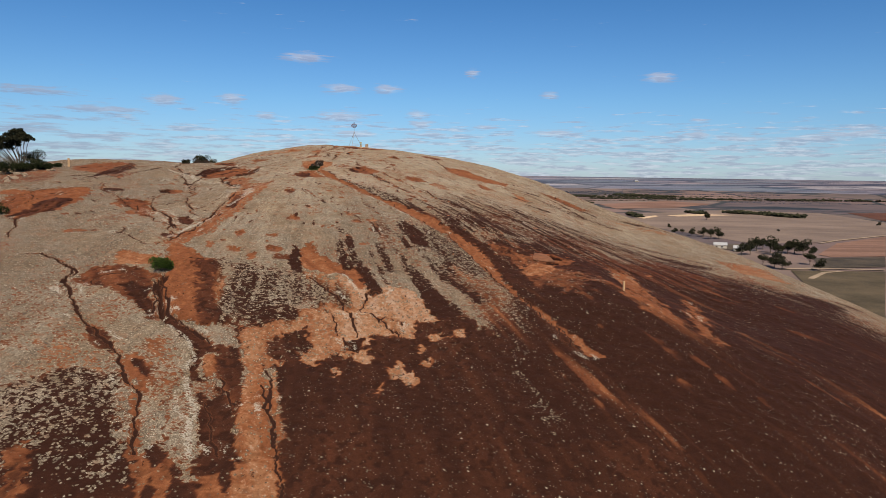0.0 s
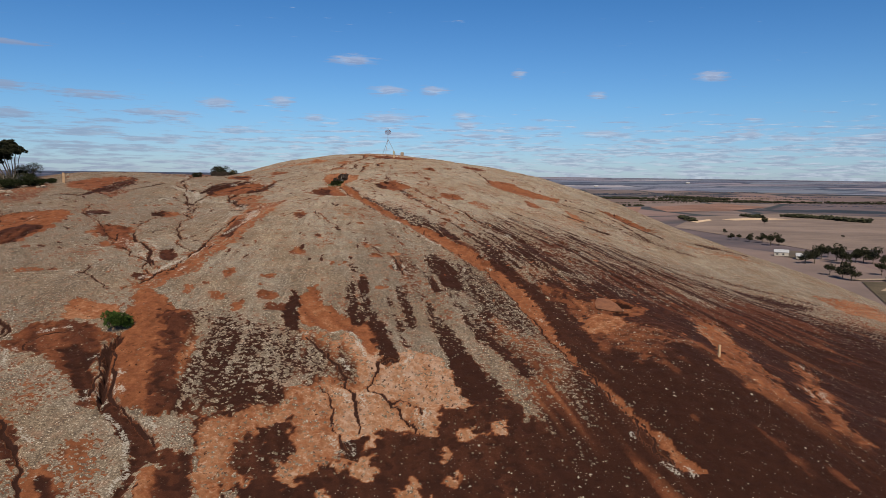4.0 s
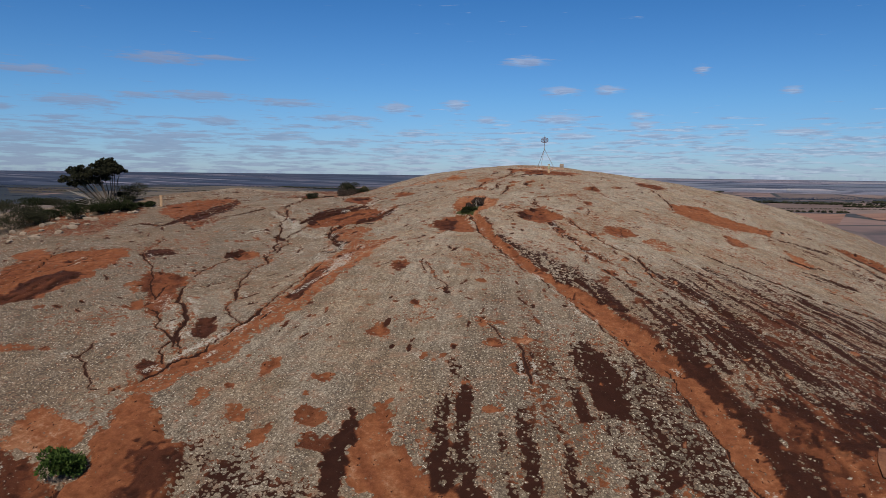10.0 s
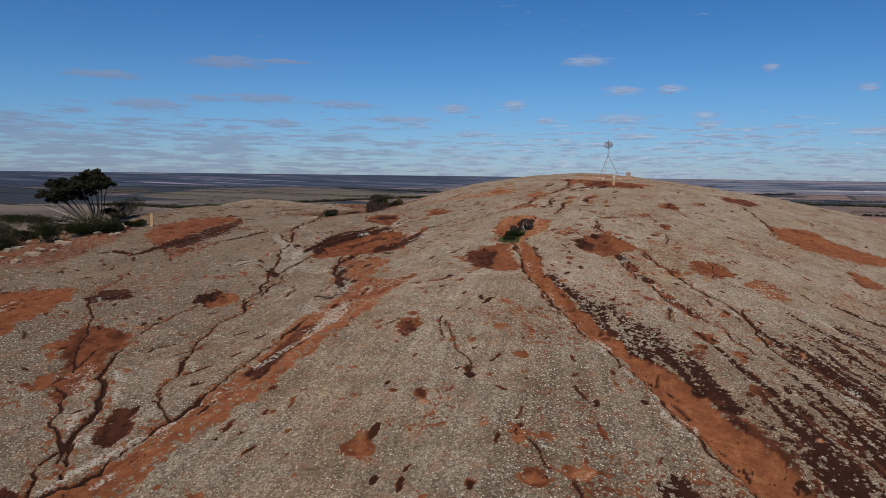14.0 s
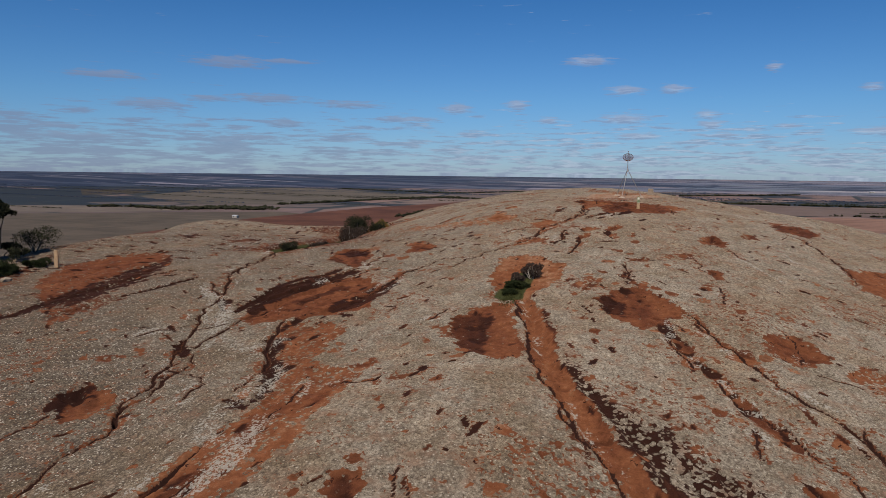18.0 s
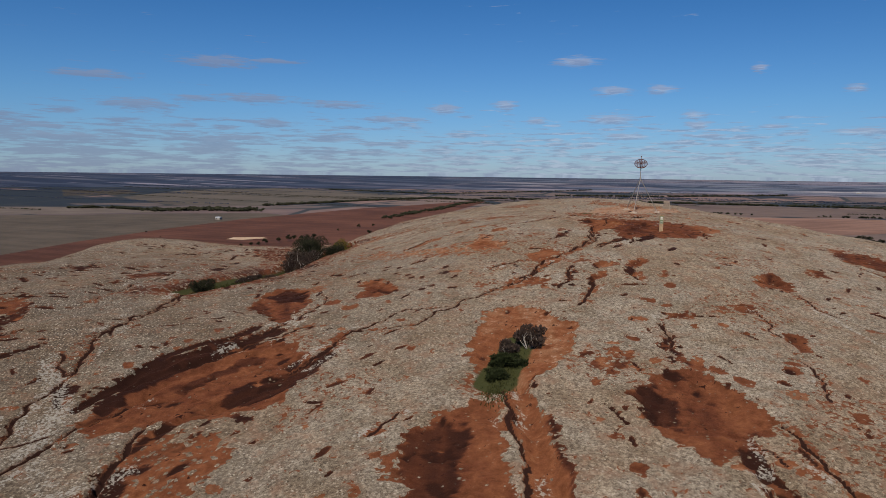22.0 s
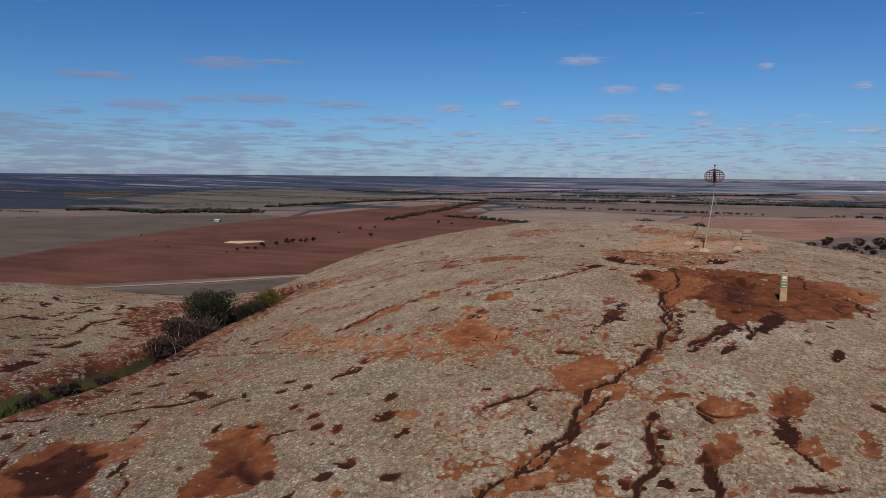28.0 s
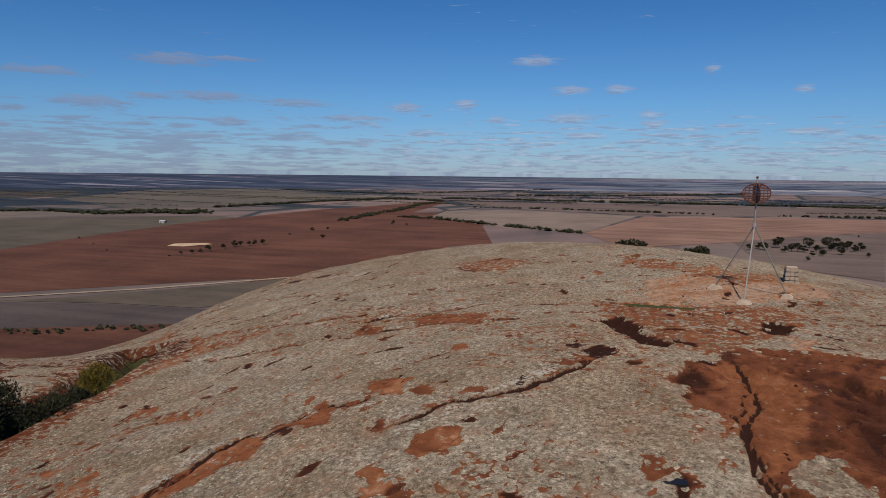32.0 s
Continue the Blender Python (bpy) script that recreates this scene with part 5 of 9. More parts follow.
smear(27.4, 69.2, 0.89, 0.54, 0.55, 0.1)
smear(20.6, 57.1, 0.85, 0.51, 0.55, 0.1)
smear(20.7, 69.7, 1.01, 0.61, 0.55, 0.1)
smear(15.4, 64.9, 0.66, 0.40, 0.55, 0.1)
# the front slope, the deep crevice and the broken blocks beside it
area([(-17.0, 57.5), (-16.3, 61.6), (-12.7, 62.8), (-6.4, 59.6), (-0.9, 64.3), (2.6, 65.8), (5.8, 61.2), (7.4, 51.9), (7.9, 44.8), (-10.1, 42.2), (-11.9, 49.0), (-13.6, 53.6), (-15.5, 52.9)], 0.16, 0.55, 0.97, 0.5)
area([(-18.5, 59.8), (-14.8, 63.4), (-12.4, 65.8), (-10.2, 66.7), (-7.3, 69.4), (-3.1, 70.2), (0.4, 66.7), (3.4, 62.7), (4.8, 58.1), (-15.9, 54.2)], 0.18, 0.5, 0.95, 0.5)
area([(-31.7, 52.7), (-27.8, 52.8), (-24.9, 51.2), (-22.5, 48.0), (-20.5, 44.7), (-18.9, 40.8), (-23.6, 39.7)], 0.45, 0.25, 0.42, 0.8)
area([(-24.8, 55.2), (-19.5, 51.7), (-18.6, 47.5), (-16.5, 40.9), (-18.0, 40.6), (-20.8, 47.1)], 0.45, 0.2, 0.45, 0.6)
speckled([(-28.3, 47.2), (-27.4, 49.4), (-25.0, 48.5), (-22.0, 44.2), (-20.0, 41.9), (-18.9, 40.8), (-23.6, 39.7)], 0.5)
area([(-22.9, 44.0), (-22.0, 44.9), (-20.1, 42.4), (-19.0, 40.9), (-21.9, 39.9)], 0.5, 0.2, 0.62, 0.4)
area([(-32.2, 53.4), (-29.5, 53.1), (-27.2, 52.5), (-24.5, 50.5), (-25.8, 49.9), (-28.6, 50.1), (-29.5, 49.2)], 0.55, 0.1, 0.36, 0.8)
area([(-25.4, 53.5), (-23.7, 52.9), (-22.4, 51.8), (-22.1, 50.0), (-21.0, 48.5), (-21.0, 47.3), (-20.4, 45.3), (-18.0, 40.6), (-18.7, 40.5), (-20.6, 45.0), (-21.4, 47.6), (-23.3, 50.0)], 0.52, 0.1, 0.9, 0.25, 0.08)
area([(-24.3, 52.6), (-23.3, 52.5), (-22.1, 51.1), (-22.0, 50.2), (-22.8, 50.6)], 0.2, 0.5, 0.95, 0.15)
area([(-30.0, 56.9), (-28.3, 56.3), (-25.6, 53.2), (-26.4, 53.0), (-28.3, 54.2)], 0.3, 0.45, 0.9, 0.2, 0.1)
area([(-24.8, 55.2), (-23.3, 56.6), (-21.5, 54.5), (-20.8, 52.1), (-22.2, 51.9)], 0.55, 0.2, 0.5, 0.5)
area([(-27.7, 66.5), (-25.3, 62.9), (-24.1, 60.5), (-21.6, 58.7), (-19.3, 56.8), (-18.5, 55.3), (-19.3, 54.4), (-18.8, 52.0), (-17.7, 51.0), (-16.5, 50.0), (-14.7, 48.0), (-13.9, 44.7), (-12.6, 41.7), (-15.3, 41.2), (-17.3, 47.2), (-19.4, 51.4), (-20.0, 55.2), (-22.1, 57.3), (-24.5, 59.2)], 0.12, 0.45, 1.0, 0.2, 0.25)
area([(-18.9, 57.1), (-16.6, 56.4), (-15.4, 52.9), (-14.5, 49.3), (-13.8, 45.9), (-15.2, 48.5), (-17.0, 51.2), (-18.3, 52.6)], 0.25, 0.45, 0.95, 0.3)
area([(-19.2, 54.8), (-18.5, 55.0), (-17.4, 52.3), (-17.4, 51.1), (-18.5, 51.8)], 0.58, 0.1, 1.0, 0.12, -0.1)
area([(-18.9, 51.1), (-17.6, 50.8), (-16.3, 49.2), (-16.7, 48.4), (-18.1, 49.4)], 0.4, 0.1, 0.45, 0.3)
pale([(-23.8, 59.1), (-21.3, 56.8), (-19.8, 54.2), (-19.7, 52.0)], 0.32, 0.75)
pale([(-19.3, 50.6), (-18.2, 48.3), (-16.9, 45.3), (-16.1, 42.6), (-15.6, 41.1)], 0.4, 0.7)
pale([(-19.2, 48.7), (-18.6, 46.8), (-17.5, 45.2)], 0.3, 0.6)
area([(-18.2, 60.9), (-16.1, 61.0), (-13.6, 62.4), (-12.2, 60.1), (-12.2, 56.9), (-13.0, 54.4), (-14.1, 53.8), (-15.6, 53.4), (-16.7, 56.8)], 0.6, 0.12, 0.72, 0.5)
chipped([(-15.5, 53.5), (-14.1, 53.9), (-12.7, 49.5), (-11.9, 46.5), (-10.8, 42.1), (-13.0, 41.7), (-13.6, 44.7), (-14.5, 49.3)], 0.56, 0.06, 0.84, 0.2)
chipped([(-13.8, 54.1), (-13.0, 53.5), (-12.0, 49.0), (-10.8, 45.4), (-10.1, 42.2), (-10.7, 43.7), (-12.0, 47.7)], 0.6, 0.05, 0.84, 0.15)
area([(-35.7, 45.5), (-30.0, 45.4), (-26.2, 42.9), (-23.1, 41.9), (-21.0, 42.7), (-19.1, 40.9), (-17.4, 42.6), (-15.6, 41.7), (-13.1, 42.8), (-9.8, 44.8), (0.9, 46.6), (17.1, 47.3), (13.9, 37.4), (-27.7, 31.1)], 0.16, 0.5, 0.97, 0.8)
speckled([(-34.0, 45.7), (-28.3, 46.6), (-23.8, 47.7), (-20.1, 43.4), (-17.8, 39.4), (-20.2, 37.4), (-26.3, 39.5)], 0.55)
area([(-26.4, 40.5), (-25.4, 41.6), (-23.9, 38.4), (-22.7, 35.2), (-23.7, 35.0)], 0.48, 0.2, 0.95, 0.4)
area([(-22.1, 47.2), (-21.6, 47.9), (-18.6, 41.2), (-17.4, 39.4), (-16.5, 36.3), (-17.0, 36.2), (-19.3, 40.8)], 0.5, 0.2, 0.9, 0.3)
area([(-17.0, 40.1), (-16.5, 41.4), (-15.7, 38.8), (-14.6, 34.8), (-15.8, 34.6)], 0.5, 0.2, 0.95, 0.3)
area([(-14.6, 39.3), (-13.3, 40.0), (-11.4, 35.3), (-13.4, 35.0)], 0.5, 0.2, 0.95, 0.3)
chipped([(-13.5, 44.0), (-11.1, 44.9), (-9.4, 39.5), (-8.2, 35.0), (-11.4, 34.5), (-12.4, 38.9)], 0.52, 0.15, 0.9, 0.3)
area([(-19.7, 48.7), (-18.1, 49.4), (-15.8, 43.2), (-14.5, 39.0), (-15.1, 38.4), (-17.4, 42.6)], 0.4, 0.2, 0.25, 0.3)
area([(-23.2, 47.8), (-22.5, 48.0), (-19.7, 42.4), (-20.1, 41.4)], 0.4, 0.2, 0.2, 0.3)
area([(-21.4, 47.9), (-19.4, 47.8), (-17.8, 42.4), (-18.6, 41.2)], 0.4, 0.2, 0.15, 0.3)
crack([(-13.7, 51.1), (-11.9, 46.8), (-10.6, 42.9), (-9.4, 38.3), (-8.6, 35.4)], 0.3, 0.25)
area([(-15.4, 58.2), (-14.3, 59.2), (-12.5, 58.6), (-12.1, 55.9), (-13.2, 55.0), (-14.3, 55.9)], 0.2, 0.4, 0.85, 0.3)
crack([(-14.0, 53.6), (-12.9, 50.6), (-11.8, 46.5), (-10.9, 43.8), (-10.3, 42.4)], 0.45, 0.3)
crack([(-39.0, 69.4), (-35.9, 67.0), (-36.0, 64.4), (-34.2, 62.5), (-32.1, 59.6), (-30.4, 57.5), (-28.8, 56.5), (-26.0, 53.6), (-24.2, 51.0), (-22.4, 48.7), (-21.4, 47.7), (-20.6, 45.3), (-19.9, 43.5), (-18.9, 40.8)], 0.55, 0.5)
crack([(-28.1, 67.4), (-26.7, 64.5), (-25.3, 61.0)], 0.6, 0.6)
crack([(-28.0, 67.9), (-25.8, 63.5), (-24.4, 60.7), (-21.9, 58.7), (-19.4, 56.8)], 0.4, 0.5)
crack([(-17.2, 51.4), (-16.0, 49.5), (-14.7, 48.0)], 0.25, 0.2)
crack([(-17.2, 48.3), (-15.9, 46.2), (-15.0, 43.3), (-14.0, 41.8)], 0.3, 0.2)
chipped([(-17.9, 59.7), (-16.0, 61.3), (-15.8, 62.7), (-13.0, 65.2), (-10.9, 66.3), (-9.5, 67.5), (-5.8, 71.1), (-3.7, 71.3), (-2.9, 67.3), (-2.7, 61.3), (-5.2, 61.1), (-6.3, 61.2), (-7.0, 59.2), (-7.3, 57.3), (-8.7, 57.4), (-9.6, 55.8), (-11.4, 55.5), (-12.4, 58.3), (-13.7, 59.2), (-15.3, 59.4), (-13.9, 55.0), (-16.1, 54.2), (-16.9, 56.7)], 0.58, 0.14, 0.78, 0.45)
chipped([(-15.0, 71.9), (-12.3, 71.9), (-10.1, 72.4), (-8.3, 70.7), (-6.5, 70.2), (-5.4, 71.2), (-3.2, 70.9), (-0.9, 68.6), (-0.1, 67.2), (-0.7, 64.3), (-2.6, 64.6), (-2.6, 61.2), (-5.1, 61.0), (-6.0, 61.2), (-6.9, 58.8), (-7.6, 57.2), (-8.6, 58.7), (-9.8, 61.9), (-12.3, 65.5), (-10.3, 67.3)], 0.7, 0.02, 0.80, 0.35)
area([(-14.0, 60.0), (-12.5, 60.9), (-11.1, 58.0), (-11.5, 56.9), (-13.1, 57.5)], 0.15, 0.6, 0.85, 0.3)
area([(-14.6, 57.0), (-14.6, 59.5), (-13.2, 56.0), (-14.1, 55.7)], 0.2, 0.5, 0.85, 0.3)
area([(-8.4, 59.0), (-7.1, 59.7), (-6.9, 57.9), (-5.2, 56.7), (-9.6, 55.8), (-8.3, 57.5)], 0.15, 0.6, 0.95, 0.3)
area([(-30.1, 74.3), (-29.4, 76.2), (-26.8, 74.2), (-25.5, 72.7), (-23.9, 72.7), (-22.8, 70.6), (-22.2, 67.5), (-21.2, 64.1), (-20.2, 62.7), (-19.0, 60.9), (-19.1, 59.8), (-21.7, 59.2), (-23.3, 60.0), (-25.9, 63.1), (-27.4, 66.1), (-28.0, 67.9), (-27.4, 69.3), (-28.8, 71.5)], 0.54, 0.05, 1.0, 0.2, -0.3)
area([(-26.1, 71.9), (-23.7, 71.7), (-23.0, 69.5), (-22.0, 65.7), (-21.2, 63.5), (-19.7, 61.1), (-18.9, 59.9), (-21.5, 59.4), (-22.8, 62.8), (-23.7, 66.1)], 0.26, 0.35, 1.0, 0.5)
area([(-22.8, 70.6), (-22.0, 69.4), (-21.4, 66.4), (-20.4, 63.9), (-20.0, 62.7), (-21.1, 63.7), (-22.2, 66.5), (-22.9, 69.4)], 0.66, 0.0, 0.95, 0.2, -0.06)
speckled([(-24.4, 73.2), (-22.2, 73.7), (-19.1, 71.8), (-15.0, 71.9), (-12.5, 69.5), (-10.7, 67.6), (-12.4, 65.8), (-14.5, 64.7), (-14.9, 63.5), (-17.0, 61.1), (-18.4, 60.0), (-19.8, 61.8), (-21.6, 66.4), (-22.6, 70.1)], 0.48)
area([(-17.1, 64.1), (-14.5, 64.8), (-13.1, 64.0), (-13.4, 62.8), (-15.5, 62.1), (-17.4, 60.1), (-18.1, 61.4)], 0.15, 0.6, 0.8, 0.5)
area([(-16.2, 77.7), (-15.7, 79.4), (-14.4, 78.7), (-14.0, 76.1), (-12.7, 76.2), (-11.0, 74.9), (-9.0, 74.6), (-8.2, 72.2), (-8.1, 69.7), (-9.7, 71.8), (-10.7, 73.1), (-12.4, 72.5), (-13.4, 72.9), (-14.4, 72.9), (-15.6, 74.6)], 0.57, 0.0, 1.0, 0.14, 0.28)
# shadow along the orange lip's left side, painted as dark rock
area([(-17.3, 78.9), (-16.3, 78.1), (-15.3, 73.7), (-14.9, 71.9), (-16.1, 72.4), (-17.1, 74.9), (-16.9, 76.6)], 0.1, 0.7, 1.0, 0.15, 0.15)
pale([(-12.1, 72.4), (-10.7, 73.1), (-9.6, 71.3), (-8.8, 69.7)], 0.35, 0.8)
crack([(-13.8, 71.0), (-11.6, 69.3), (-10.2, 67.4), (-9.5, 65.5), (-8.3, 63.3), (-7.6, 60.7)], 0.34, 0.25)
crack([(-5.9, 69.9), (-7.6, 69.2), (-7.7, 66.9), (-7.9, 65.8)], 0.4, 0.3)
crack([(-7.9, 66.0), (-6.0, 64.2), (-4.9, 62.7), (-3.8, 61.1)], 0.22, 0.2)
crack([(-6.0, 64.2), (-4.8, 64.5), (-3.6, 63.0)], 0.16, 0.15)
crack([(-11.2, 65.0), (-9.7, 62.2), (-8.7, 60.2), (-7.9, 58.5)], 0.24, 0.2)
crack([(-10.4, 65.9), (-9.6, 66.9), (-8.9, 66.5)], 0.4, 0.2)
tongue([(-11.7, 81.6), (-10.1, 77.8), (-8.3, 73.7), (-6.9, 69.9)], 0.2, 2.0, 1.0)
tongue([(-12.5, 81.7), (-11.2, 78.0), (-10.2, 75.0)], 0.3, 1.4, 0.55)
tongue([(-8.9, 80.6), (-7.5, 76.8), (-5.9, 71.9)], 0.2, 1.0, 0.6)
tongue([(-6.0, 82.1), (-4.5, 79.1), (-3.1, 75.7), (-1.9, 72.7), (-0.7, 69.9), (0.2, 67.2)], 0.3, 2.6, 1.0)
tongue([(-5.5, 87.0), (-3.0, 82.7), (-1.3, 79.4), (0.0, 76.2), (1.5, 74.0), (4.1, 70.7)], 0.2, 1.8, 0.8)
tongue([(-5.3, 89.1), (-2.7, 87.0), (-0.2, 82.7), (1.8, 77.8), (3.2, 73.8)], 0.3, 1.8, 0.6)
tongue([(-9.1, 83.4), (-7.0, 79.4), (-5.8, 75.5)], 0.15, 0.8, 0.6)
speckled([(-3.1, 89.7), (-1.0, 89.1), (1.8, 85.2), (3.9, 82.4), (5.1, 77.4), (3.7, 77.1), (1.5, 78.2), (-0.7, 82.5)], 0.5)
area([(1.1, 78.9), (4.0, 77.8), (6.1, 73.2), (6.6, 69.6), (5.3, 68.7), (2.9, 72.9), (1.1, 75.8)], 0.5, 0.3, 0.56, 0.8)
area([(-0.7, 92.0), (2.5, 91.4), (4.7, 86.6), (5.7, 83.0), (7.0, 78.2), (7.7, 74.0), (8.6, 70.8), (10.3, 67.8), (11.9, 64.2), (13.4, 61.7), (14.8, 59.4), (13.2, 59.5), (11.9, 62.8), (10.6, 65.1), (9.3, 68.6), (7.6, 71.9), (5.9, 76.8), (4.2, 81.4), (1.1, 87.6)], 0.56, 0.06, 0.95, 0.08, 0.12)
tongue([(-14.6, 110.2), (-10.8, 106.4), (-8.1, 103.6), (-5.2, 101.9), (-3.1, 98.1)], 0.4, 1.6, 0.9)
crack([(0.2, 90.3), (3.7, 83.1), (5.9, 76.8), (7.4, 72.4), (9.3, 68.7), (11.0, 65.0), (12.0, 62.8), (13.2, 59.4)], 0.3, 0.35)
crack([(11.0, 65.0), (11.0, 62.5), (11.7, 61.7), (12.3, 60.2)], 0.16, 0.15)
area([(8.3, 87.7), (10.7, 84.7), (12.0, 86.5), (13.0, 82.4), (14.6, 78.3), (14.3, 73.0), (13.2, 72.0), (10.4, 75.9), (9.1, 80.6)], 0.42, 0.3, 0.85, 0.9)
area([(22.4, 83.9), (22.4, 79.1), (22.9, 75.6), (21.0, 71.8), (19.7, 72.9)], 0.52, 0.16, 0.95, 0.6, 0.06)
area([(22.5, 92.9), (26.8, 95.1), (26.8, 91.8), (22.5, 85.5), (21.4, 86.9)], 0.55, 0.15, 0.9, 0.6, 0.05)
area([(30.3, 84.6), (30.8, 80.1), (27.4, 69.1), (28.1, 65.9), (25.9, 67.0), (26.1, 70.8)], 0.52, 0.2, 0.9, 0.7, 0.06)
area([(22.5, 89.1), (23.9, 85.9), (23.5, 80.1), (24.5, 73.9), (24.0, 70.7), (21.5, 70.0), (21.3, 75.0)], 0.52, 0.18, 0.9, 0.7, 0.06)
chipped([(-7.5, 57.0), (-7.2, 58.1), (-6.3, 58.3), (-5.7, 57.1), (-6.0, 56.0), (-6.9, 55.9)], 0.64, 0.06, 0.8, 0.35)
chipped([(-4.5, 54.9), (-4.2, 55.8), (-3.4, 55.8), (-3.0, 54.9), (-3.3, 54.0), (-4.0, 54.0)], 0.64, 0.06, 0.8, 0.35)
chipped([(-3.2, 54.1), (-2.9, 55.1), (-2.2, 55.3), (-1.7, 54.3), (-2.1, 53.2), (-2.8, 53.4)], 0.64, 0.06, 0.8, 0.35)
chipped([(-1.8, 56.7), (-1.6, 57.6), (-0.9, 57.6), (-0.6, 56.9), (-0.9, 56.1), (-1.5, 56.2)], 0.64, 0.06, 0.8, 0.35)
chipped([(-5.4, 52.3), (-5.2, 53.2), (-4.6, 53.2), (-4.3, 52.4), (-4.5, 51.4), (-5.0, 51.3)], 0.64, 0.06, 0.8, 0.35)
chipped([(-9.1, 54.0), (-9.0, 54.6), (-8.5, 54.7), (-8.1, 54.1), (-8.3, 53.4), (-8.8, 53.4)], 0.64, 0.06, 0.8, 0.35)
chipped([(-2.1, 59.1), (-1.8, 59.8), (-1.3, 60.0), (-1.0, 59.2), (-1.2, 58.4), (-1.8, 58.4)], 0.64, 0.06, 0.8, 0.35)
chipped([(1.1, 62.7), (1.5, 63.4), (2.2, 63.6), (2.5, 62.9), (2.1, 61.9), (1.4, 61.6)], 0.64, 0.06, 0.8, 0.35)
chipped([(-1.2, 61.5), (-0.8, 62.6), (0.1, 62.7), (0.6, 61.7), (0.1, 60.8), (-0.7, 60.8)], 0.64, 0.06, 0.8, 0.35)
chipped([(-3.9, 56.0), (-3.7, 56.5), (-3.2, 56.7), (-2.9, 56.2), (-3.1, 55.5), (-3.6, 55.4)], 0.64, 0.06, 0.8, 0.35)
chipped([(-11.4, 55.4), (-11.2, 56.2), (-10.6, 56.5), (-10.1, 56.0), (-10.2, 54.8), (-10.9, 54.7)], 0.64, 0.06, 0.8, 0.35)
chipped([(-8.4, 57.2), (-8.2, 57.7), (-7.8, 57.8), (-7.5, 57.3), (-7.7, 57.0), (-8.1, 56.8)], 0.64, 0.06, 0.8, 0.35)
streaked([(-2.8, 99.9), (5.0, 102.3), (15.2, 105.8), (28.6, 110.9), (43.8, 109.2), (35.0, 90.8), (25.3, 87.9), (18.2, 90.4), (9.0, 91.1), (1.1, 92.0)], 0.5)
streaked([(0.9, 112.3), (7.0, 112.4), (15.2, 113.9), (24.4, 116.3), (18.4, 96.3), (11.1, 96.6), (4.4, 96.3), (-1.0, 101.9)], 0.42)
area([(-56.5, 86.2), (-57.2, 90.8), (-57.1, 94.4), (-54.0, 96.5), (-49.3, 97.3), (-47.8, 93.3), (-47.8, 87.2), (-49.0, 82.7), (-50.7, 80.8)], 0.42, 0.15, 0.95, 0.3, 0.08)
area([(-52.1, 82.1), (-51.4, 85.7), (-49.2, 88.8), (-47.8, 86.5), (-49.0, 82.7), (-50.7, 80.8)], 0.2, 0.4, 1.0, 0.3)
crack([(-53.9, 97.2), (-56.6, 93.8), (-55.8, 89.4), (-54.5, 84.4)], 0.35, 0.35)
area([(-35.3, 68.1), (-33.1, 69.2), (-30.4, 69.3), (-28.2, 68.1), (-28.2, 66.4), (-27.4, 64.3), (-25.8, 61.2), (-24.6, 59.1), (-25.3, 58.9), (-27.9, 61.7), (-31.0, 63.9), (-34.1, 64.5), (-35.2, 65.2)], 0.36, 0.3, 0.95, 0.25, 0.1)
area([(-31.1, 65.3), (-30.0, 66.2), (-28.0, 65.1), (-26.7, 62.6), (-25.9, 60.9), (-26.1, 60.0), (-28.6, 62.7)], 0.1, 0.7, 1.0, 0.3, 0.1)
area([(-34.5, 72.1), (-34.2, 73.1), (-32.3, 72.7), (-30.4, 72.2), (-29.5, 71.1), (-30.0, 70.2), (-32.0, 69.8), (-33.3, 69.6), (-33.9, 70.9)], 0.62, 0.0, 1.0, 0.15, 0.1)
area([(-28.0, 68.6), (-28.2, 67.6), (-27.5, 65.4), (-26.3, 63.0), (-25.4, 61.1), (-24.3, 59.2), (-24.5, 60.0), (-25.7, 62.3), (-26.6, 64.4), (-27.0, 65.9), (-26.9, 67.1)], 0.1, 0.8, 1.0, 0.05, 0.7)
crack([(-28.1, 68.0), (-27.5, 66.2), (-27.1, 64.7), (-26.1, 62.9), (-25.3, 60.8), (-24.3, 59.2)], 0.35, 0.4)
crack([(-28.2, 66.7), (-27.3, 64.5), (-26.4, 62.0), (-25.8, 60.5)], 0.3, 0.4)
crack([(-43.1, 70.6), (-40.9, 70.4), (-38.2, 68.6), (-36.5, 67.4), (-36.3, 65.7), (-35.5, 63.3)], 0.45, 0.4)
crack([(-32.1, 67.9), (-33.2, 67.2), (-33.9, 65.9), (-33.2, 64.7)], 0.25, 0.2)
crack([(-47.6, 74.8), (-48.8, 77.4), (-49.8, 79.9), (-50.7, 82.3)], 0.45, 0.4)
area([(-53.9, 86.9), (-55.7, 91.0), (-61.9, 94.8), (-62.1, 97.5), (-56.1, 94.8), (-54.5, 95.9), (-50.5, 98.3), (-48.5, 96.2), (-48.5, 93.3), (-47.2, 89.9), (-47.2, 87.6), (-47.4, 85.0), (-49.3, 83.1)], 0.5, 0.1, 0.95, 0.25, 0.1)
area([(-50.9, 84.4), (-51.8, 87.9), (-50.8, 90.4), (-48.2, 90.3), (-47.9, 87.6), (-47.9, 84.4), (-49.3, 83.1)], 0.2, 0.4, 1.0, 0.3)
crack([(-59.2, 99.1), (-56.7, 95.0), (-54.4, 91.4), (-53.6, 89.1), (-53.4, 86.5)], 0.35, 0.4)
crack([(-51.9, 94.4), (-51.7, 91.9), (-52.5, 89.6)], 0.2, 0.2)
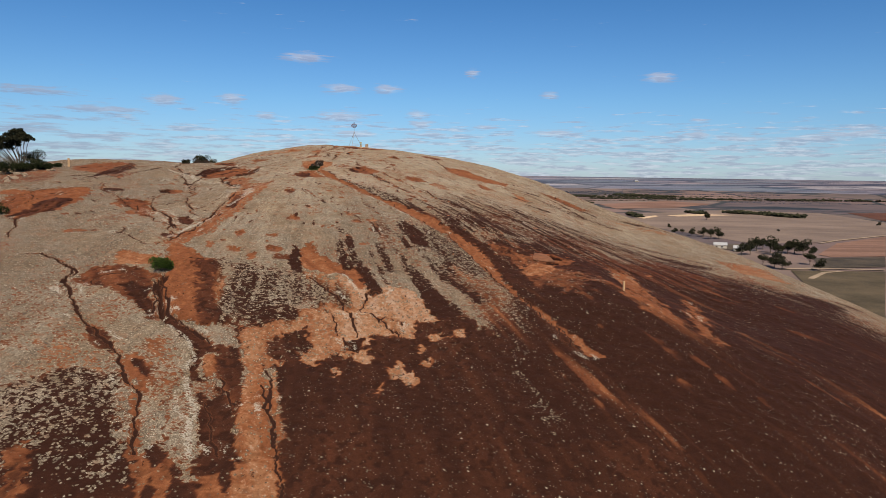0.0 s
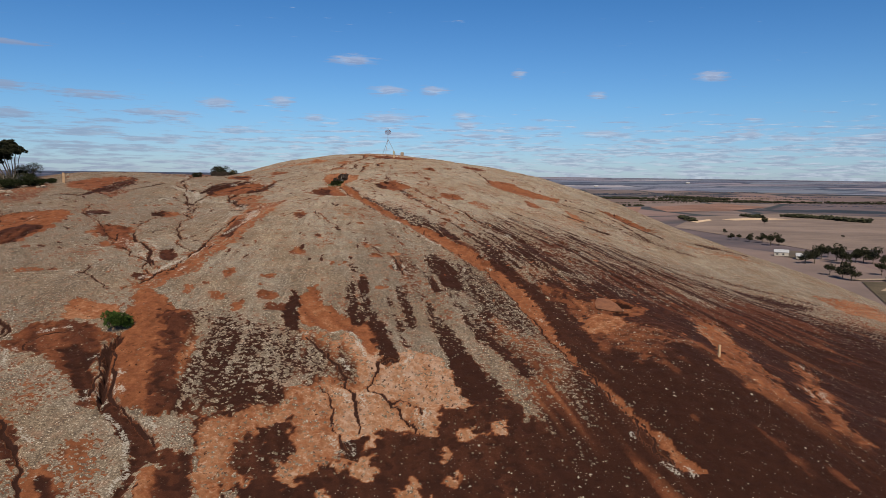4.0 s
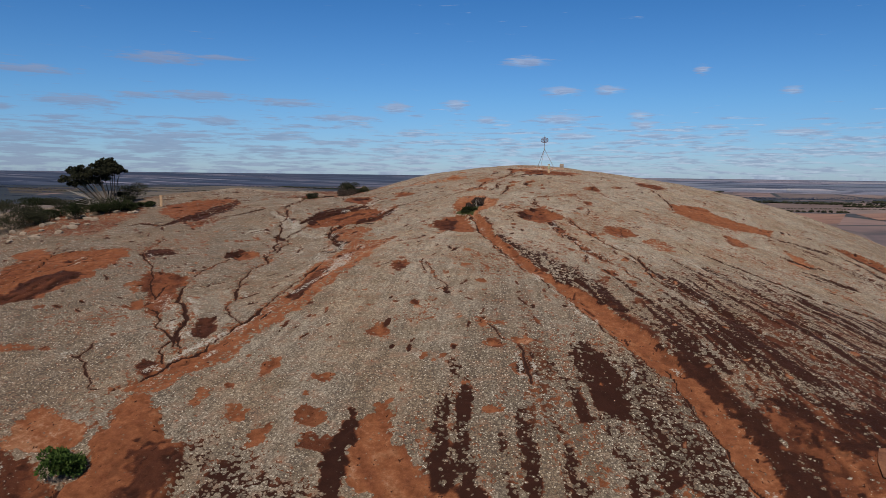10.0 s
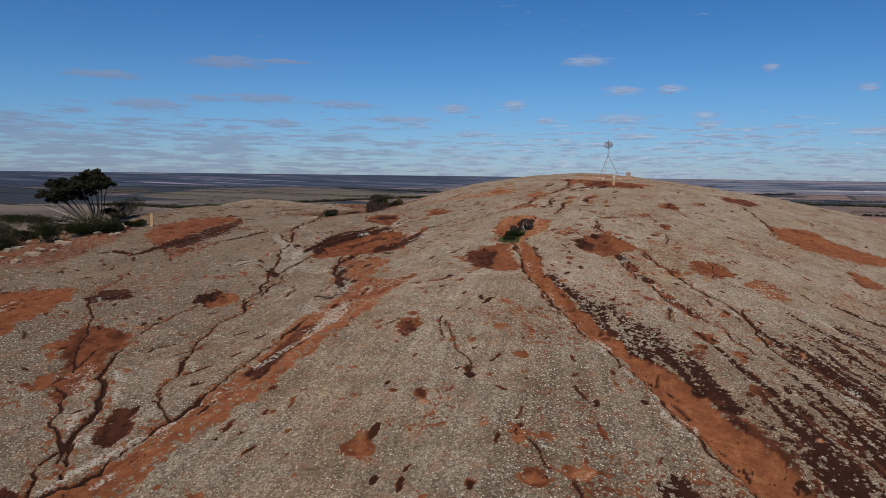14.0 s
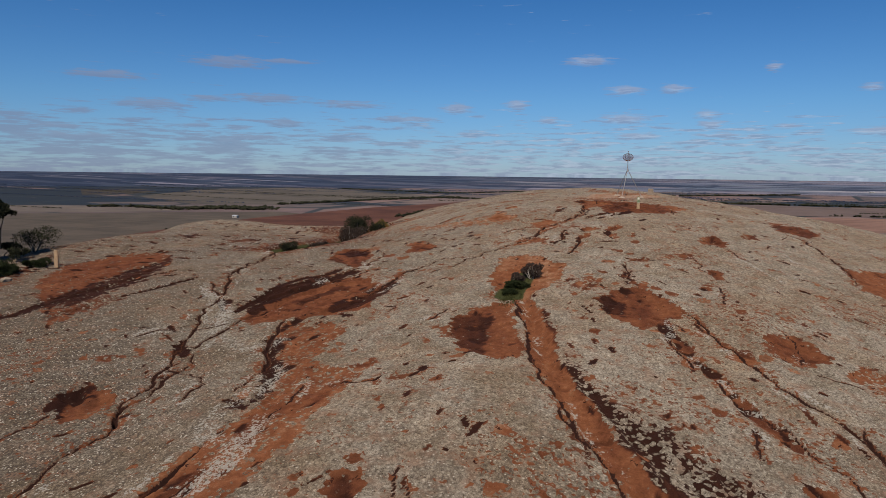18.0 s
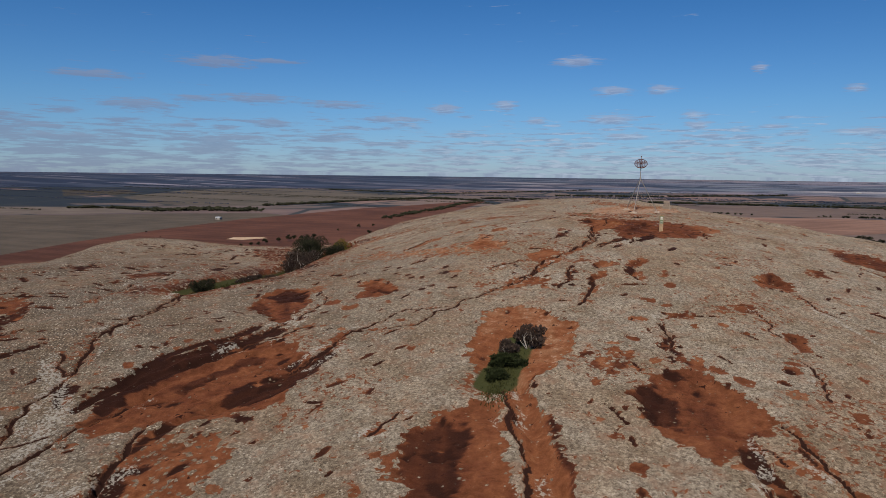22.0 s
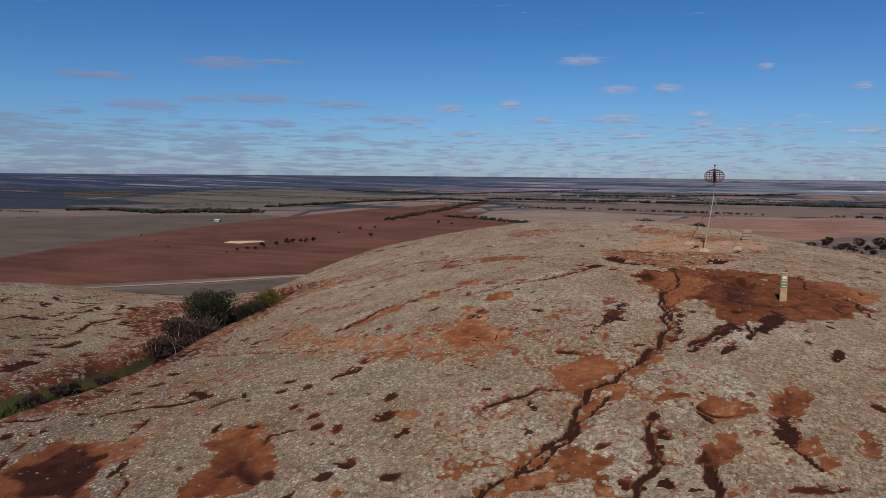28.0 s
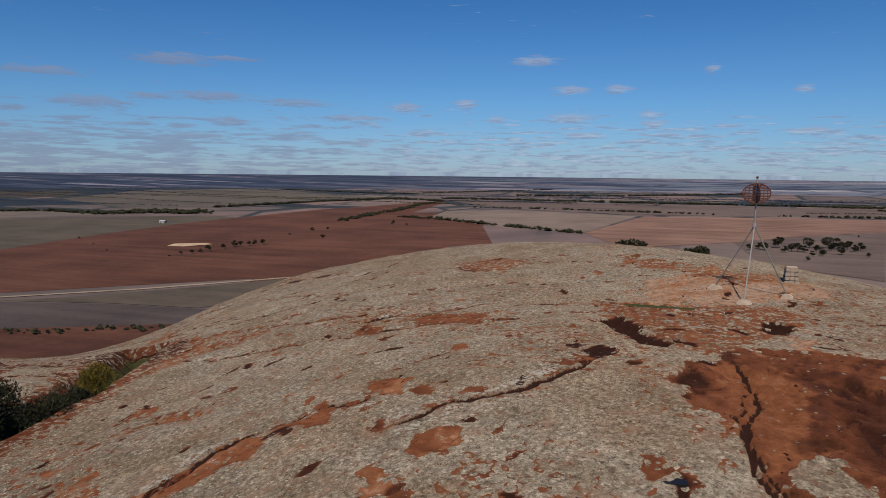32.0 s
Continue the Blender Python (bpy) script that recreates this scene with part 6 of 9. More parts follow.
crack([(-51.4, 104.2), (-49.3, 99.7), (-47.4, 96.7), (-43.9, 93.6), (-42.4, 91.7), (-39.0, 88.3)], 0.35, 0.35)
area([(-47.7, 96.6), (-48.8, 98.8), (-47.0, 100.5), (-45.4, 98.5), (-46.6, 96.5)], 0.2, 0.5, 0.95, 0.15, 0.08)
area([(-44.1, 92.5), (-43.4, 93.5), (-40.2, 94.0), (-39.2, 92.7), (-39.0, 91.0), (-37.5, 89.1), (-37.4, 88.0), (-36.6, 86.7), (-36.7, 85.2), (-37.8, 85.6), (-39.5, 88.0), (-41.6, 89.7)], 0.42, 0.15, 1.0, 0.2, 0.15)
area([(-43.7, 90.0), (-43.3, 91.4), (-41.4, 89.1), (-40.9, 87.9)], 0.45, 0.2, 0.8, 0.2, 0.05)
area([(-40.4, 86.1), (-40.1, 87.6), (-38.4, 86.6), (-38.6, 85.7)], 0.42, 0.2, 0.9, 0.2, 0.05)
crack([(-39.2, 92.7), (-38.5, 90.8), (-36.9, 88.1), (-36.0, 87.9), (-33.4, 84.7), (-32.2, 82.5), (-30.6, 80.8)], 0.5, 0.5)
crack([(-38.4, 86.7), (-35.1, 83.7), (-33.1, 82.7), (-31.9, 81.5)], 0.3, 0.35)
crack([(-40.4, 91.7), (-39.9, 90.0), (-39.5, 88.4)], 0.2, 0.2)
area([(-31.9, 83.6), (-32.9, 85.2), (-33.0, 86.3), (-32.0, 86.4), (-30.8, 85.0), (-30.3, 83.6), (-31.0, 83.1)], 0.16, 0.4, 1.0, 0.1, 0.12)
area([(-32.4, 78.6), (-32.4, 79.4), (-31.6, 79.5), (-30.6, 78.6), (-30.3, 77.7), (-31.1, 77.6)], 0.22, 0.4, 0.95, 0.15, 0.1)
area([(-41.8, 101.9), (-41.5, 103.2), (-40.3, 102.5), (-39.4, 99.7)], 0.05, 0.8, 1.0, 0.1, 0.12)
area([(-40.2, 102.8), (-39.1, 103.5), (-37.9, 102.2), (-38.3, 100.4)], 0.5, 0.1, 0.7, 0.15)
crack([(-39.3, 109.3), (-37.7, 105.1), (-37.5, 102.6), (-35.9, 99.5), (-35.9, 96.6), (-34.4, 93.2), (-33.4, 91.1), (-32.7, 89.2), (-31.2, 87.1), (-29.3, 86.0)], 0.4, 0.4)
area([(-29.1, 75.4), (-28.4, 78.5), (-27.1, 80.7), (-27.0, 85.4), (-26.1, 89.4), (-26.0, 95.0), (-25.5, 100.8), (-27.0, 108.8), (-30.0, 109.8), (-30.2, 103.5), (-30.1, 98.7), (-29.8, 96.1), (-29.3, 91.5), (-29.5, 87.0), (-29.5, 84.2), (-29.6, 80.9), (-30.5, 79.5), (-30.6, 77.5), (-31.5, 75.6)], 0.56, 0.05, 0.74, 0.3, 0.05)
area([(-30.1, 79.1), (-29.4, 80.7), (-29.2, 83.8), (-28.4, 83.3), (-28.4, 80.8), (-29.2, 79.0)], 0.45, 0.2, 1.0, 0.12, 0.05)
area([(-28.8, 91.1), (-29.0, 95.2), (-29.2, 99.2), (-28.1, 98.2), (-27.6, 94.1), (-27.4, 90.0)], 0.35, 0.35, 1.0, 0.15, 0.05)
pale([(-30.6, 79.7), (-30.4, 81.6), (-29.9, 83.4), (-29.2, 85.4), (-29.0, 87.7)], 0.4, 0.8)
pale([(-28.5, 91.9), (-28.2, 94.2), (-27.4, 97.9), (-27.5, 100.4)], 0.35, 0.7)
crack([(-31.5, 75.6), (-30.6, 77.5), (-30.5, 79.5), (-29.5, 80.8), (-29.5, 84.2), (-29.3, 86.1), (-29.3, 89.1), (-29.4, 91.6), (-29.6, 95.8), (-30.1, 100.4)], 0.5, 0.5)
crack([(-30.8, 79.3), (-32.4, 80.7), (-32.6, 82.0), (-32.3, 82.8)], 0.4, 0.4)
crack([(-39.6, 94.0), (-39.9, 96.8), (-40.4, 100.2)], 0.18, 0.15)
crack([(-37.3, 80.1), (-36.6, 78.2), (-37.3, 78.2)], 0.2, 0.2)
crack([(-36.6, 78.2), (-35.0, 77.1), (-33.2, 75.5), (-32.4, 75.5)], 0.2, 0.2)
area([(-43.3, 78.0), (-40.7, 78.5), (-40.1, 79.0), (-39.4, 78.4), (-41.0, 77.8), (-42.5, 77.4)], 0.5, 0.1, 0.75, 0.15)
area([(-23.9, 79.4), (-24.5, 81.3), (-24.3, 82.0), (-23.7, 81.9), (-23.6, 81.2), (-23.5, 80.1)], 0.45, 0.2, 0.95, 0.12, 0.06)
area([(-25.3, 77.7), (-25.4, 78.4), (-24.9, 78.8), (-24.5, 78.0)], 0.5, 0.15, 0.9, 0.12, 0.05)
area([(-26.1, 75.8), (-26.6, 77.3), (-26.5, 78.0), (-25.6, 76.6)], 0.5, 0.1, 0.8, 0.2, 0.05)
area([(-23.9, 75.8), (-23.8, 76.7), (-23.0, 76.9), (-22.5, 75.8), (-22.9, 75.1)], 0.55, 0.1, 0.95, 0.15, 0.06)
area([(-21.1, 73.4), (-21.3, 74.9), (-20.7, 75.8), (-20.1, 74.7), (-20.4, 73.6)], 0.5, 0.15, 0.85, 0.25, 0.06)
area([(-19.4, 77.1), (-19.1, 77.8), (-18.1, 78.0), (-17.8, 77.3), (-18.7, 76.8)], 0.45, 0.2, 0.95, 0.12, 0.06)
area([(-18.5, 74.7), (-18.6, 75.6), (-17.4, 76.2), (-16.9, 76.0), (-16.7, 75.2), (-17.2, 74.6)], 0.42, 0.25, 0.9, 0.2, 0.06)
area([(-20.1, 80.4), (-20.0, 81.0), (-19.5, 80.9), (-19.5, 80.4)], 0.45, 0.2, 0.9, 0.1, 0.04)
area([(-19.2, 86.8), (-18.8, 87.6), (-18.1, 86.9), (-18.1, 86.0), (-18.8, 86.4)], 0.5, 0.15, 0.95, 0.1, 0.06)
area([(-22.0, 97.1), (-22.1, 98.8), (-21.0, 97.6), (-21.2, 96.5)], 0.3, 0.4, 0.95, 0.1, 0.05)
area([(-9.4, 88.9), (-9.2, 89.4), (-8.4, 89.4), (-8.8, 88.4)], 0.6, 0.1, 0.9, 0.1, 0.04)
area([(-11.4, 87.7), (-11.0, 88.3), (-10.5, 88.0), (-10.9, 87.2)], 0.45, 0.25, 0.9, 0.1, 0.04)
area([(-12.8, 89.8), (-11.8, 90.9), (-10.9, 90.7), (-12.3, 89.6)], 0.5, 0.1, 0.6, 0.2)
area([(-8.9, 85.6), (-8.5, 86.7), (-7.8, 86.0), (-8.3, 85.1)], 0.1, 0.7, 1.0, 0.1, 0.08)
area([(-16.8, 94.5), (-16.6, 95.2), (-15.9, 94.4), (-16.0, 93.6)], 0.05, 0.9, 1.0, 0.08, 0.08)
crack([(-19.7, 99.2), (-18.3, 97.1), (-17.1, 95.9), (-16.4, 94.4)], 0.16, 0.15)
crack([(-12.0, 90.3), (-10.9, 89.1), (-10.2, 88.6)], 0.14, 0.12)
crack([(-9.3, 88.3), (-8.7, 87.0), (-8.1, 85.8), (-7.6, 84.2)], 0.2, 0.15)
tongue([(-13.2, 85.4), (-12.2, 83.5), (-11.2, 81.7), (-10.9, 80.1)], 0.15, 1.2, 0.9)
tongue([(-6.2, 91.3), (-5.2, 88.6), (-4.1, 86.6), (-2.7, 84.3)], 0.3, 2.4, 0.9)
tongue([(-6.9, 87.1), (-5.9, 85.8), (-4.8, 84.2), (-4.0, 82.5)], 0.15, 1.2, 0.8)
# the runnel, pans, joints and scars from the middle of the dome to its summit
area([(-4.7, 99.4), (-3.0, 97.4), (-1.2, 95.6), (0.8, 92.9), (2.4, 91.0), (2.9, 90.0), (1.5, 89.3), (0.8, 91.7), (-0.4, 93.4), (-1.8, 95.1), (-3.3, 96.4)], 0.2, 0.55, 0.92, 0.3)
area([(-8.7, 101.6), (-7.8, 102.9), (-7.4, 101.0), (-8.2, 100.9)], 0.12, 0.7, 1.0, 0.1)
speckled([(-13.6, 108.3), (-11.4, 108.1), (-8.1, 105.6), (-4.8, 102.1), (-5.4, 100.2), (-6.8, 100.3), (-8.4, 101.7), (-11.0, 104.0)], 0.5)
speckled([(-17.2, 113.6), (-15.4, 111.2), (-14.1, 109.6), (-12.6, 108.5), (-11.2, 107.1), (-12.9, 106.1), (-13.6, 107.2), (-14.6, 109.2), (-16.2, 111.5)], 0.5)
area([(-20.7, 121.6), (-19.5, 120.3), (-18.1, 116.5), (-17.2, 113.6), (-17.7, 114.4), (-18.9, 117.5)], 0.3, 0.4, 0.9, 0.15)
area([(-23.9, 128.0), (-19.7, 116.2), (-15.8, 108.4), (-13.7, 105.1), (-11.4, 102.2), (-9.7, 101.0), (-8.4, 99.5), (-6.4, 96.7), (-4.6, 94.3), (-3.1, 92.3), (-1.7, 90.8), (-0.7, 89.6), (0.0, 88.7), (1.5, 89.3), (0.8, 91.7), (-0.4, 93.4), (-1.8, 95.1), (-3.3, 96.4), (-5.0, 99.4), (-6.8, 100.2), (-8.3, 101.6), (-10.5, 103.6), (-13.2, 106.5), (-15.3, 109.8), (-18.5, 116.6), (-21.8, 123.3)], 0.56, 0.03, 1.0, 0.1, 0.3)
area([(-22.7, 123.4), (-21.1, 119.3), (-19.7, 115.8), (-18.5, 112.4), (-17.1, 110.0), (-15.8, 108.4), (-14.5, 106.1), (-14.1, 105.5), (-13.1, 106.2), (-13.7, 107.3), (-14.5, 108.8), (-15.8, 110.9), (-17.2, 113.6), (-18.4, 116.7), (-20.4, 121.2), (-22.6, 125.0)], 0.56, 0.03, 1.0, 0.1, 0.15)
crack([(-22.8, 123.4), (-21.1, 119.2), (-19.6, 115.6), (-18.4, 112.2), (-17.2, 109.9), (-15.7, 107.9), (-14.5, 106.1)], 0.28, 0.35)
crack([(-15.7, 107.7), (-13.7, 105.0), (-11.4, 102.1), (-8.3, 99.1), (-6.4, 96.6), (-4.6, 94.2), (-3.1, 92.2), (-1.7, 90.7), (-0.7, 89.6), (0.0, 88.7)], 0.25, 0.35)
area([(-17.0, 124.1), (-15.9, 127.0), (-13.3, 126.6), (-11.4, 123.2), (-13.5, 120.0), (-15.8, 120.9)], 0.42, 0.2, 1.0, 0.2, 0.1)
area([(-6.6, 121.6), (-4.8, 124.7), (-2.5, 121.9), (-4.6, 119.1)], 0.48, 0.15, 0.85, 0.3, 0.06)
area([(-1.8, 122.4), (0.0, 121.8), (1.3, 118.5), (-1.0, 117.4)], 0.5, 0.1, 0.6, 0.4)
area([(0.6, 144.0), (4.4, 147.4), (6.5, 144.2), (9.8, 143.0), (13.6, 143.7), (13.1, 140.4), (8.2, 138.4), (3.7, 137.4), (1.0, 138.9)], 0.55, 0.08, 1.0, 0.25, 0.12)
area([(6.6, 133.4), (8.6, 133.9), (10.0, 131.3), (7.5, 129.2)], 0.45, 0.2, 0.95, 0.25, 0.08)
area([(-4.9, 161.8), (-1.1, 162.0), (-2.6, 155.4), (-4.4, 156.4)], 0.4, 0.3, 0.95, 0.3)
crack([(-2.4, 113.8), (-1.8, 111.3), (-0.7, 107.1), (0.3, 105.6), (2.1, 103.4), (3.9, 102.2), (5.3, 100.8)], 0.4, 0.35)
tongue([(0.1, 102.1), (1.9, 100.6), (3.4, 98.6), (5.5, 96.4)], 0.2, 0.8, 0.9)
crack([(-11.8, 118.9), (-8.7, 114.1), (-5.4, 111.0), (-1.8, 105.7)], 0.2, 0.2)
pale([(0.3, 117.2), (2.3, 115.2), (5.1, 112.9)], 0.3, 0.7)
pale([(-8.3, 140.2), (-4.7, 134.9)], 0.3, 0.6)
tongue([(-3.7, 99.8), (-2.1, 97.5), (-0.4, 95.7), (1.3, 92.9), (2.6, 91.1), (3.2, 90.0)], 0.15, 0.9, 0.9)
tongue([(1.3, 96.6), (2.6, 93.5), (4.0, 91.2)], 0.15, 0.8, 0.9)
tongue([(-6.1, 91.5), (-5.0, 89.6), (-4.1, 88.2), (-3.3, 87.0)], 0.3, 2.0, 0.9)
area([(4.3, 100.7), (5.5, 101.0), (6.1, 100.3), (5.7, 97.7), (4.8, 98.3)], 0.2, 0.5, 0.9, 0.3)
area([(-55.9, 111.7), (-56.4, 114.5), (-56.1, 118.0), (-56.7, 121.7), (-56.7, 125.2), (-54.6, 123.3), (-53.0, 117.9), (-52.7, 113.0), (-51.4, 108.6)], 0.2, 0.55, 0.85, 0.4, 0.05)
area([(-62.1, 115.9), (-64.2, 120.3), (-62.3, 124.3), (-58.8, 126.6), (-56.4, 124.4), (-56.8, 120.6), (-56.4, 116.3), (-55.8, 111.6)], 0.44, 0.1, 0.9, 0.4, 0.06)
area([(-54.0, 110.3), (-52.2, 114.0), (-51.1, 115.2), (-50.5, 112.5), (-50.9, 108.2)], 0.39, 0.2, 0.6, 0.4)
area([(-41.9, 102.0), (-41.3, 103.2), (-39.4, 103.4), (-38.5, 102.8), (-38.6, 101.2), (-39.1, 100.0)], 0.44, 0.1, 1.0, 0.2, 0.12)
area([(-41.9, 102.0), (-41.5, 103.1), (-40.2, 102.8), (-40.6, 101.9), (-40.7, 101.1)], 0.05, 0.9, 1.0, 0.15, 0.05)
area([(-36.4, 112.9), (-36.3, 115.5), (-33.6, 116.5), (-31.6, 114.6), (-31.9, 112.4), (-30.8, 110.2), (-28.7, 109.0), (-27.2, 106.8), (-26.8, 104.4), (-27.8, 102.8), (-27.5, 101.1), (-27.4, 100.0), (-28.3, 99.8), (-29.2, 101.0), (-29.9, 103.8), (-32.1, 107.2), (-34.0, 110.0)], 0.52, 0.15, 0.72, 0.35, 0.1)
area([(-36.2, 112.7), (-35.0, 113.3), (-33.7, 110.6), (-32.3, 108.4), (-31.6, 106.3), (-32.1, 106.5), (-33.8, 109.5)], 0.1, 0.7, 0.9, 0.3, 0.1)
area([(-28.9, 104.2), (-27.8, 106.9), (-27.3, 106.8), (-26.8, 104.4), (-27.8, 102.8)], 0.44, 0.1, 1.0, 0.15)
area([(-28.3, 99.8), (-29.1, 101.3), (-29.6, 103.8), (-28.9, 104.2), (-28.2, 102.6), (-27.4, 100.0)], 0.39, 0.25, 0.9, 0.3)
crack([(-51.5, 135.8), (-48.7, 128.2), (-47.8, 124.0), (-47.1, 121.8), (-45.4, 119.6), (-44.5, 117.8), (-43.9, 115.3), (-42.9, 113.8), (-41.5, 111.5), (-41.0, 110.3), (-39.9, 108.1), (-39.2, 107.0), (-38.0, 104.7), (-38.2, 103.9), (-38.0, 102.5), (-37.0, 101.4), (-35.7, 99.7), (-35.8, 98.7)], 0.42, 0.4)
crack([(-45.3, 119.8), (-44.9, 118.2), (-46.1, 118.8), (-47.3, 120.0)], 0.25, 0.25)
crack([(-39.6, 117.7), (-39.9, 115.6), (-40.1, 113.7), (-40.0, 111.7), (-39.8, 110.2), (-40.9, 110.2)], 0.42, 0.4)
area([(-44.5, 117.8), (-43.2, 117.5), (-41.9, 115.4), (-43.0, 115.9)], 0.05, 0.9, 1.0, 0.12, 0.15)
area([(-41.5, 109.9), (-41.4, 110.7), (-39.6, 109.9), (-39.7, 108.9), (-40.6, 109.2)], 0.05, 0.9, 1.0, 0.15, 0.2)
crack([(-37.3, 116.3), (-36.2, 113.3), (-35.7, 112.0), (-34.4, 110.4), (-33.3, 108.0), (-32.9, 106.1), (-32.8, 105.3)], 0.4, 0.4)
area([(-33.0, 104.5), (-31.7, 104.5), (-30.2, 103.2), (-31.3, 103.3)], 0.1, 0.8, 0.9, 0.2, 0.1)
crack([(-39.4, 107.2), (-36.4, 106.8), (-35.3, 105.9), (-34.9, 103.7)], 0.2, 0.2)
pale([(-39.2, 111.6), (-37.0, 111.3), (-35.1, 110.0), (-35.8, 111.2)], 0.8, 0.5)
pale([(-33.1, 107.6), (-31.8, 104.9), (-32.2, 103.6), (-31.4, 101.6), (-29.8, 100.2)], 0.8, 0.55)
pale([(-44.0, 116.4), (-42.4, 113.8), (-40.9, 113.1)], 0.6, 0.6)
area([(-44.3, 106.1), (-43.6, 107.0), (-42.6, 107.8), (-42.6, 107.2), (-43.3, 105.8)], 0.39, 0.15, 0.7, 0.2)
area([(-32.9, 118.0), (-33.3, 117.0), (-34.7, 118.9)], 0.2, 0.4, 0.9, 0.2)
crack([(-27.5, 107.3), (-26.2, 107.1), (-25.5, 108.1)], 0.25, 0.2)
area([(-25.6, 107.5), (-25.5, 108.1), (-24.3, 105.9), (-25.0, 106.5)], 0.4, 0.2, 0.9, 0.15, 0.1)
area([(-28.4, 109.7), (-27.5, 110.3), (-27.1, 110.8), (-26.7, 110.2), (-27.7, 109.7)], 0.39, 0.2, 0.8, 0.2)
area([(-40.6, 115.1), (-40.2, 119.4), (-38.8, 123.0), (-36.2, 126.8), (-32.2, 119.7), (-34.5, 117.9), (-37.3, 116.2), (-38.8, 114.3)], 0.44, 0.12, 1.0, 0.2, 0.15)
area([(-41.4, 116.5), (-41.1, 120.0), (-39.7, 124.6), (-39.2, 125.1), (-39.5, 119.9), (-40.0, 115.8)], 0.14, 0.65, 1.0, 0.2, 0.05)
area([(-40.8, 118.2), (-40.2, 120.6), (-39.5, 122.8), (-39.2, 125.1), (-37.7, 126.3), (-35.8, 126.2), (-34.6, 125.0), (-34.0, 123.9), (-34.6, 123.2), (-34.9, 121.4), (-35.5, 119.7), (-35.5, 119.5), (-39.9, 117.5)], 0.44, 0.12, 1.0, 0.2, 0.1)
area([(-42.0, 119.1), (-41.7, 120.8), (-41.1, 122.2), (-40.1, 124.3), (-39.8, 125.6), (-39.7, 123.9), (-39.9, 122.5), (-40.1, 120.5), (-40.2, 119.1), (-40.7, 118.2)], 0.12, 0.65, 1.0, 0.2, 0.06)
area([(-36.0, 119.0), (-36.0, 120.5), (-35.7, 122.3), (-34.3, 123.6), (-33.8, 124.1), (-33.0, 123.1), (-33.0, 121.4), (-33.7, 120.1), (-34.0, 119.6)], 0.14, 0.6, 1.0, 0.25, 0.05)
area([(-38.8, 119.6), (-38.4, 121.7), (-37.6, 124.3), (-37.0, 124.0), (-37.7, 121.6), (-38.2, 119.6)], 0.25, 0.4, 1.0, 0.2)
crack([(-40.5, 125.3), (-39.4, 126.7), (-38.5, 128.8)], 0.28, 0.25)
crack([(-39.4, 123.9), (-38.9, 125.8), (-37.6, 126.9), (-36.6, 129.0)], 0.2, 0.2)
crack([(-34.5, 123.1), (-34.0, 124.3), (-33.7, 125.5), (-33.9, 127.0), (-33.8, 128.6), (-32.7, 128.9), (-31.5, 129.4), (-30.2, 129.9), (-29.9, 131.4), (-30.0, 132.1), (-29.0, 133.2), (-29.0, 134.6), (-28.0, 135.3), (-27.0, 137.3), (-26.1, 138.7), (-25.7, 140.6), (-24.9, 142.5)], 0.34, 0.3)
crack([(-33.5, 128.8), (-33.1, 130.0), (-32.6, 131.4), (-31.5, 132.5), (-29.0, 133.2)], 0.26, 0.25)
area([(-34.7, 128.7), (-33.8, 128.7), (-33.6, 127.5), (-33.9, 126.8)], 0.44, 0.15, 0.8, 0.2)
area([(-43.5, 131.2), (-44.4, 134.2), (-44.5, 136.3), (-42.4, 136.4), (-39.8, 134.0), (-39.2, 132.1), (-39.3, 130.4), (-38.6, 128.7), (-39.3, 129.0), (-41.2, 129.9)], 0.40, 0.18, 1.0, 0.2, 0.15)
area([(-44.1, 134.0), (-43.6, 136.3), (-41.1, 135.1), (-40.0, 133.2), (-41.5, 133.6), (-42.2, 133.2)], 0.14, 0.6, 1.0, 0.2)
area([(-43.4, 131.2), (-43.5, 132.9), (-41.3, 131.3), (-39.9, 129.5), (-41.2, 129.9)], 0.2, 0.5, 1.0, 0.2)
area([(-36.7, 134.1), (-37.2, 136.5), (-36.3, 137.6), (-34.7, 136.4), (-34.5, 135.1), (-35.6, 134.1)], 0.4, 0.25, 1.0, 0.15, 0.12)
crack([(-53.6, 127.3), (-54.4, 130.8), (-55.2, 134.3), (-56.1, 137.8), (-57.9, 141.6)], 0.25, 0.25)
crack([(-47.0, 122.7), (-47.9, 124.4), (-48.0, 126.4), (-48.6, 128.6), (-49.0, 130.9), (-51.3, 134.7)], 0.3, 0.3)
area([(-58.5, 134.8), (-57.6, 136.3), (-56.8, 138.7), (-55.5, 136.8), (-56.8, 134.7)], 0.36, 0.25, 0.8, 0.2)
crack([(-40.0, 135.1), (-38.7, 133.6), (-38.5, 132.1), (-38.2, 129.4)], 0.18, 0.2)
area([(-42.1, 126.1), (-41.7, 126.9), (-41.7, 127.7), (-41.2, 126.8), (-41.4, 125.9)], 0.44, 0.1, 0.7, 0.2)
area([(-65.4, 135.7), (-65.1, 137.7), (-63.2, 136.7), (-63.3, 134.6)], 0.3, 0.5, 0.9, 0.2)
area([(-45.2, 150.0), (-44.2, 151.9), (-39.7, 149.2), (-36.4, 148.0), (-34.1, 149.0), (-32.4, 149.2), (-29.9, 147.3), (-29.4, 144.5), (-32.3, 144.3), (-35.7, 144.6), (-40.6, 146.3)], 0.58, 0.08, 0.5, 0.6)
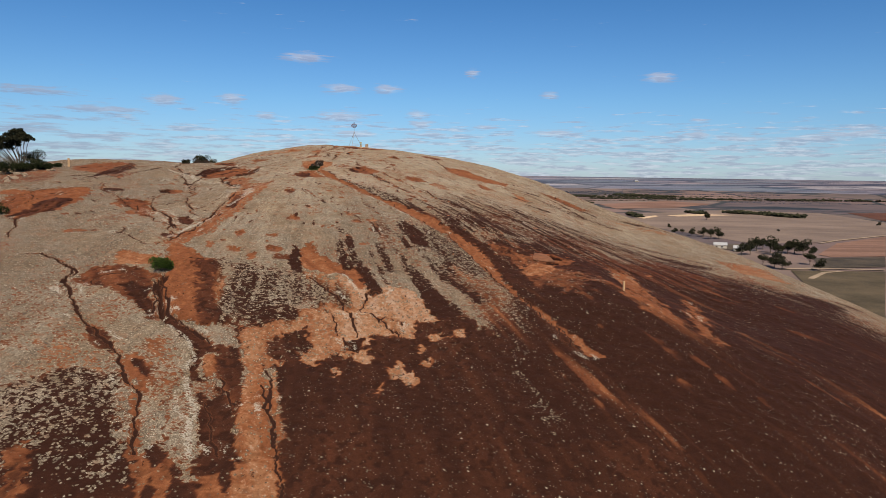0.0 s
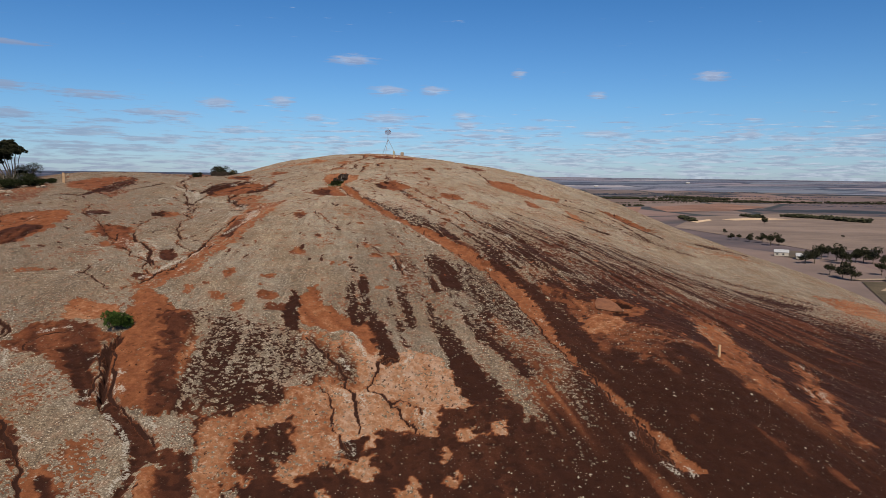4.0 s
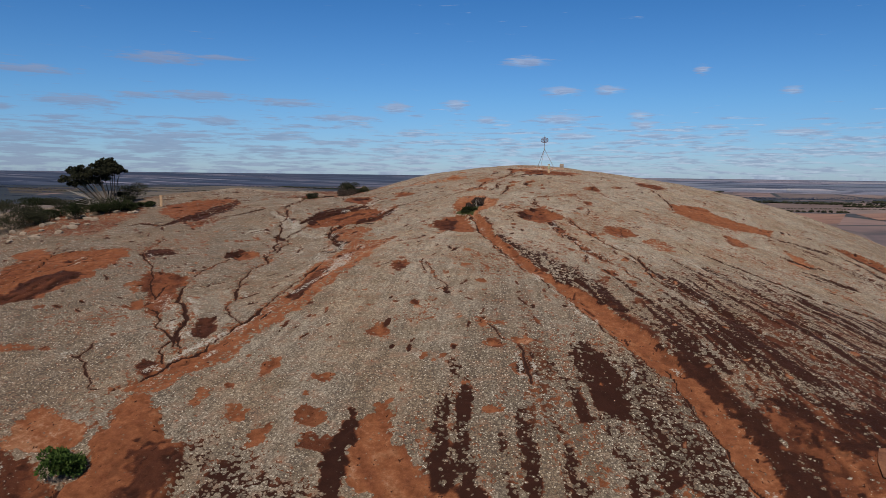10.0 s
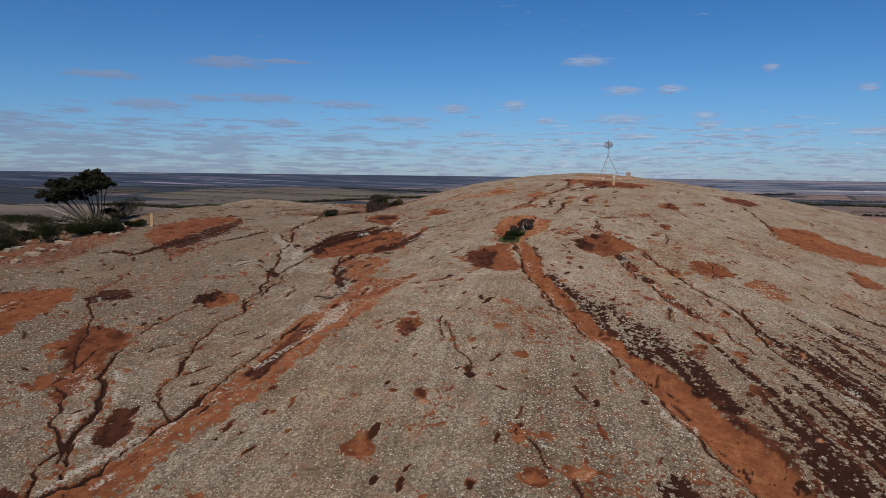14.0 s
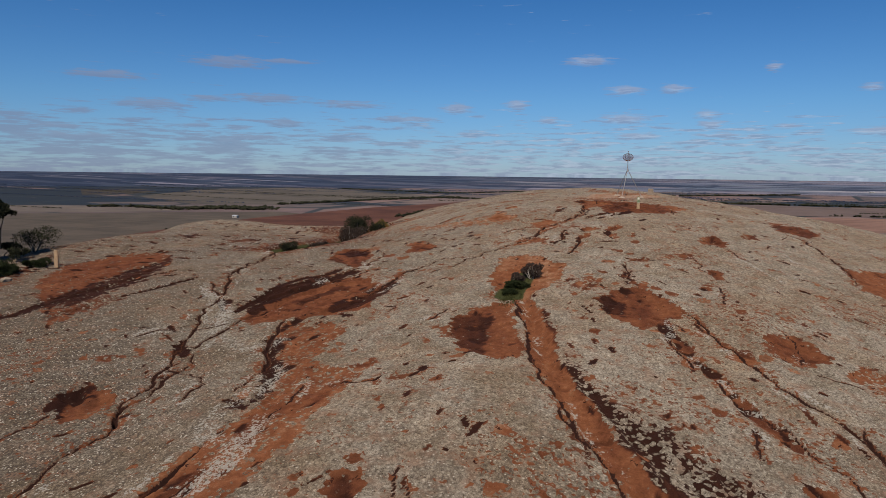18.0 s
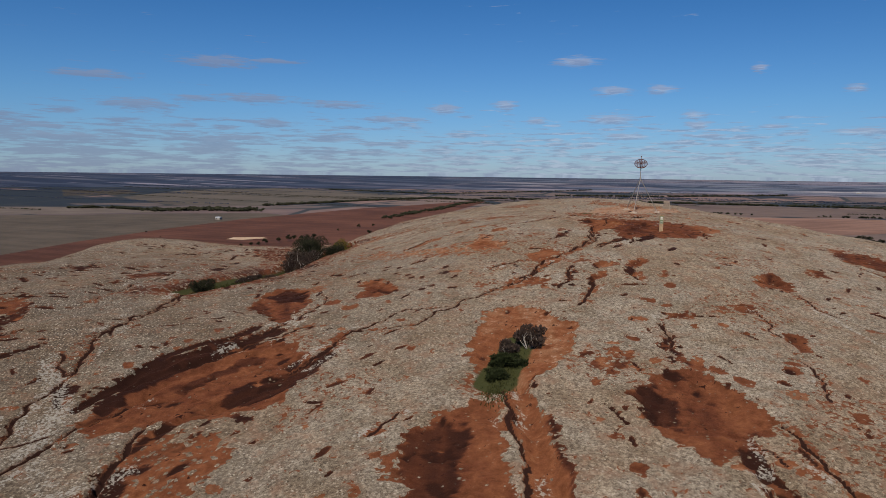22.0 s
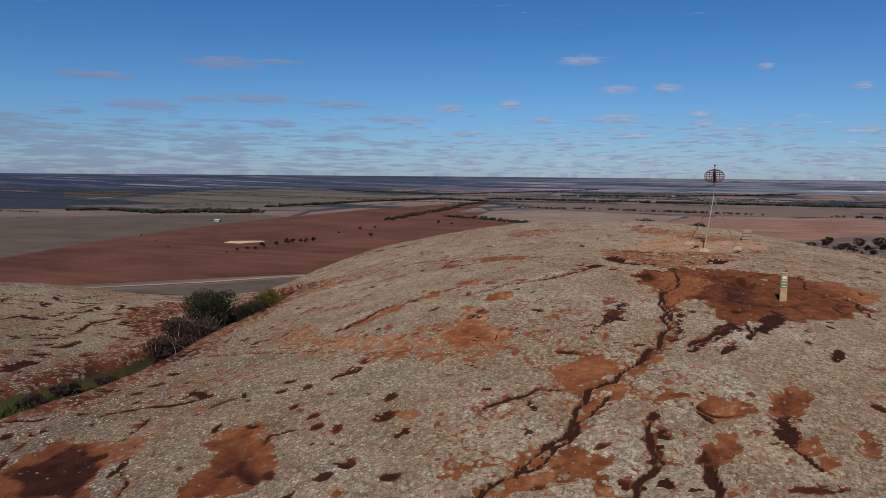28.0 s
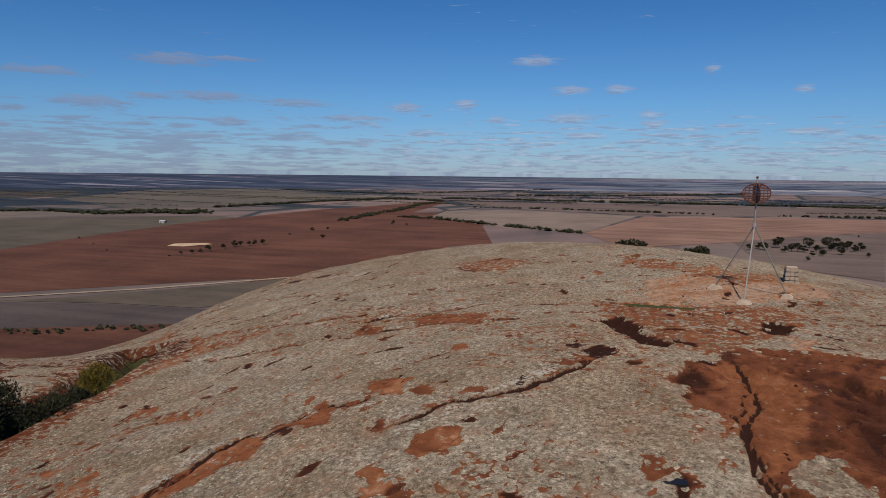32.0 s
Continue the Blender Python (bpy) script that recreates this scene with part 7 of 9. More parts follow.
chipped([(-40.1, 147.4), (-38.8, 148.5), (-37.5, 148.5), (-34.9, 146.9), (-33.4, 147.3), (-32.7, 149.3), (-32.7, 150.9), (-31.3, 148.7), (-29.9, 147.6), (-29.7, 146.4), (-30.7, 146.1), (-32.1, 145.5), (-34.5, 146.1), (-36.7, 145.8)], 0.6, 0.05, 0.62, 0.4)
area([(-33.2, 147.2), (-32.7, 149.1), (-31.7, 148.7), (-29.9, 147.6), (-30.1, 146.5), (-31.8, 146.0)], 0.6, 0.02, 0.95, 0.2, 0.05)
area([(-27.8, 144.1), (-27.0, 144.7), (-26.8, 145.6), (-25.9, 145.9), (-25.1, 145.2), (-25.0, 144.1), (-25.6, 143.2), (-26.3, 142.6), (-27.1, 143.2)], 0.6, 0.02, 0.97, 0.15, 0.08)
area([(-29.7, 146.0), (-28.5, 145.1), (-27.6, 144.4), (-27.6, 143.6), (-28.8, 144.4)], 0.58, 0.1, 0.6, 0.3)
area([(-27.4, 136.9), (-26.2, 137.9), (-25.5, 138.8), (-24.7, 138.9), (-24.3, 138.5), (-24.6, 137.6), (-25.7, 137.2), (-26.8, 136.6)], 0.58, 0.05, 0.96, 0.15, 0.1)
crack([(-27.6, 136.3), (-27.0, 137.3), (-26.7, 138.1), (-26.2, 139.3), (-25.8, 140.1), (-25.8, 141.7), (-25.8, 142.8), (-24.9, 143.6), (-24.3, 145.3), (-23.7, 147.1), (-23.5, 149.4), (-23.8, 151.5), (-24.2, 154.0), (-24.0, 158.3)], 0.4, 0.4)
area([(-25.9, 142.4), (-24.9, 143.7), (-24.1, 145.4), (-23.7, 148.6), (-23.2, 149.8), (-23.2, 147.5), (-24.0, 144.6), (-24.8, 142.9), (-25.3, 141.3), (-25.3, 139.5), (-25.7, 139.9)], 0.48, 0.15, 0.8, 0.2, 0.05)
crack([(-29.0, 140.7), (-28.3, 141.5), (-27.5, 142.3), (-26.1, 142.6)], 0.28, 0.25)
crack([(-42.3, 167.7), (-38.1, 167.7), (-34.6, 171.2)], 0.2, 0.2)
crack([(-57.9, 184.0), (-50.8, 178.0), (-45.6, 174.2)], 0.12, 0.15)
area([(-22.0, 142.4), (-21.6, 143.2), (-20.9, 143.3), (-20.7, 142.7), (-21.1, 142.1), (-21.7, 141.9)], 0.58, 0.05, 1.0, 0.12, 0.12)
area([(-19.8, 142.7), (-19.5, 144.3), (-19.1, 145.2), (-18.6, 144.8), (-18.5, 143.8), (-18.9, 142.9), (-19.4, 142.4)], 0.52, 0.1, 1.0, 0.12, 0.12)
tongue([(-19.3, 143.2), (-19.3, 142.0), (-19.3, 141.4)], 0.5, 0.5, 1.0)
area([(-22.1, 139.3), (-21.5, 140.3), (-20.9, 141.2), (-20.7, 140.8), (-21.1, 139.7), (-21.4, 139.3)], 0.5, 0.1, 1.0, 0.12, 0.12)
area([(-22.1, 139.3), (-21.7, 140.0), (-21.4, 139.2), (-21.8, 139.1)], 0.1, 0.7, 1.0, 0.1)
crack([(-21.6, 139.6), (-21.5, 138.9), (-21.4, 138.2)], 0.6, 0.4)
area([(-17.5, 142.2), (-17.2, 142.8), (-16.9, 142.3), (-17.1, 141.6), (-17.3, 141.9)], 0.48, 0.15, 0.95, 0.12, 0.08)
area([(-19.3, 141.0), (-18.9, 141.4), (-18.6, 141.1), (-19.1, 140.8)], 0.5, 0.1, 0.9, 0.12, 0.08)
area([(-18.8, 140.0), (-18.2, 140.8), (-18.1, 140.3)], 0.5, 0.15, 0.9, 0.12, 0.06)
crack([(-19.2, 140.9), (-18.9, 140.3), (-18.6, 139.9)], 0.2, 0.2)
area([(-23.3, 138.9), (-23.1, 139.6), (-22.8, 138.7), (-23.0, 138.0)], 0.1, 0.8, 0.95, 0.12, 0.08)
area([(-23.5, 137.3), (-22.7, 138.4), (-22.5, 138.0), (-23.3, 137.3)], 0.08, 0.8, 1.0, 0.12, 0.1)
area([(-23.5, 141.2), (-23.2, 141.5), (-22.9, 141.2)], 0.1, 0.8, 1.0, 0.1, 0.06)
area([(-23.5, 140.5), (-23.0, 140.6), (-22.7, 140.0), (-23.1, 140.2)], 0.15, 0.7, 1.0, 0.1, 0.06)
area([(-23.4, 142.6), (-22.4, 143.0), (-22.5, 142.7), (-23.3, 142.2)], 0.4, 0.2, 0.8, 0.12)
area([(-19.7, 143.0), (-19.4, 145.0), (-18.5, 144.8), (-18.7, 142.7)], 0.44, 0.1, 0.95, 0.12, 0.06)
area([(-11.1, 144.6), (-10.2, 146.4), (-9.2, 145.5), (-9.1, 143.5), (-10.1, 142.9), (-10.8, 143.5)], 0.39, 0.2, 1.0, 0.15, 0.12)
area([(-13.1, 137.8), (-12.1, 138.2), (-11.5, 137.5), (-12.3, 136.9)], 0.36, 0.35, 0.95, 0.15, 0.08)
area([(-19.3, 127.3), (-18.8, 127.9), (-18.3, 127.3), (-18.3, 126.4), (-18.9, 126.7)], 0.58, 0.05, 1.0, 0.1, 0.1)
area([(-19.2, 125.1), (-18.7, 125.5), (-18.4, 124.7), (-18.8, 124.4)], 0.42, 0.15, 1.0, 0.1, 0.1)
area([(-18.3, 128.6), (-17.9, 129.4), (-17.6, 129.0), (-17.7, 128.3)], 0.58, 0.05, 1.0, 0.1, 0.1)
area([(-18.7, 126.2), (-18.3, 126.5), (-18.4, 125.5)], 0.2, 0.6, 1.0, 0.1)
area([(-16.8, 128.1), (-16.6, 128.8), (-16.3, 128.4), (-16.5, 127.9)], 0.55, 0.1, 0.95, 0.08, 0.06)
area([(-15.1, 128.6), (-14.6, 129.1), (-14.2, 128.6), (-14.5, 128.0)], 0.44, 0.15, 1.0, 0.12, 0.1)
area([(-16.5, 134.0), (-15.9, 135.6), (-15.1, 136.1), (-15.2, 135.2)], 0.39, 0.2, 0.85, 0.15, 0.06)
tongue([(-16.7, 133.5), (-16.2, 132.0), (-15.9, 130.0), (-15.5, 128.6)], 0.4, 0.6, 0.9)
crack([(-11.5, 137.2), (-11.1, 136.5), (-11.0, 134.7), (-10.4, 134.0)], 0.2, 0.2)
crack([(-21.6, 139.6), (-21.3, 137.7), (-21.4, 135.9), (-21.6, 134.7)], 0.4, 0.3)
area([(-21.7, 140.0), (-20.9, 140.9), (-20.3, 141.3), (-21.1, 140.0)], 0.39, 0.2, 0.8, 0.15)
area([(-25.9, 137.9), (-24.6, 138.8), (-24.5, 137.5), (-25.4, 137.1)], 0.42, 0.15, 0.75, 0.15)
crack([(-23.4, 140.9), (-22.8, 139.0), (-23.4, 137.1)], 0.3, 0.25)
area([(-20.2, 127.6), (-19.4, 128.1), (-19.2, 127.8), (-20.0, 127.5)], 0.25, 0.5, 0.8, 0.12)
area([(-17.1, 124.1), (-16.2, 126.9), (-14.9, 127.7), (-13.0, 126.5), (-11.2, 124.2), (-12.2, 122.5), (-13.9, 121.9), (-15.7, 121.4)], 0.44, 0.1, 1.0, 0.15, 0.15)
area([(-17.1, 124.1), (-16.4, 125.8), (-15.1, 124.3), (-14.8, 122.3), (-16.1, 121.5)], 0.18, 0.5, 1.0, 0.2)
area([(-16.2, 127.1), (-15.1, 126.9), (-14.5, 125.8), (-14.2, 125.9), (-15.0, 127.1), (-15.9, 127.4)], 0.2, 0.5, 1.0, 0.12)
crack([(-11.5, 124.1), (-10.5, 123.2), (-9.3, 120.8), (-7.9, 119.0), (-7.0, 117.6), (-6.1, 116.3), (-4.9, 114.9), (-3.5, 114.1)], 0.32, 0.3)
seam([(-12.9, 122.2), (-11.2, 118.9), (-9.8, 116.6), (-8.5, 114.7), (-7.7, 112.9), (-6.7, 111.8), (-5.8, 110.6)], 0.42, 0.5, 0.1)
area([(-8.2, 119.7), (-7.5, 119.9), (-7.1, 118.9), (-7.7, 118.9)], 0.36, 0.3, 0.95, 0.12, 0.06)
area([(-6.6, 122.4), (-5.8, 123.6), (-4.4, 123.4), (-3.2, 122.2), (-2.8, 121.0), (-4.2, 120.4), (-5.5, 120.5), (-6.2, 121.2)], 0.42, 0.15, 1.0, 0.15, 0.12)
area([(-3.8, 159.5), (-1.7, 162.3), (0.1, 159.2), (-1.5, 154.7), (-3.3, 156.1)], 0.36, 0.25, 1.0, 0.2, 0.12)
crack([(-4.5, 156.4), (-3.0, 154.1), (-0.9, 148.1), (0.2, 144.1), (0.6, 139.6)], 0.32, 0.3)
area([(0.2, 144.1), (1.3, 144.2), (0.6, 139.6)], 0.4, 0.3, 0.95, 0.2)
area([(-11.4, 145.2), (-10.3, 147.1), (-9.3, 145.4), (-9.6, 143.8), (-10.7, 144.7)], 0.36, 0.25, 0.95, 0.15, 0.08)
area([(-10.4, 134.8), (-9.4, 134.8), (-9.1, 132.6), (-9.7, 132.4)], 0.4, 0.3, 0.95, 0.15, 0.06)
area([(-7.7, 150.2), (-6.5, 151.3), (-6.1, 148.5), (-7.0, 148.7)], 0.39, 0.2, 0.95, 0.15, 0.08)
crack([(-9.4, 143.0), (-8.1, 140.2), (-6.9, 139.4)], 0.2, 0.2)
pale([(-6.9, 139.4), (-5.1, 138.4), (-3.7, 137.0)], 0.3, 0.6)
pale([(-5.7, 147.8), (-3.9, 142.7), (-2.5, 140.7)], 0.22, 0.6)
area([(-16.5, 118.6), (-15.8, 118.8), (-15.7, 117.6)], 0.36, 0.25, 0.9, 0.1, 0.05)
crack([(-16.8, 133.4), (-15.9, 130.2)], 0.4, 0.3)
area([(-9.3, 111.3), (-8.5, 111.8), (-8.6, 111.1)], 0.39, 0.2, 0.9, 0.12, 0.06)
area([(-26.2, 128.4), (-26.7, 132.5), (-25.3, 134.1), (-23.2, 133.2), (-21.0, 131.5), (-20.7, 128.2), (-21.3, 124.8), (-22.0, 123.8), (-23.9, 124.0), (-25.0, 125.6)], 0.62, 0.0, 0.97, 0.25, 0.2)
area([(-24.8, 116.1), (-25.3, 117.7), (-24.4, 120.1), (-23.8, 121.5), (-22.8, 121.8), (-21.7, 119.8), (-20.2, 115.9), (-19.1, 113.3), (-20.0, 111.5), (-21.0, 111.9), (-23.2, 113.6)], 0.44, 0.08, 1.0, 0.15, 0.15)
area([(-24.8, 115.8), (-25.2, 117.9), (-24.0, 120.0), (-22.8, 118.8), (-22.4, 116.6), (-21.8, 114.0), (-21.0, 111.9), (-23.2, 113.6)], 0.18, 0.5, 1.0, 0.15, 0.05)
area([(-25.5, 115.7), (-25.0, 116.7), (-24.1, 114.9), (-24.8, 114.5)], 0.4, 0.3, 0.7, 0.2)
area([(-38.4, 137.4), (-37.5, 138.4), (-35.3, 137.5), (-34.9, 135.9), (-36.6, 135.5)], 0.4, 0.25, 0.95, 0.15, 0.08)
area([(-18.9, 127.2), (-18.6, 128.8), (-17.7, 128.8), (-17.7, 126.8), (-18.4, 125.5)], 0.44, 0.15, 0.7, 0.2)
area([(-30.0, 170.9), (-26.6, 172.0), (-22.1, 173.1), (-20.1, 172.2), (-20.9, 167.7), (-22.4, 165.1), (-24.1, 163.0), (-25.0, 160.8), (-26.2, 162.5), (-29.0, 167.5)], 0.5, 0.12, 0.62, 0.5)
area([(-28.8, 173.0), (-27.6, 177.0), (-25.2, 179.9), (-21.9, 180.4), (-18.7, 180.0), (-18.6, 176.5), (-20.4, 174.2), (-22.6, 172.3), (-25.1, 172.0), (-27.3, 171.2)], 0.86, -0.3, 0.74, 1.0)
area([(-21.5, 169.6), (-20.9, 167.7), (-21.1, 164.3), (-21.8, 163.7), (-21.9, 166.3)], 0.95, -0.4, 0.8, 0.4)
area([(-20.2, 170.6), (-15.2, 171.6), (-16.2, 166.6), (-18.3, 166.1), (-20.2, 165.3)], 0.5, 0.0, 0.2, 0.5)
area([(-30.6, 185.6), (-19.7, 179.7), (-22.9, 178.2), (-26.0, 180.8), (-29.5, 181.6)], 0.58, 0.05, 0.6, 0.6)
area([(-26.1, 158.5), (-25.7, 159.4), (-24.9, 159.6), (-24.1, 160.8), (-23.4, 160.6), (-21.9, 161.6), (-20.9, 161.1), (-19.6, 160.6), (-20.9, 155.3), (-21.6, 154.9), (-22.2, 154.4), (-23.1, 153.8), (-23.4, 152.2), (-24.0, 151.8), (-24.1, 152.5), (-24.2, 153.9), (-24.5, 155.3), (-25.7, 156.4)], 0.46, 0.15, 1.0, 0.2, 0.12)
area([(-26.2, 158.3), (-25.2, 160.7), (-22.7, 164.1), (-19.8, 164.6), (-17.0, 164.8), (-15.6, 161.4), (-14.8, 157.8), (-15.7, 155.2), (-18.1, 152.9), (-19.0, 152.8), (-20.2, 151.5), (-20.7, 150.6), (-21.4, 151.9), (-21.9, 153.1), (-23.1, 155.3), (-23.9, 159.0), (-25.7, 156.6)], 0.42, 0.22, 1.0, 0.2, 0.06)
area([(-23.9, 160.4), (-21.1, 161.4), (-19.6, 160.7), (-20.1, 155.6), (-18.9, 153.3), (-20.9, 153.3), (-22.2, 155.9)], 0.26, 0.34, 1.0, 0.7)
area([(-22.1, 159.4), (-21.0, 160.8), (-20.0, 159.1), (-20.8, 155.8), (-21.8, 155.4), (-22.6, 156.0)], 0.26, 0.34, 1.0, 0.7)
area([(-26.0, 158.6), (-25.3, 159.4), (-25.1, 158.4), (-25.8, 156.9)], 0.14, 0.6, 1.0, 0.15)
area([(-24.3, 160.9), (-23.3, 160.6), (-22.1, 160.0), (-22.4, 156.9), (-23.3, 154.3), (-23.7, 152.1), (-23.9, 151.8), (-23.9, 154.5), (-24.0, 156.5)], 0.58, 0.0, 1.0, 0.3)
area([(-20.2, 150.8), (-19.7, 152.5), (-18.9, 154.1), (-18.7, 152.5), (-19.6, 150.3)], 0.08, 0.8, 1.0, 0.12, 0.1)
crack([(-22.6, 147.5), (-21.8, 149.1), (-21.1, 150.4)], 0.5, 0.3)
area([(-21.6, 149.6), (-21.1, 151.2), (-20.6, 150.6), (-21.1, 149.4)], 0.1, 0.75, 1.0, 0.1)
crack([(-20.4, 151.4), (-20.4, 149.3)], 0.3, 0.3)
area([(-26.7, 148.4), (-26.2, 152.0), (-25.7, 150.7), (-25.9, 148.6)], 0.3, 0.4, 0.8, 0.2)
area([(-16.3, 165.4), (-14.7, 164.4), (-13.7, 160.1), (-14.7, 158.4), (-16.2, 161.5)], 0.58, 0.05, 0.95, 0.2)
crack([(-17.2, 164.8), (-17.1, 162.8), (-17.2, 160.5)], 0.3, 0.25)
crack([(-15.5, 159.5), (-15.0, 158.6), (-14.8, 156.4)], 0.3, 0.25)
# summit hollow, sunk and with its shade painted near black
area([(-29.3, 167.1), (-28.7, 168.1), (-27.9, 167.2), (-27.1, 164.8), (-26.2, 162.0), (-27.2, 162.3), (-28.2, 163.9)], 0.06, 0.9, 1.0, 0.1, 0.35)
area([(-22.6, 168.6), (-21.9, 169.2), (-21.0, 168.9), (-21.4, 166.9), (-22.6, 166.6)], 0.06, 0.8, 1.0, 0.1, 0.25)
hollow([(-28.3, 170.9), (-27.0, 171.0), (-25.4, 171.3)], 0.3, 0.05, 0.9)
area([(-24.8, 161.7), (-24.0, 162.5), (-24.0, 160.8), (-24.7, 160.8)], 0.3, 0.5, 0.95, 0.15)
area([(-30.1, 161.6), (-29.8, 162.6), (-29.4, 161.8), (-29.8, 161.1)], 0.15, 0.7, 1.0, 0.1, 0.06)
area([(-29.2, 160.9), (-28.8, 161.7), (-28.3, 161.0), (-28.6, 159.8), (-29.0, 159.4)], 0.12, 0.8, 1.0, 0.1, 0.1)
area([(-30.2, 160.9), (-29.1, 160.2), (-28.9, 159.2), (-29.6, 158.4)], 0.42, 0.3, 0.7, 0.2)
crack([(-40.1, 150.7), (-39.6, 151.5), (-39.3, 153.0), (-38.8, 153.8), (-37.8, 154.5), (-37.3, 155.5), (-35.8, 155.4), (-35.3, 156.2)], 0.28, 0.3)
area([(-40.3, 150.5), (-39.7, 151.6), (-39.3, 153.0), (-38.8, 153.8), (-38.0, 152.8), (-37.8, 152.1), (-38.3, 151.7), (-38.9, 150.9), (-39.3, 150.4)], 0.56, 0.08, 0.92, 0.15, 0.06)
area([(-37.9, 154.1), (-37.2, 155.4), (-36.5, 155.2), (-36.2, 154.0), (-37.1, 153.8)], 0.5, 0.12, 0.95, 0.12, 0.06)
area([(-36.1, 156.2), (-36.4, 157.7), (-35.9, 158.1), (-34.8, 157.5), (-35.1, 156.7), (-35.7, 156.2)], 0.58, 0.05, 1.0, 0.12, 0.08)
area([(-34.6, 156.5), (-34.0, 157.0), (-33.4, 156.3), (-33.5, 155.8), (-34.1, 155.8)], 0.5, 0.12, 1.0, 0.1, 0.06)
crack([(-33.8, 153.5), (-32.6, 155.1), (-31.5, 155.6), (-30.3, 156.9), (-29.0, 159.2), (-28.9, 159.7)], 0.3, 0.3)
pale([(-32.0, 155.7), (-31.1, 156.6), (-30.6, 157.7)], 0.25, 0.8)
area([(-24.7, 161.7), (-23.7, 160.6), (-22.4, 161.0), (-22.7, 157.1), (-23.2, 153.7), (-23.8, 154.3), (-24.1, 156.5), (-24.5, 159.0)], 0.58, 0.0, 1.0, 0.3)
crack([(-24.0, 161.3), (-23.8, 160.2), (-23.8, 156.9), (-24.1, 153.7), (-23.9, 152.6), (-23.6, 151.0), (-23.4, 149.5)], 0.42, 0.35)
area([(-32.7, 151.8), (-32.6, 152.7), (-32.0, 153.2), (-31.6, 152.9), (-31.7, 152.1), (-32.4, 151.6)], 0.58, 0.03, 1.0, 0.12, 0.08)
area([(-33.8, 151.2), (-33.6, 151.7), (-32.9, 151.1), (-32.8, 150.6), (-32.2, 149.8), (-33.1, 149.8)], 0.6, 0.03, 0.97, 0.12, 0.05)
area([(-38.6, 167.0), (-38.0, 168.0), (-35.0, 168.2), (-34.5, 165.5), (-37.7, 165.7)], 0.45, 0.2, 0.85, 0.15, 0.06)
area([(-41.3, 165.5), (-41.0, 167.0), (-39.7, 166.0), (-39.7, 164.9)], 0.48, 0.15, 0.85, 0.12, 0.05)
area([(-34.7, 161.6), (-34.3, 162.0), (-33.8, 161.3), (-34.1, 160.7)], 0.55, 0.1, 0.9, 0.1)
crack([(-36.1, 159.0), (-35.1, 160.1), (-34.5, 160.9)], 0.22, 0.2)
area([(-27.2, 151.9), (-26.5, 152.6), (-26.1, 152.5), (-26.1, 151.7), (-26.9, 151.7)], 0.42, 0.2, 0.8, 0.2)
area([(-42.3, 185.4), (-37.9, 185.4), (-35.7, 182.8), (-36.7, 180.1), (-39.8, 179.9)], 0.45, 0.15, 0.6, 0.3)
area([(-66.6, 182.5), (-58.4, 173.5), (-58.9, 170.9)], 0.55, 0.05, 0.7, 0.3)
crack([(-58.1, 167.7), (-55.7, 169.8), (-51.8, 170.2), (-44.7, 168.4), (-42.2, 168.8)], 0.3, 0.3)
crack([(-52.8, 163.8), (-52.0, 166.7), (-48.8, 167.0)], 0.2, 0.25)
crack([(-65.1, 184.3), (-60.0, 185.2), (-55.7, 186.4), (-50.4, 186.3)], 0.2, 0.2)
area([(-47.2, 157.1), (-46.4, 157.4), (-46.6, 158.6), (-47.9, 158.7)], 0.4, 0.2, 0.7, 0.15)
area([(-54.9, 157.7), (-54.9, 158.8), (-51.6, 156.6), (-50.5, 154.3)], 0.5, 0.1, 0.7, 0.2)
area([(-61.4, 154.9), (-61.8, 157.0), (-61.5, 159.6), (-62.8, 165.3), (-57.5, 157.2), (-54.1, 151.4), (-54.6, 149.7)], 0.3, 0.2, 0.66, 0.5)
gully([(-49.6, 132.6), (-48.9, 137), (-48.8, 141), (-48.9, 144.5), (-49.6, 147.5), (-50.6, 150.5), (-51.5, 154), (-52.2, 158), (-52.4, 161), (-54, 166), (-56.5, 171)], 3.2, 0.5, 1.3)
hollow([(-23.4, 123.5), (-23.5, 126.5), (-23.6, 129.0)], 1.1, 0.3, 0.9)
area([(1.9, 90.9), (3.8, 89.0), (5.8, 86.9), (7.0, 84.0), (8.1, 81.0), (8.8, 79.4), (10.0, 75.1), (7.2, 75.0), (6.9, 78.2), (5.8, 82.8), (4.0, 86.1), (2.1, 88.7)], 0.16, 0.6, 1.0, 0.25)
area([(5.4, 89.8), (8.0, 88.5), (9.8, 86.9), (11.9, 86.0), (10.9, 84.8), (9.4, 85.4), (7.5, 86.6)], 0.16, 0.6, 1.0, 0.25)
area([(6.5, 86.6), (8.3, 86.9), (9.3, 85.2), (10.4, 84.1), (10.6, 81.6), (9.4, 80.9), (8.5, 82.6), (7.6, 84.7)], 0.5, 0.25, 1.0, 0.3)
area([(15.6, 89.9), (20.9, 87.9), (17.2, 76.6), (14.9, 77.6), (14.0, 81.0), (14.0, 84.8)], 0.16, 0.55, 1.0, 1.0)
area([(10.2, 81.5), (13.3, 81.9), (13.7, 79.7), (11.5, 77.0), (10.0, 77.7), (9.1, 79.9)], 0.64, 0.05, 1.0, 0.4)
chipped([(13.7, 80.0), (16.0, 77.9), (17.2, 76.6), (12.7, 75.4), (11.5, 77.0)], 0.25, 0.35, 0.8, 1.2)
pale([(-46.9, 118.8), (-42.6, 116.3), (-40.2, 112.3)], 0.9, 0.7)
pale([(-36.6, 110.8), (-35.4, 113.2)], 0.7, 0.6)
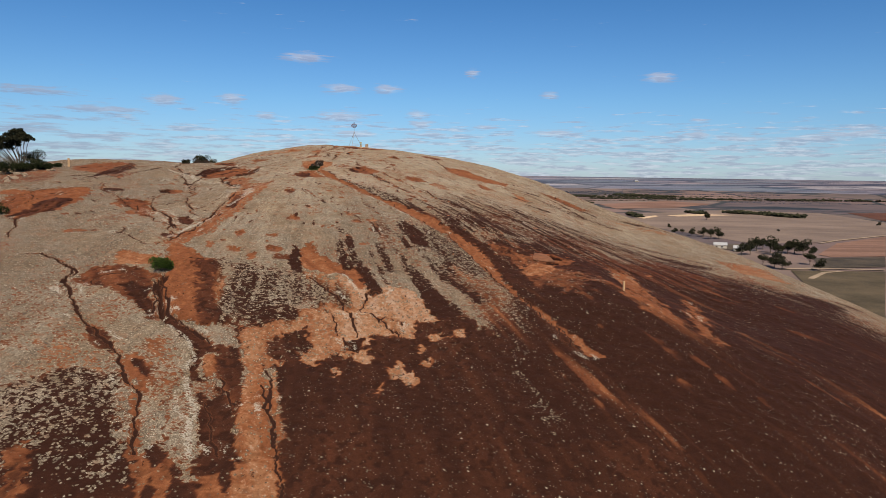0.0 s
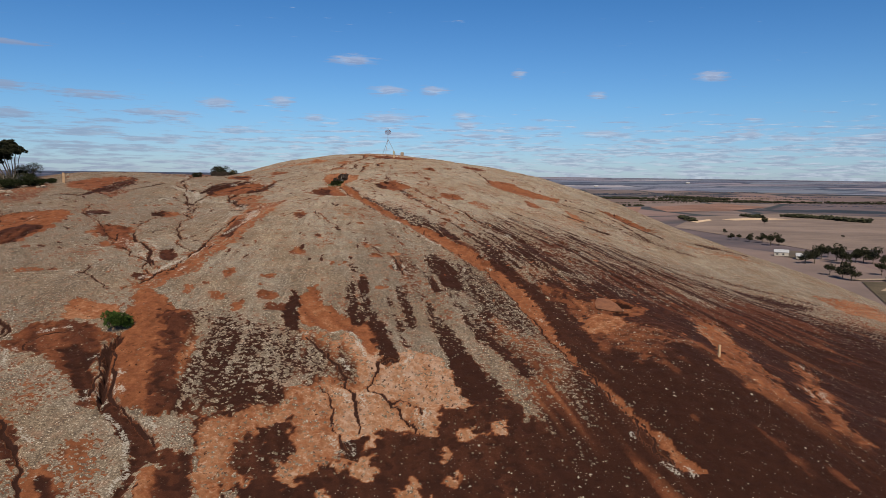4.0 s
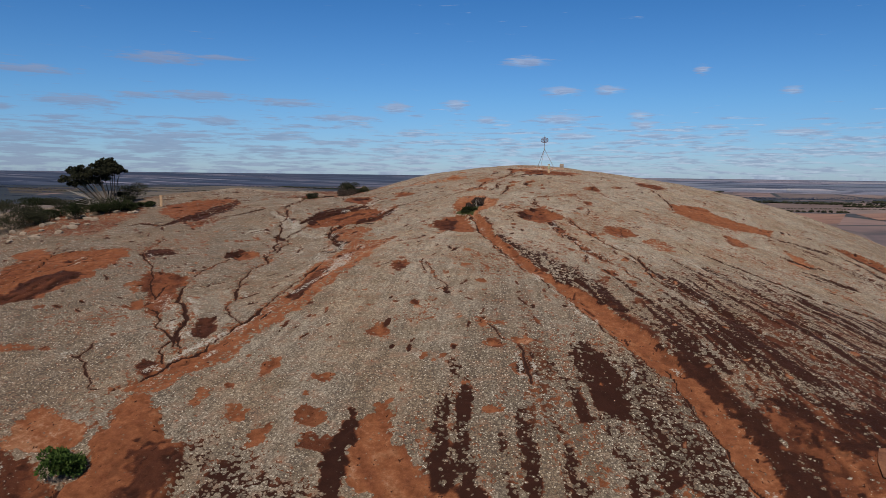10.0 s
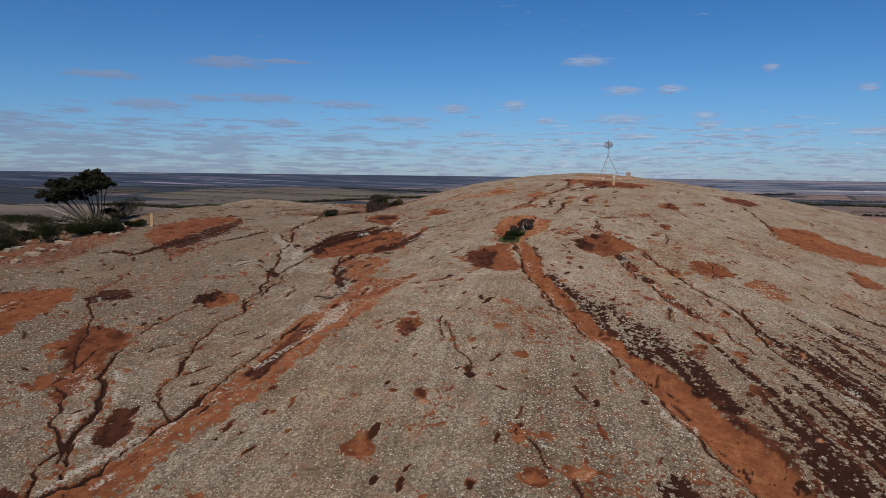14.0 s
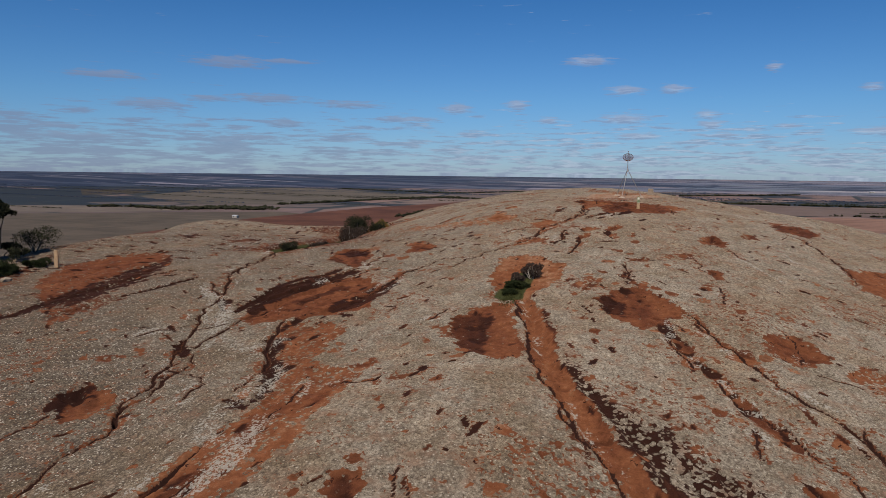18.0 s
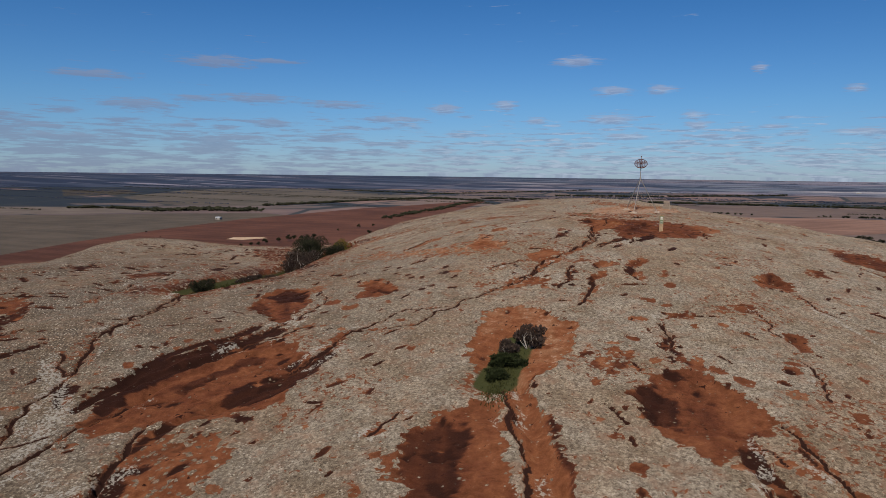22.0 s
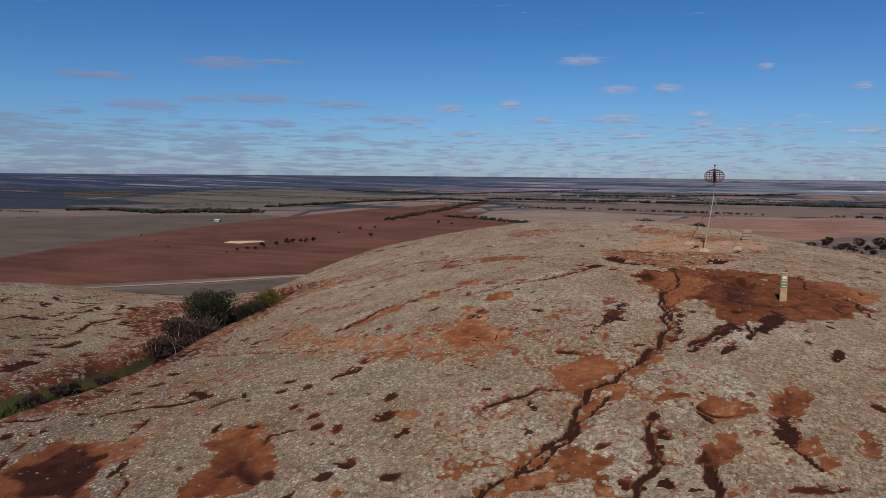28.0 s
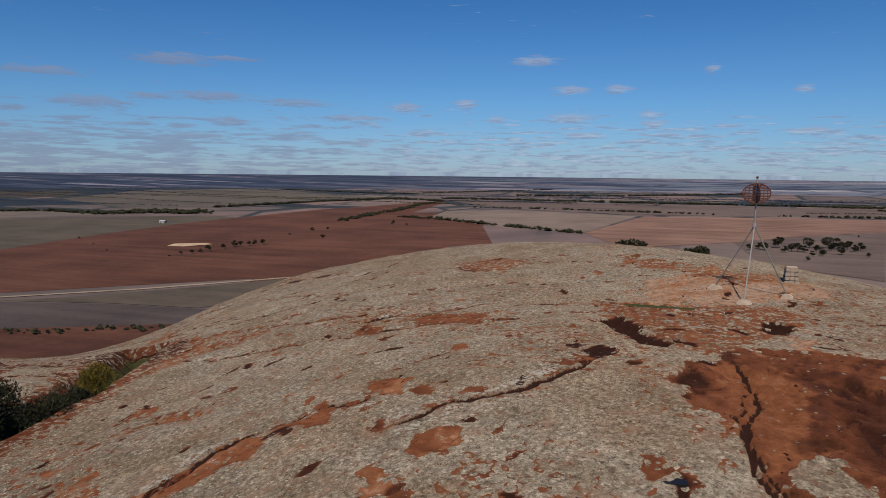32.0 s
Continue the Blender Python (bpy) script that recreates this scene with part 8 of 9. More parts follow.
pale([(-31.6, 105.9), (-32.5, 109.3)], 0.8, 0.7)
pale([(-27.9, 96.6), (-28.0, 99.7), (-28.7, 102.6)], 0.9, 0.7)
pale([(-38.4, 103.5), (-40.0, 108.1)], 0.7, 0.45)
# worn rock round the lifted slab, and clefts sunk with their shade painted black
area([(12.6, 86.6), (14.6, 87.0), (16.2, 85.8), (15.8, 83.4), (14.6, 81.6), (13.2, 81.4), (13.0, 83.5)], 0.5, 0.2, 1.0, 0.6)
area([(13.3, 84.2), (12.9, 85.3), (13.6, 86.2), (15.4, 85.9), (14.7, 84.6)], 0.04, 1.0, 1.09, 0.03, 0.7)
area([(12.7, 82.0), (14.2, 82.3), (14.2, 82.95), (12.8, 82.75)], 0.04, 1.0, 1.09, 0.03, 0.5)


def dash(x, y, length, width, turn, hue, dark, depth, bare):
    """A short pit or flake scar, long in the direction of turn."""
    w = window([(x, y)], length)
    if GX[w].size == 0:
        return
    dx, dy = GX[w] - x, GY[w] - y
    u, v = dx * math.cos(turn) + dy * math.sin(turn), -dx * math.sin(turn) + dy * math.cos(turn)
    m = smooth(0.0, 0.5, 1 - np.hypot(u / length, v / width) + (WOBBLE[w] - 0.5) * 1.6)
    BARE[w] = np.maximum(BARE[w], m * bare)
    HUE[w] += (hue - HUE[w]) * m
    DARK[w] += (dark - DARK[w]) * m
    GZ[w] -= depth * m


def scatter():
    """Small scars, flaked spots and thin sheet edges all over the upper dome."""
    random.seed(3)
    for _ in range(1500):
        x, y = random.uniform(-78, 30), random.uniform(84, 186)
        down = math.atan2(y - 150, x + 25)
        across = x < -40 or y > 135
        turn = (down + math.pi / 2 if across and random.random() < 0.75 else down) + random.gauss(0, 0.35)
        dash(x, y, random.uniform(0.2, 0.55) * random.choice((1, 1, 1.9)), random.uniform(0.10, 0.22), turn, 0.2, random.uniform(0.4, 0.95), 0.05, 0.95)
    for _ in range(750):
        x, y = random.uniform(-72, 30), random.uniform(78, 186)
        dash(x, y, random.uniform(0.2, 0.6), random.uniform(0.14, 0.34), random.uniform(0, 3.1), random.uniform(0.35, 0.7), random.uniform(0, 0.4), 0.03, 0.8)
    for _ in range(420):
        x, y = random.uniform(-85, -55), random.uniform(118, 178)
        dash(x, y, random.uniform(0.4, 1.4), random.uniform(0.12, 0.25), random.gauss(0.1, 0.3), 0.25, random.uniform(0.5, 0.95), 0.08, 0.95)
    for _ in range(14):
        x, y = random.uniform(-66, -48), random.uniform(146, 190)
        line, turn = [(x, y)], random.gauss(0.25, 0.25)
        for _ in range(random.randint(2, 5)):
            turn += random.gauss(0, 0.15)
            x, y = x + 1.6 * math.cos(turn), y + 1.6 * math.sin(turn)
            line.append((x, y))
        crack(line, random.uniform(0.08, 0.16), 0.1)
    for _ in range(14):
        x, y = random.uniform(-50, 12), random.uniform(88, 134)
        line, turn = [(x, y)], math.atan2(y - 150, x + 25) + random.gauss(0, 0.2)
        for _ in range(random.randint(1, 4)):
            turn += random.gauss(0, 0.25)
            x, y = x + 1.1 * math.cos(turn), y + 1.1 * math.sin(turn)
            line.append((x, y))
        crack(line, random.uniform(0.08, 0.16), 0.12)


def pits(x, y, spread, count):
    """A cluster of small black pits in an orange patch."""
    for _ in range(count):
        dash(x + random.gauss(0, spread), y + random.gauss(0, 0.7 * spread), random.uniform(0.09, 0.15), random.uniform(0.07, 0.10), random.uniform(0, 3.1), 0.05, 1.0, 0.04, 1.0)


scatter()
for x, y, spread, count in ((-32.4, 149.2, 0.35, 6), (-30.3, 147.8, 0.3, 5), (-37.8, 148.4, 0.5, 6), (-34.1, 147.5, 0.7, 7), (-32.0, 147.3, 0.5, 4)):
    pits(x, y, spread, count)
rows, cols = GZ.shape
GZ = np.where(GZ < PLAIN_Z + 1.0, GZ - 1.5, GZ)


def grid_mesh(name, z, layers, mat):
    data = bpy.data.meshes.new(name)
    count = rows * cols
    co = np.empty((count, 3), np.float32)
    co[:, 0], co[:, 1], co[:, 2] = GX.ravel(), GY.ravel(), z.ravel()
    quads = (rows - 1) * (cols - 1)
    corner = (np.arange(rows - 1)[:, None] * cols + np.arange(cols - 1)[None, :]).ravel()
    loops = np.stack((corner, corner + 1, corner + cols + 1, corner + cols), 1).astype(np.int32)
    data.vertices.add(count), data.loops.add(quads * 4), data.polygons.add(quads)
    data.vertices.foreach_set("co", co.ravel())
    data.loops.foreach_set("vertex_index", loops.ravel())
    data.polygons.foreach_set("loop_start", np.arange(0, quads * 4, 4, dtype=np.int32))
    data.update(calc_edges=True)
    for layer, (r, g, b, a) in layers.items():
        attribute = data.color_attributes.new(layer, "FLOAT_COLOR", "POINT")
        values = np.ones((count, 4), np.float32)
        values[:, 0], values[:, 1], values[:, 2] = r.ravel(), g.ravel(), b.ravel()
        values[:, 3] = a.ravel()
        attribute.data.foreach_set("color", values.ravel())
    data.shade_smooth()
    data.materials.append(mat)
    return new(name, data)


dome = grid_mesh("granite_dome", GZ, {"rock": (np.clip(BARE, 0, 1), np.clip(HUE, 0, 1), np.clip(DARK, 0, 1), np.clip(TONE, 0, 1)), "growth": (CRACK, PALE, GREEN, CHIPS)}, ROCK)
tagged(dome, "bare granite dome of grey lichen, orange pans and dark wash streaks", "rock outcrop", kind="structure")


def stand(x, y):
    """Height of the built rock at a place."""
    i, j = int(np.clip(np.searchsorted(xs, x), 1, cols - 1)), int(np.clip(np.searchsorted(ys, y), 1, rows - 1))
    fx, fy = (x - xs[i - 1]) / (xs[i] - xs[i - 1]), (y - ys[j - 1]) / (ys[j] - ys[j - 1])
    top = GZ[j - 1, i - 1] * (1 - fx) + GZ[j - 1, i] * fx
    return float(top * (1 - fy) + (GZ[j, i - 1] * (1 - fx) + GZ[j, i] * fx) * fy)


# ---- the plain ----
def make_plain():
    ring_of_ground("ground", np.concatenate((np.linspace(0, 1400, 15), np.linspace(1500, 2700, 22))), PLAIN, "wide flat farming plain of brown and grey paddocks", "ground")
    ring_of_ground("backdrop", np.linspace(2700, 4820, 40), DISTANCE, "far country of haze-tinted woods and fields out to the horizon", "distance")


def ring_of_ground(name, radii, mat, label, category):
    turns = np.linspace(0, 2 * math.pi, 181)[:-1]
    verts, faces = [], []
    for r in radii:
        for a in turns:
            x, y = -20 + r * math.cos(a), 130 + r * math.sin(a)
            verts.append((x, y, float(plain_height(x, y))))
    count = len(turns)
    for i in range(len(radii) - 1):
        for k in range(count):
            faces.append((i * count + k, (i + 1) * count + k, (i + 1) * count + (k + 1) % count, i * count + (k + 1) % count))
    ob = raw_part(name, verts, faces, mat, None, "", True)
    tagged(ob, label, category, kind="structure")


make_plain()
LAYER = [0.15]


def paddock(corners, soil):
    """A field laid on the plain, cut fine enough to follow it."""
    bm = bmesh.new()
    LAYER[0] += 0.015
    bm.faces.new([bm.verts.new((x, y, 0)) for x, y in corners])
    bmesh.ops.triangulate(bm, faces=bm.faces[:])
    for _ in range(3):
        long = [e for e in bm.edges if e.calc_length() > 120]
        if long:
            bmesh.ops.subdivide_edges(bm, edges=long, cuts=1)
            bmesh.ops.triangulate(bm, faces=bm.faces[:])
    bmesh.ops.recalc_face_normals(bm, faces=bm.faces[:])
    for f in bm.faces:
        if f.normal.z < 0:
            f.normal_flip()
    for v in bm.verts:
        v.co.z = float(plain_height(v.co.x, v.co.y)) + LAYER[0]
    ob = part("paddock", bm, SOILS[soil])
    names = {"red_soil": "ploughed red soil paddock", "stubble": "straw coloured stubble paddock", "pale_stubble": "pale stubble paddock", "green_crop": "dull green crop paddock", "scrub": "dark scrubby uncleared paddock", "sand": "bare pale sand patch in a paddock", "grey_soil": "grey brown bare paddock", "lilac_soil": "dark lilac grey ploughed paddock", "grey_stubble": "grey stubble paddock", "tan_soil": "orange tan bare paddock", "dry_grass": "dry olive grassland below the rock"}
    tagged(ob, names[soil] + " on the plain", "paddock", kind="structure")


def farm_track(points, width):
    bm = bmesh.new()
    LAYER[0] += 0.015
    line = []
    for a, b in zip(points, points[1:]):
        for k in range(8):
            line.append(Vector((a[0] + (b[0] - a[0]) * k / 8, a[1] + (b[1] - a[1]) * k / 8, 0)))
    line.append(Vector((*points[-1], 0)))
    last = None
    for i, p in enumerate(line):
        ahead = (line[min(i + 1, len(line) - 1)] - line[max(i - 1, 0)]).normalized()
        side = Vector((-ahead.y, ahead.x, 0)) * width * random.uniform(0.42, 0.58)
        pair = [bm.verts.new((q.x, q.y, float(plain_height(q.x, q.y)) + LAYER[0] + 0.05)) for q in (p + side, p - side)]
        if last:
            bm.faces.new((last[0], last[1], pair[1], pair[0]))
        last = pair
    tagged(part("farm_track", bm, SOILS["gravel"]), "pale unsealed gravel farm track across the plain", "track", kind="structure")


def clump(verts, faces, x, y, z, h, w, lumps=5):
    """A far tree: a trunk and a ragged crown of a few faceted lumps."""
    base = len(verts)
    verts += [(x - 0.12 * w, y, z), (x + 0.12 * w, y, z), (x, y, z + 0.6 * h)]
    faces.append((base, base + 1, base + 2))
    for _ in range(lumps):
        cx, cy, cz = x + random.uniform(-0.36, 0.36) * w, y + random.uniform(-0.36, 0.36) * w, z + h * random.uniform(0.25, 0.75)
        r = w * random.uniform(0.20, 0.34)
        base = len(verts)
        for k in range(6):
            a = k * math.pi / 3 + random.uniform(-0.3, 0.3)
            verts.append((cx + r * math.cos(a) * random.uniform(0.7, 1.2), cy + r * math.sin(a) * random.uniform(0.7, 1.2), cz + r * random.uniform(-0.3, 0.25)))
        verts += [(cx, cy, cz + r * random.uniform(0.5, 0.8)), (cx, cy, cz - r * 0.5)]
        for k in range(6):
            faces.append((base + k, base + (k + 1) % 6, base + 6))
            faces.append((base + (k + 1) % 6, base + k, base + 7))


def tree_row(points, count, height, spread, leaf=DARK_LEAF, lumps=5):
    verts, faces = [], []
    lengths = [math.dist(a, b) for a, b in zip(points, points[1:])]
    for i in range(int(count * 1.7)):
        at = random.random() * sum(lengths)
        for (a, b), length in zip(zip(points, points[1:]), lengths):
            if at <= length:
                break
            at -= length
        t = min(at / length, 1)
        x, y = a[0] + (b[0] - a[0]) * t + random.gauss(0, 0.4) * spread, a[1] + (b[1] - a[1]) * t + random.gauss(0, 0.4) * spread
        h = 0.78 * height * random.uniform(0.6, 1.25)
        clump(verts, faces, x, y, float(plain_height(x, y)) + 0.1, h, h * random.uniform(1.3, 2.3), lumps)
    ob = raw_part("tree_belt", verts, faces, leaf)
    tagged(ob, "dark belt of far mallee trees along a paddock edge", "trees", kind="stuff")


def far_belts():
    """Shelter belts and scrub lines out to the horizon, mostly along the section lines."""
    random.seed(11)
    for k in range(30):
        away, bearing = random.uniform(1900, 2650), random.uniform(-1.25, 0.95)
        x, y = -20 + away * math.sin(bearing), 130 + away * math.cos(bearing)
        turn = random.choice((0.06, 0.06, -0.1, 0.3)) + random.gauss(0, 0.04)
        half = random.uniform(250, 800)
        tree_row([(x - half * math.cos(turn), y - half * math.sin(turn)), (x + half * math.cos(turn), y + half * math.sin(turn))], int(half / 2.6), random.uniform(2.6, 4.2), random.choice((2, 3, 5)), HAZED_LEAF if away > 2200 else DARK_LEAF, 2)


def leaf_cloud(lumps, leaves, size, up=0.5):
    """Verts and faces of many small leaf blades spread over lumps (x, y, z, rx, ry, rz)."""
    verts, faces = [], []
    for x, y, z, a, b, c in lumps:
        for _ in range(leaves):
            d = Vector((random.gauss(0, 1), random.gauss(0, 1), random.gauss(0, 1))).normalized()
            k = random.uniform(0.55, 1.0)
            p = Vector((x + d.x * a * k, y + d.y * b * k, z + d.z * c * k))
            grow = (d + Vector((random.uniform(-0.7, 0.7), random.uniform(-0.7, 0.7), up + random.uniform(-0.5, 0.5)))).normalized()
            side = grow.orthogonal().normalized()
            side = (Matrix.Rotation(random.uniform(0, 6.28), 3, grow) @ side) * size * random.uniform(0.25, 0.5)
            tip = p + grow * size * random.uniform(0.7, 1.5)
            base = len(verts)
            verts += [p[:], ((p + tip) / 2 + side)[:], tip[:], ((p + tip) / 2 - side)[:]]
            faces.append((base, base + 1, base + 2, base + 3))
    return verts, faces


def gum_tree(height, name, label, category, group, leaf, leaves=70, lean=0.0, lumps=16, wide=0.42, blade=0.035):
    """A tree at the origin: trunk, limbs and a ragged crown."""
    root = anchor(name, (0, 0, 0), label, category, group)
    bm = bmesh.new()
    fork = Vector((lean * 0.3, 0, height * 0.2))
    tube(bm, [(0, 0, -0.3), (lean * 0.1, 0.02 * height, height * 0.12), fork], [height * 0.035, height * 0.028, height * 0.022], 7)
    part("trunk", bm, BARK, root)
    crown = []
    for k in range(6):
        a = k * 1.05 + random.uniform(-0.3, 0.3)
        out = height * wide * random.uniform(0.55, 1.0)
        tip = Vector((math.cos(a) * out + lean, math.sin(a) * out, height * random.uniform(0.34, 0.88)))
        bm = bmesh.new()
        tube(bm, [fork, fork.lerp(tip, 0.5) + Vector((0, 0, height * 0.05)), tip], [height * 0.016, height * 0.010, height * 0.004], 5)
        part("limb", bm, BARK, root)
        for _ in range(max(1, lumps // 6)):
            q = fork.lerp(tip, random.uniform(0.75, 1.08))
            r = height * random.uniform(0.10, 0.18)
            crown.append((q.x + random.uniform(-1, 1) * r, q.y + random.uniform(-1, 1) * r, q.z + random.uniform(0, 0.6) * r, r * 1.25, r * 1.25, r * 0.75))
    crown.append((lean, 0, height * 0.9, height * 0.16, height * 0.16, height * 0.09))
    verts, faces = leaf_cloud(crown, leaves, height * blade)
    raw_part("crown", verts, faces, leaf, root)
    return root


FAR_TREES = {}


def plain_tree(x, y, height, group):
    if group not in FAR_TREES:
        FAR_TREES[group] = [gum_tree(10.0, "paddock_tree", "dark rounded gum tree standing on the plain, " + group, "tree", group, DARK_LEAF, 60, 0.0, 18, 0.36, 0.085) for _ in range(3)]
        FAR_TREES[group + "used"] = []
    masters, used = FAR_TREES[group], FAR_TREES[group + "used"]
    kind = len(used) % 3
    m = pose(x, y, float(plain_height(x, y)) + 0.3, 0, 0, random.uniform(0, 360))
    made = masters[kind] if len(used) < 3 else copy_thing(masters[kind], m)
    made.matrix_basis = m @ Matrix.Scale(0.085 * height, 4)
    used.append(made)


paddock([(-587, 412), (-675, 649), (-720, 826), (-755, 1030), (-763, 1460), (-677, 1947), (-627, 1945), (-515, 1311), (-485, 1101), (-477, 1011), (-359, 807), (-315, 600), (-388, 529), (-449, 468), (-517, 377)], 'red_soil')
paddock([(-675, 649), (-587, 412), (-1321, 783), (-1075, 969), (-963, 1094), (-830, 1200), (-758, 1167), (-755, 1030), (-720, 826)], 'stubble')
paddock([(-1543, 997), (-1302, 1151), (-1222, 1198), (-1052, 1158), (-994, 1113), (-1098, 988), (-1293, 854)], 'pale_stubble')
paddock([(-1559, 1534), (-1723, 1973), (-1565, 2310), (-1037, 2178), (-819, 2040), (-932, 1765), (-1001, 1427), (-1211, 1349)], 'green_crop')
paddock([(-1996, 1707), (-1867, 1838), (-1729, 1782), (-1652, 1601), (-1710, 1477)], 'scrub')
paddock([(-552, 748), (-559, 769), (-546, 780), (-530, 789), (-517, 780), (-525, 766), (-531, 749)], 'sand')
paddock([(-493, 1013), (-491, 1038), (-464, 1041), (-459, 1010)], 'sand')
paddock([(-485, 1030), (-415, 1006), (-335, 995), (-190, 700), (-235, 500), (-320, 560), (-350, 620), (-400, 800)], 'red_soil')
paddock([(-353, 392), (-325, 407), (-280, 432), (-233, 416), (-228, 356), (-269, 325), (-340, 330), (-400, 372)], 'red_soil')
paddock([(-424, 448), (-400, 468), (-356, 521), (-309, 590), (-283, 633), (-255, 545), (-296, 474), (-353, 467)], 'stubble')
paddock([(-460, 424), (-419, 446), (-351, 465), (-294, 472), (-251, 467), (-280, 432), (-325, 407), (-353, 392), (-410, 370)], 'lilac_soil')
paddock([(-542, 1058), (-577, 1267), (-565, 1459), (-502, 1494), (-341, 1271), (-229, 920), (-293, 823), (-415, 871)], 'red_soil')
farm_track([(-506, 371), (-451, 439), (-434, 457), (-375, 515), (-312, 595), (-270, 649), (-230, 703)], 5)
tree_row([(-380, 366), (-330, 391), (-300, 413), (-270, 424)], 26, 2.4, 10)
paddock([(-498, 1557), (-386, 1670), (-95, 1576), (-146, 1128), (-263, 1150), (-460, 1342)], 'grey_stubble')
paddock([(-145, 1119), (-83, 1561), (88, 1612), (366, 1680), (279, 1332), (127, 1178), (46, 1057), (-81, 931)], 'tan_soil')
paddock([(46, 1051), (126, 1169), (275, 1317), (135, 759), (54, 835)], 'grey_soil')
paddock([(-623, 1984), (-164, 2067), (471, 2100), (386, 1762), (91, 1653), (-97, 1615), (-397, 1717)], 'grey_soil')
paddock([(269, 1026), (383, 1300), (634, 1489), (766, 1392), (721, 1112), (555, 854), (408, 749), (330, 728), (304, 880)], 'grey_stubble')
paddock([(347, 628), (429, 741), (545, 839), (405, 621), (349, 610)], 'tan_soil')
paddock([(833, 1409), (925, 1429), (741, 1142)], 'red_soil')
paddock([(328, 601), (400, 614), (356, 545), (296, 532)], 'scrub')
paddock([(292, 721), (325, 717), (290, 650), (275, 666)], 'stubble')
paddock([(266, 517), (338, 517), (197, 298), (204, 348)], 'dry_grass')
paddock([(384, 1683), (626, 1915), (688, 1753), (536, 1559), (371, 1464)], 'tan_soil')
paddock([(332, 1158), (383, 1231), (378, 1198), (333, 1130)], 'sand')
paddock([(405, 1236), (493, 1307), (540, 1266), (415, 1205)], 'sand')
farm_track([(261, 524), (294, 530), (343, 525)], 5)
farm_track([(258, 474), (286, 507), (303, 514)], 4)
farm_track([(409, 739), (448, 775), (555, 854)], 4)
tree_row([(-693, 2113), (-328, 2139), (141, 2143), (478, 2129)], 330, 7, 12)
tree_row([(-527, 2396), (-196, 2510), (201, 2783)], 160, 7, 10)
tree_row([(-645, 1970), (-819, 2040), (-932, 1765), (-1001, 1427)], 180, 7, 8)
tree_row([(-558, 1189), (-583, 1334), (-595, 1503), (-639, 1756), (-645, 1970)], 110, 6, 14)
tree_row([(-487, 1724), (-267, 1736), (59, 1697)], 46, 6, 6)
tree_row([(-522, 1328), (-412, 1280), (-271, 1182), (-210, 1140), (-147, 1107)], 75, 6, 10)
tree_row([(175, 1699), (275, 1707), (376, 1721)], 24, 6, 8)
tree_row([(-1044, 1144), (-1007, 1225), (-891, 1247)], 150, 8, 40)
tree_row([(-1255, 1113), (-1197, 1163), (-1044, 1144)], 70, 7, 10)
tree_row([(423, 2001), (683, 1991), (1002, 1973), (1250, 1935)], 170, 7, 12)
tree_row([(576, 2248), (689, 2122)], 110, 8, 60)
tree_row([(478, 1342), (495, 1291)], 26, 7, 10)
tree_row([(555, 1341), (607, 1298), (626, 1205)], 90, 8, 16)
tree_row([(338, 1253), (336, 1157)], 20, 7, 8)
tree_row([(-1394, 2344), (-923, 2289), (-807, 2448), (-488, 2892)], 340, 5, 8)
tree_row([(349, 2114), (570, 2096), (782, 2026)], 80, 7, 12)
plain_tree(55, 972, 7.6, 'grove beside the rock')
plain_tree(66, 986, 8.7, 'grove beside the rock')
plain_tree(71, 973, 10.4, 'grove beside the rock')
plain_tree(89, 1007, 14.8, 'grove beside the rock')
plain_tree(89, 958, 8.4, 'grove beside the rock')
plain_tree(98, 972, 10.5, 'grove beside the rock')
plain_tree(104, 971, 11.4, 'grove beside the rock')
plain_tree(110, 967, 8.5, 'grove beside the rock')
plain_tree(124, 1023, 13.2, 'grove beside the rock')
plain_tree(123, 974, 9.6, 'grove beside the rock')
plain_tree(125, 953, 8.4, 'grove beside the rock')
plain_tree(143, 1032, 14.4, 'grove beside the rock')
plain_tree(141, 992, 10.8, 'grove beside the rock')
plain_tree(152, 1015, 15.1, 'grove beside the rock')
plain_tree(144, 958, 9.5, 'grove beside the rock')
plain_tree(161, 1013, 12.1, 'grove beside the rock')
plain_tree(165, 997, 8.9, 'grove beside the rock')
plain_tree(173, 1007, 11.1, 'grove beside the rock')
plain_tree(100, 884, 5.1, 'grove beside the rock')
plain_tree(112, 930, 6.4, 'grove beside the rock')
plain_tree(123, 941, 7.4, 'grove beside the rock')
plain_tree(166, 944, 5.6, 'grove beside the rock')
plain_tree(216, 1211, 3.7, 'grove beside the rock')
plain_tree(-483, 687, 4.0, 'paddock trees')
plain_tree(-479, 698, 4.9, 'paddock trees')
plain_tree(-475, 706, 4.9, 'paddock trees')
plain_tree(-476, 720, 7.5, 'paddock trees')
plain_tree(-475, 743, 6.8, 'paddock trees')
plain_tree(-478, 767, 7.9, 'paddock trees')
plain_tree(-475, 773, 7.0, 'paddock trees')
plain_tree(-471, 783, 6.2, 'paddock trees')
plain_tree(-468, 789, 7.1, 'paddock trees')
plain_tree(-464, 799, 7.2, 'paddock trees')
plain_tree(-480, 667, 2.4, 'paddock trees')
plain_tree(-501, 977, 6.5, 'paddock trees')
plain_tree(-434, 884, 6.7, 'paddock trees')
plain_tree(-491, 1003, 5.5, 'paddock trees')
plain_tree(-450, 1143, 7.4, 'paddock trees')
plain_tree(-495, 908, 4.1, 'paddock trees')
plain_tree(-694, 766, 3.1, 'paddock trees')
plain_tree(-572, 684, 2.2, 'paddock trees')
plain_tree(-581, 1225, 4.1, 'paddock trees')
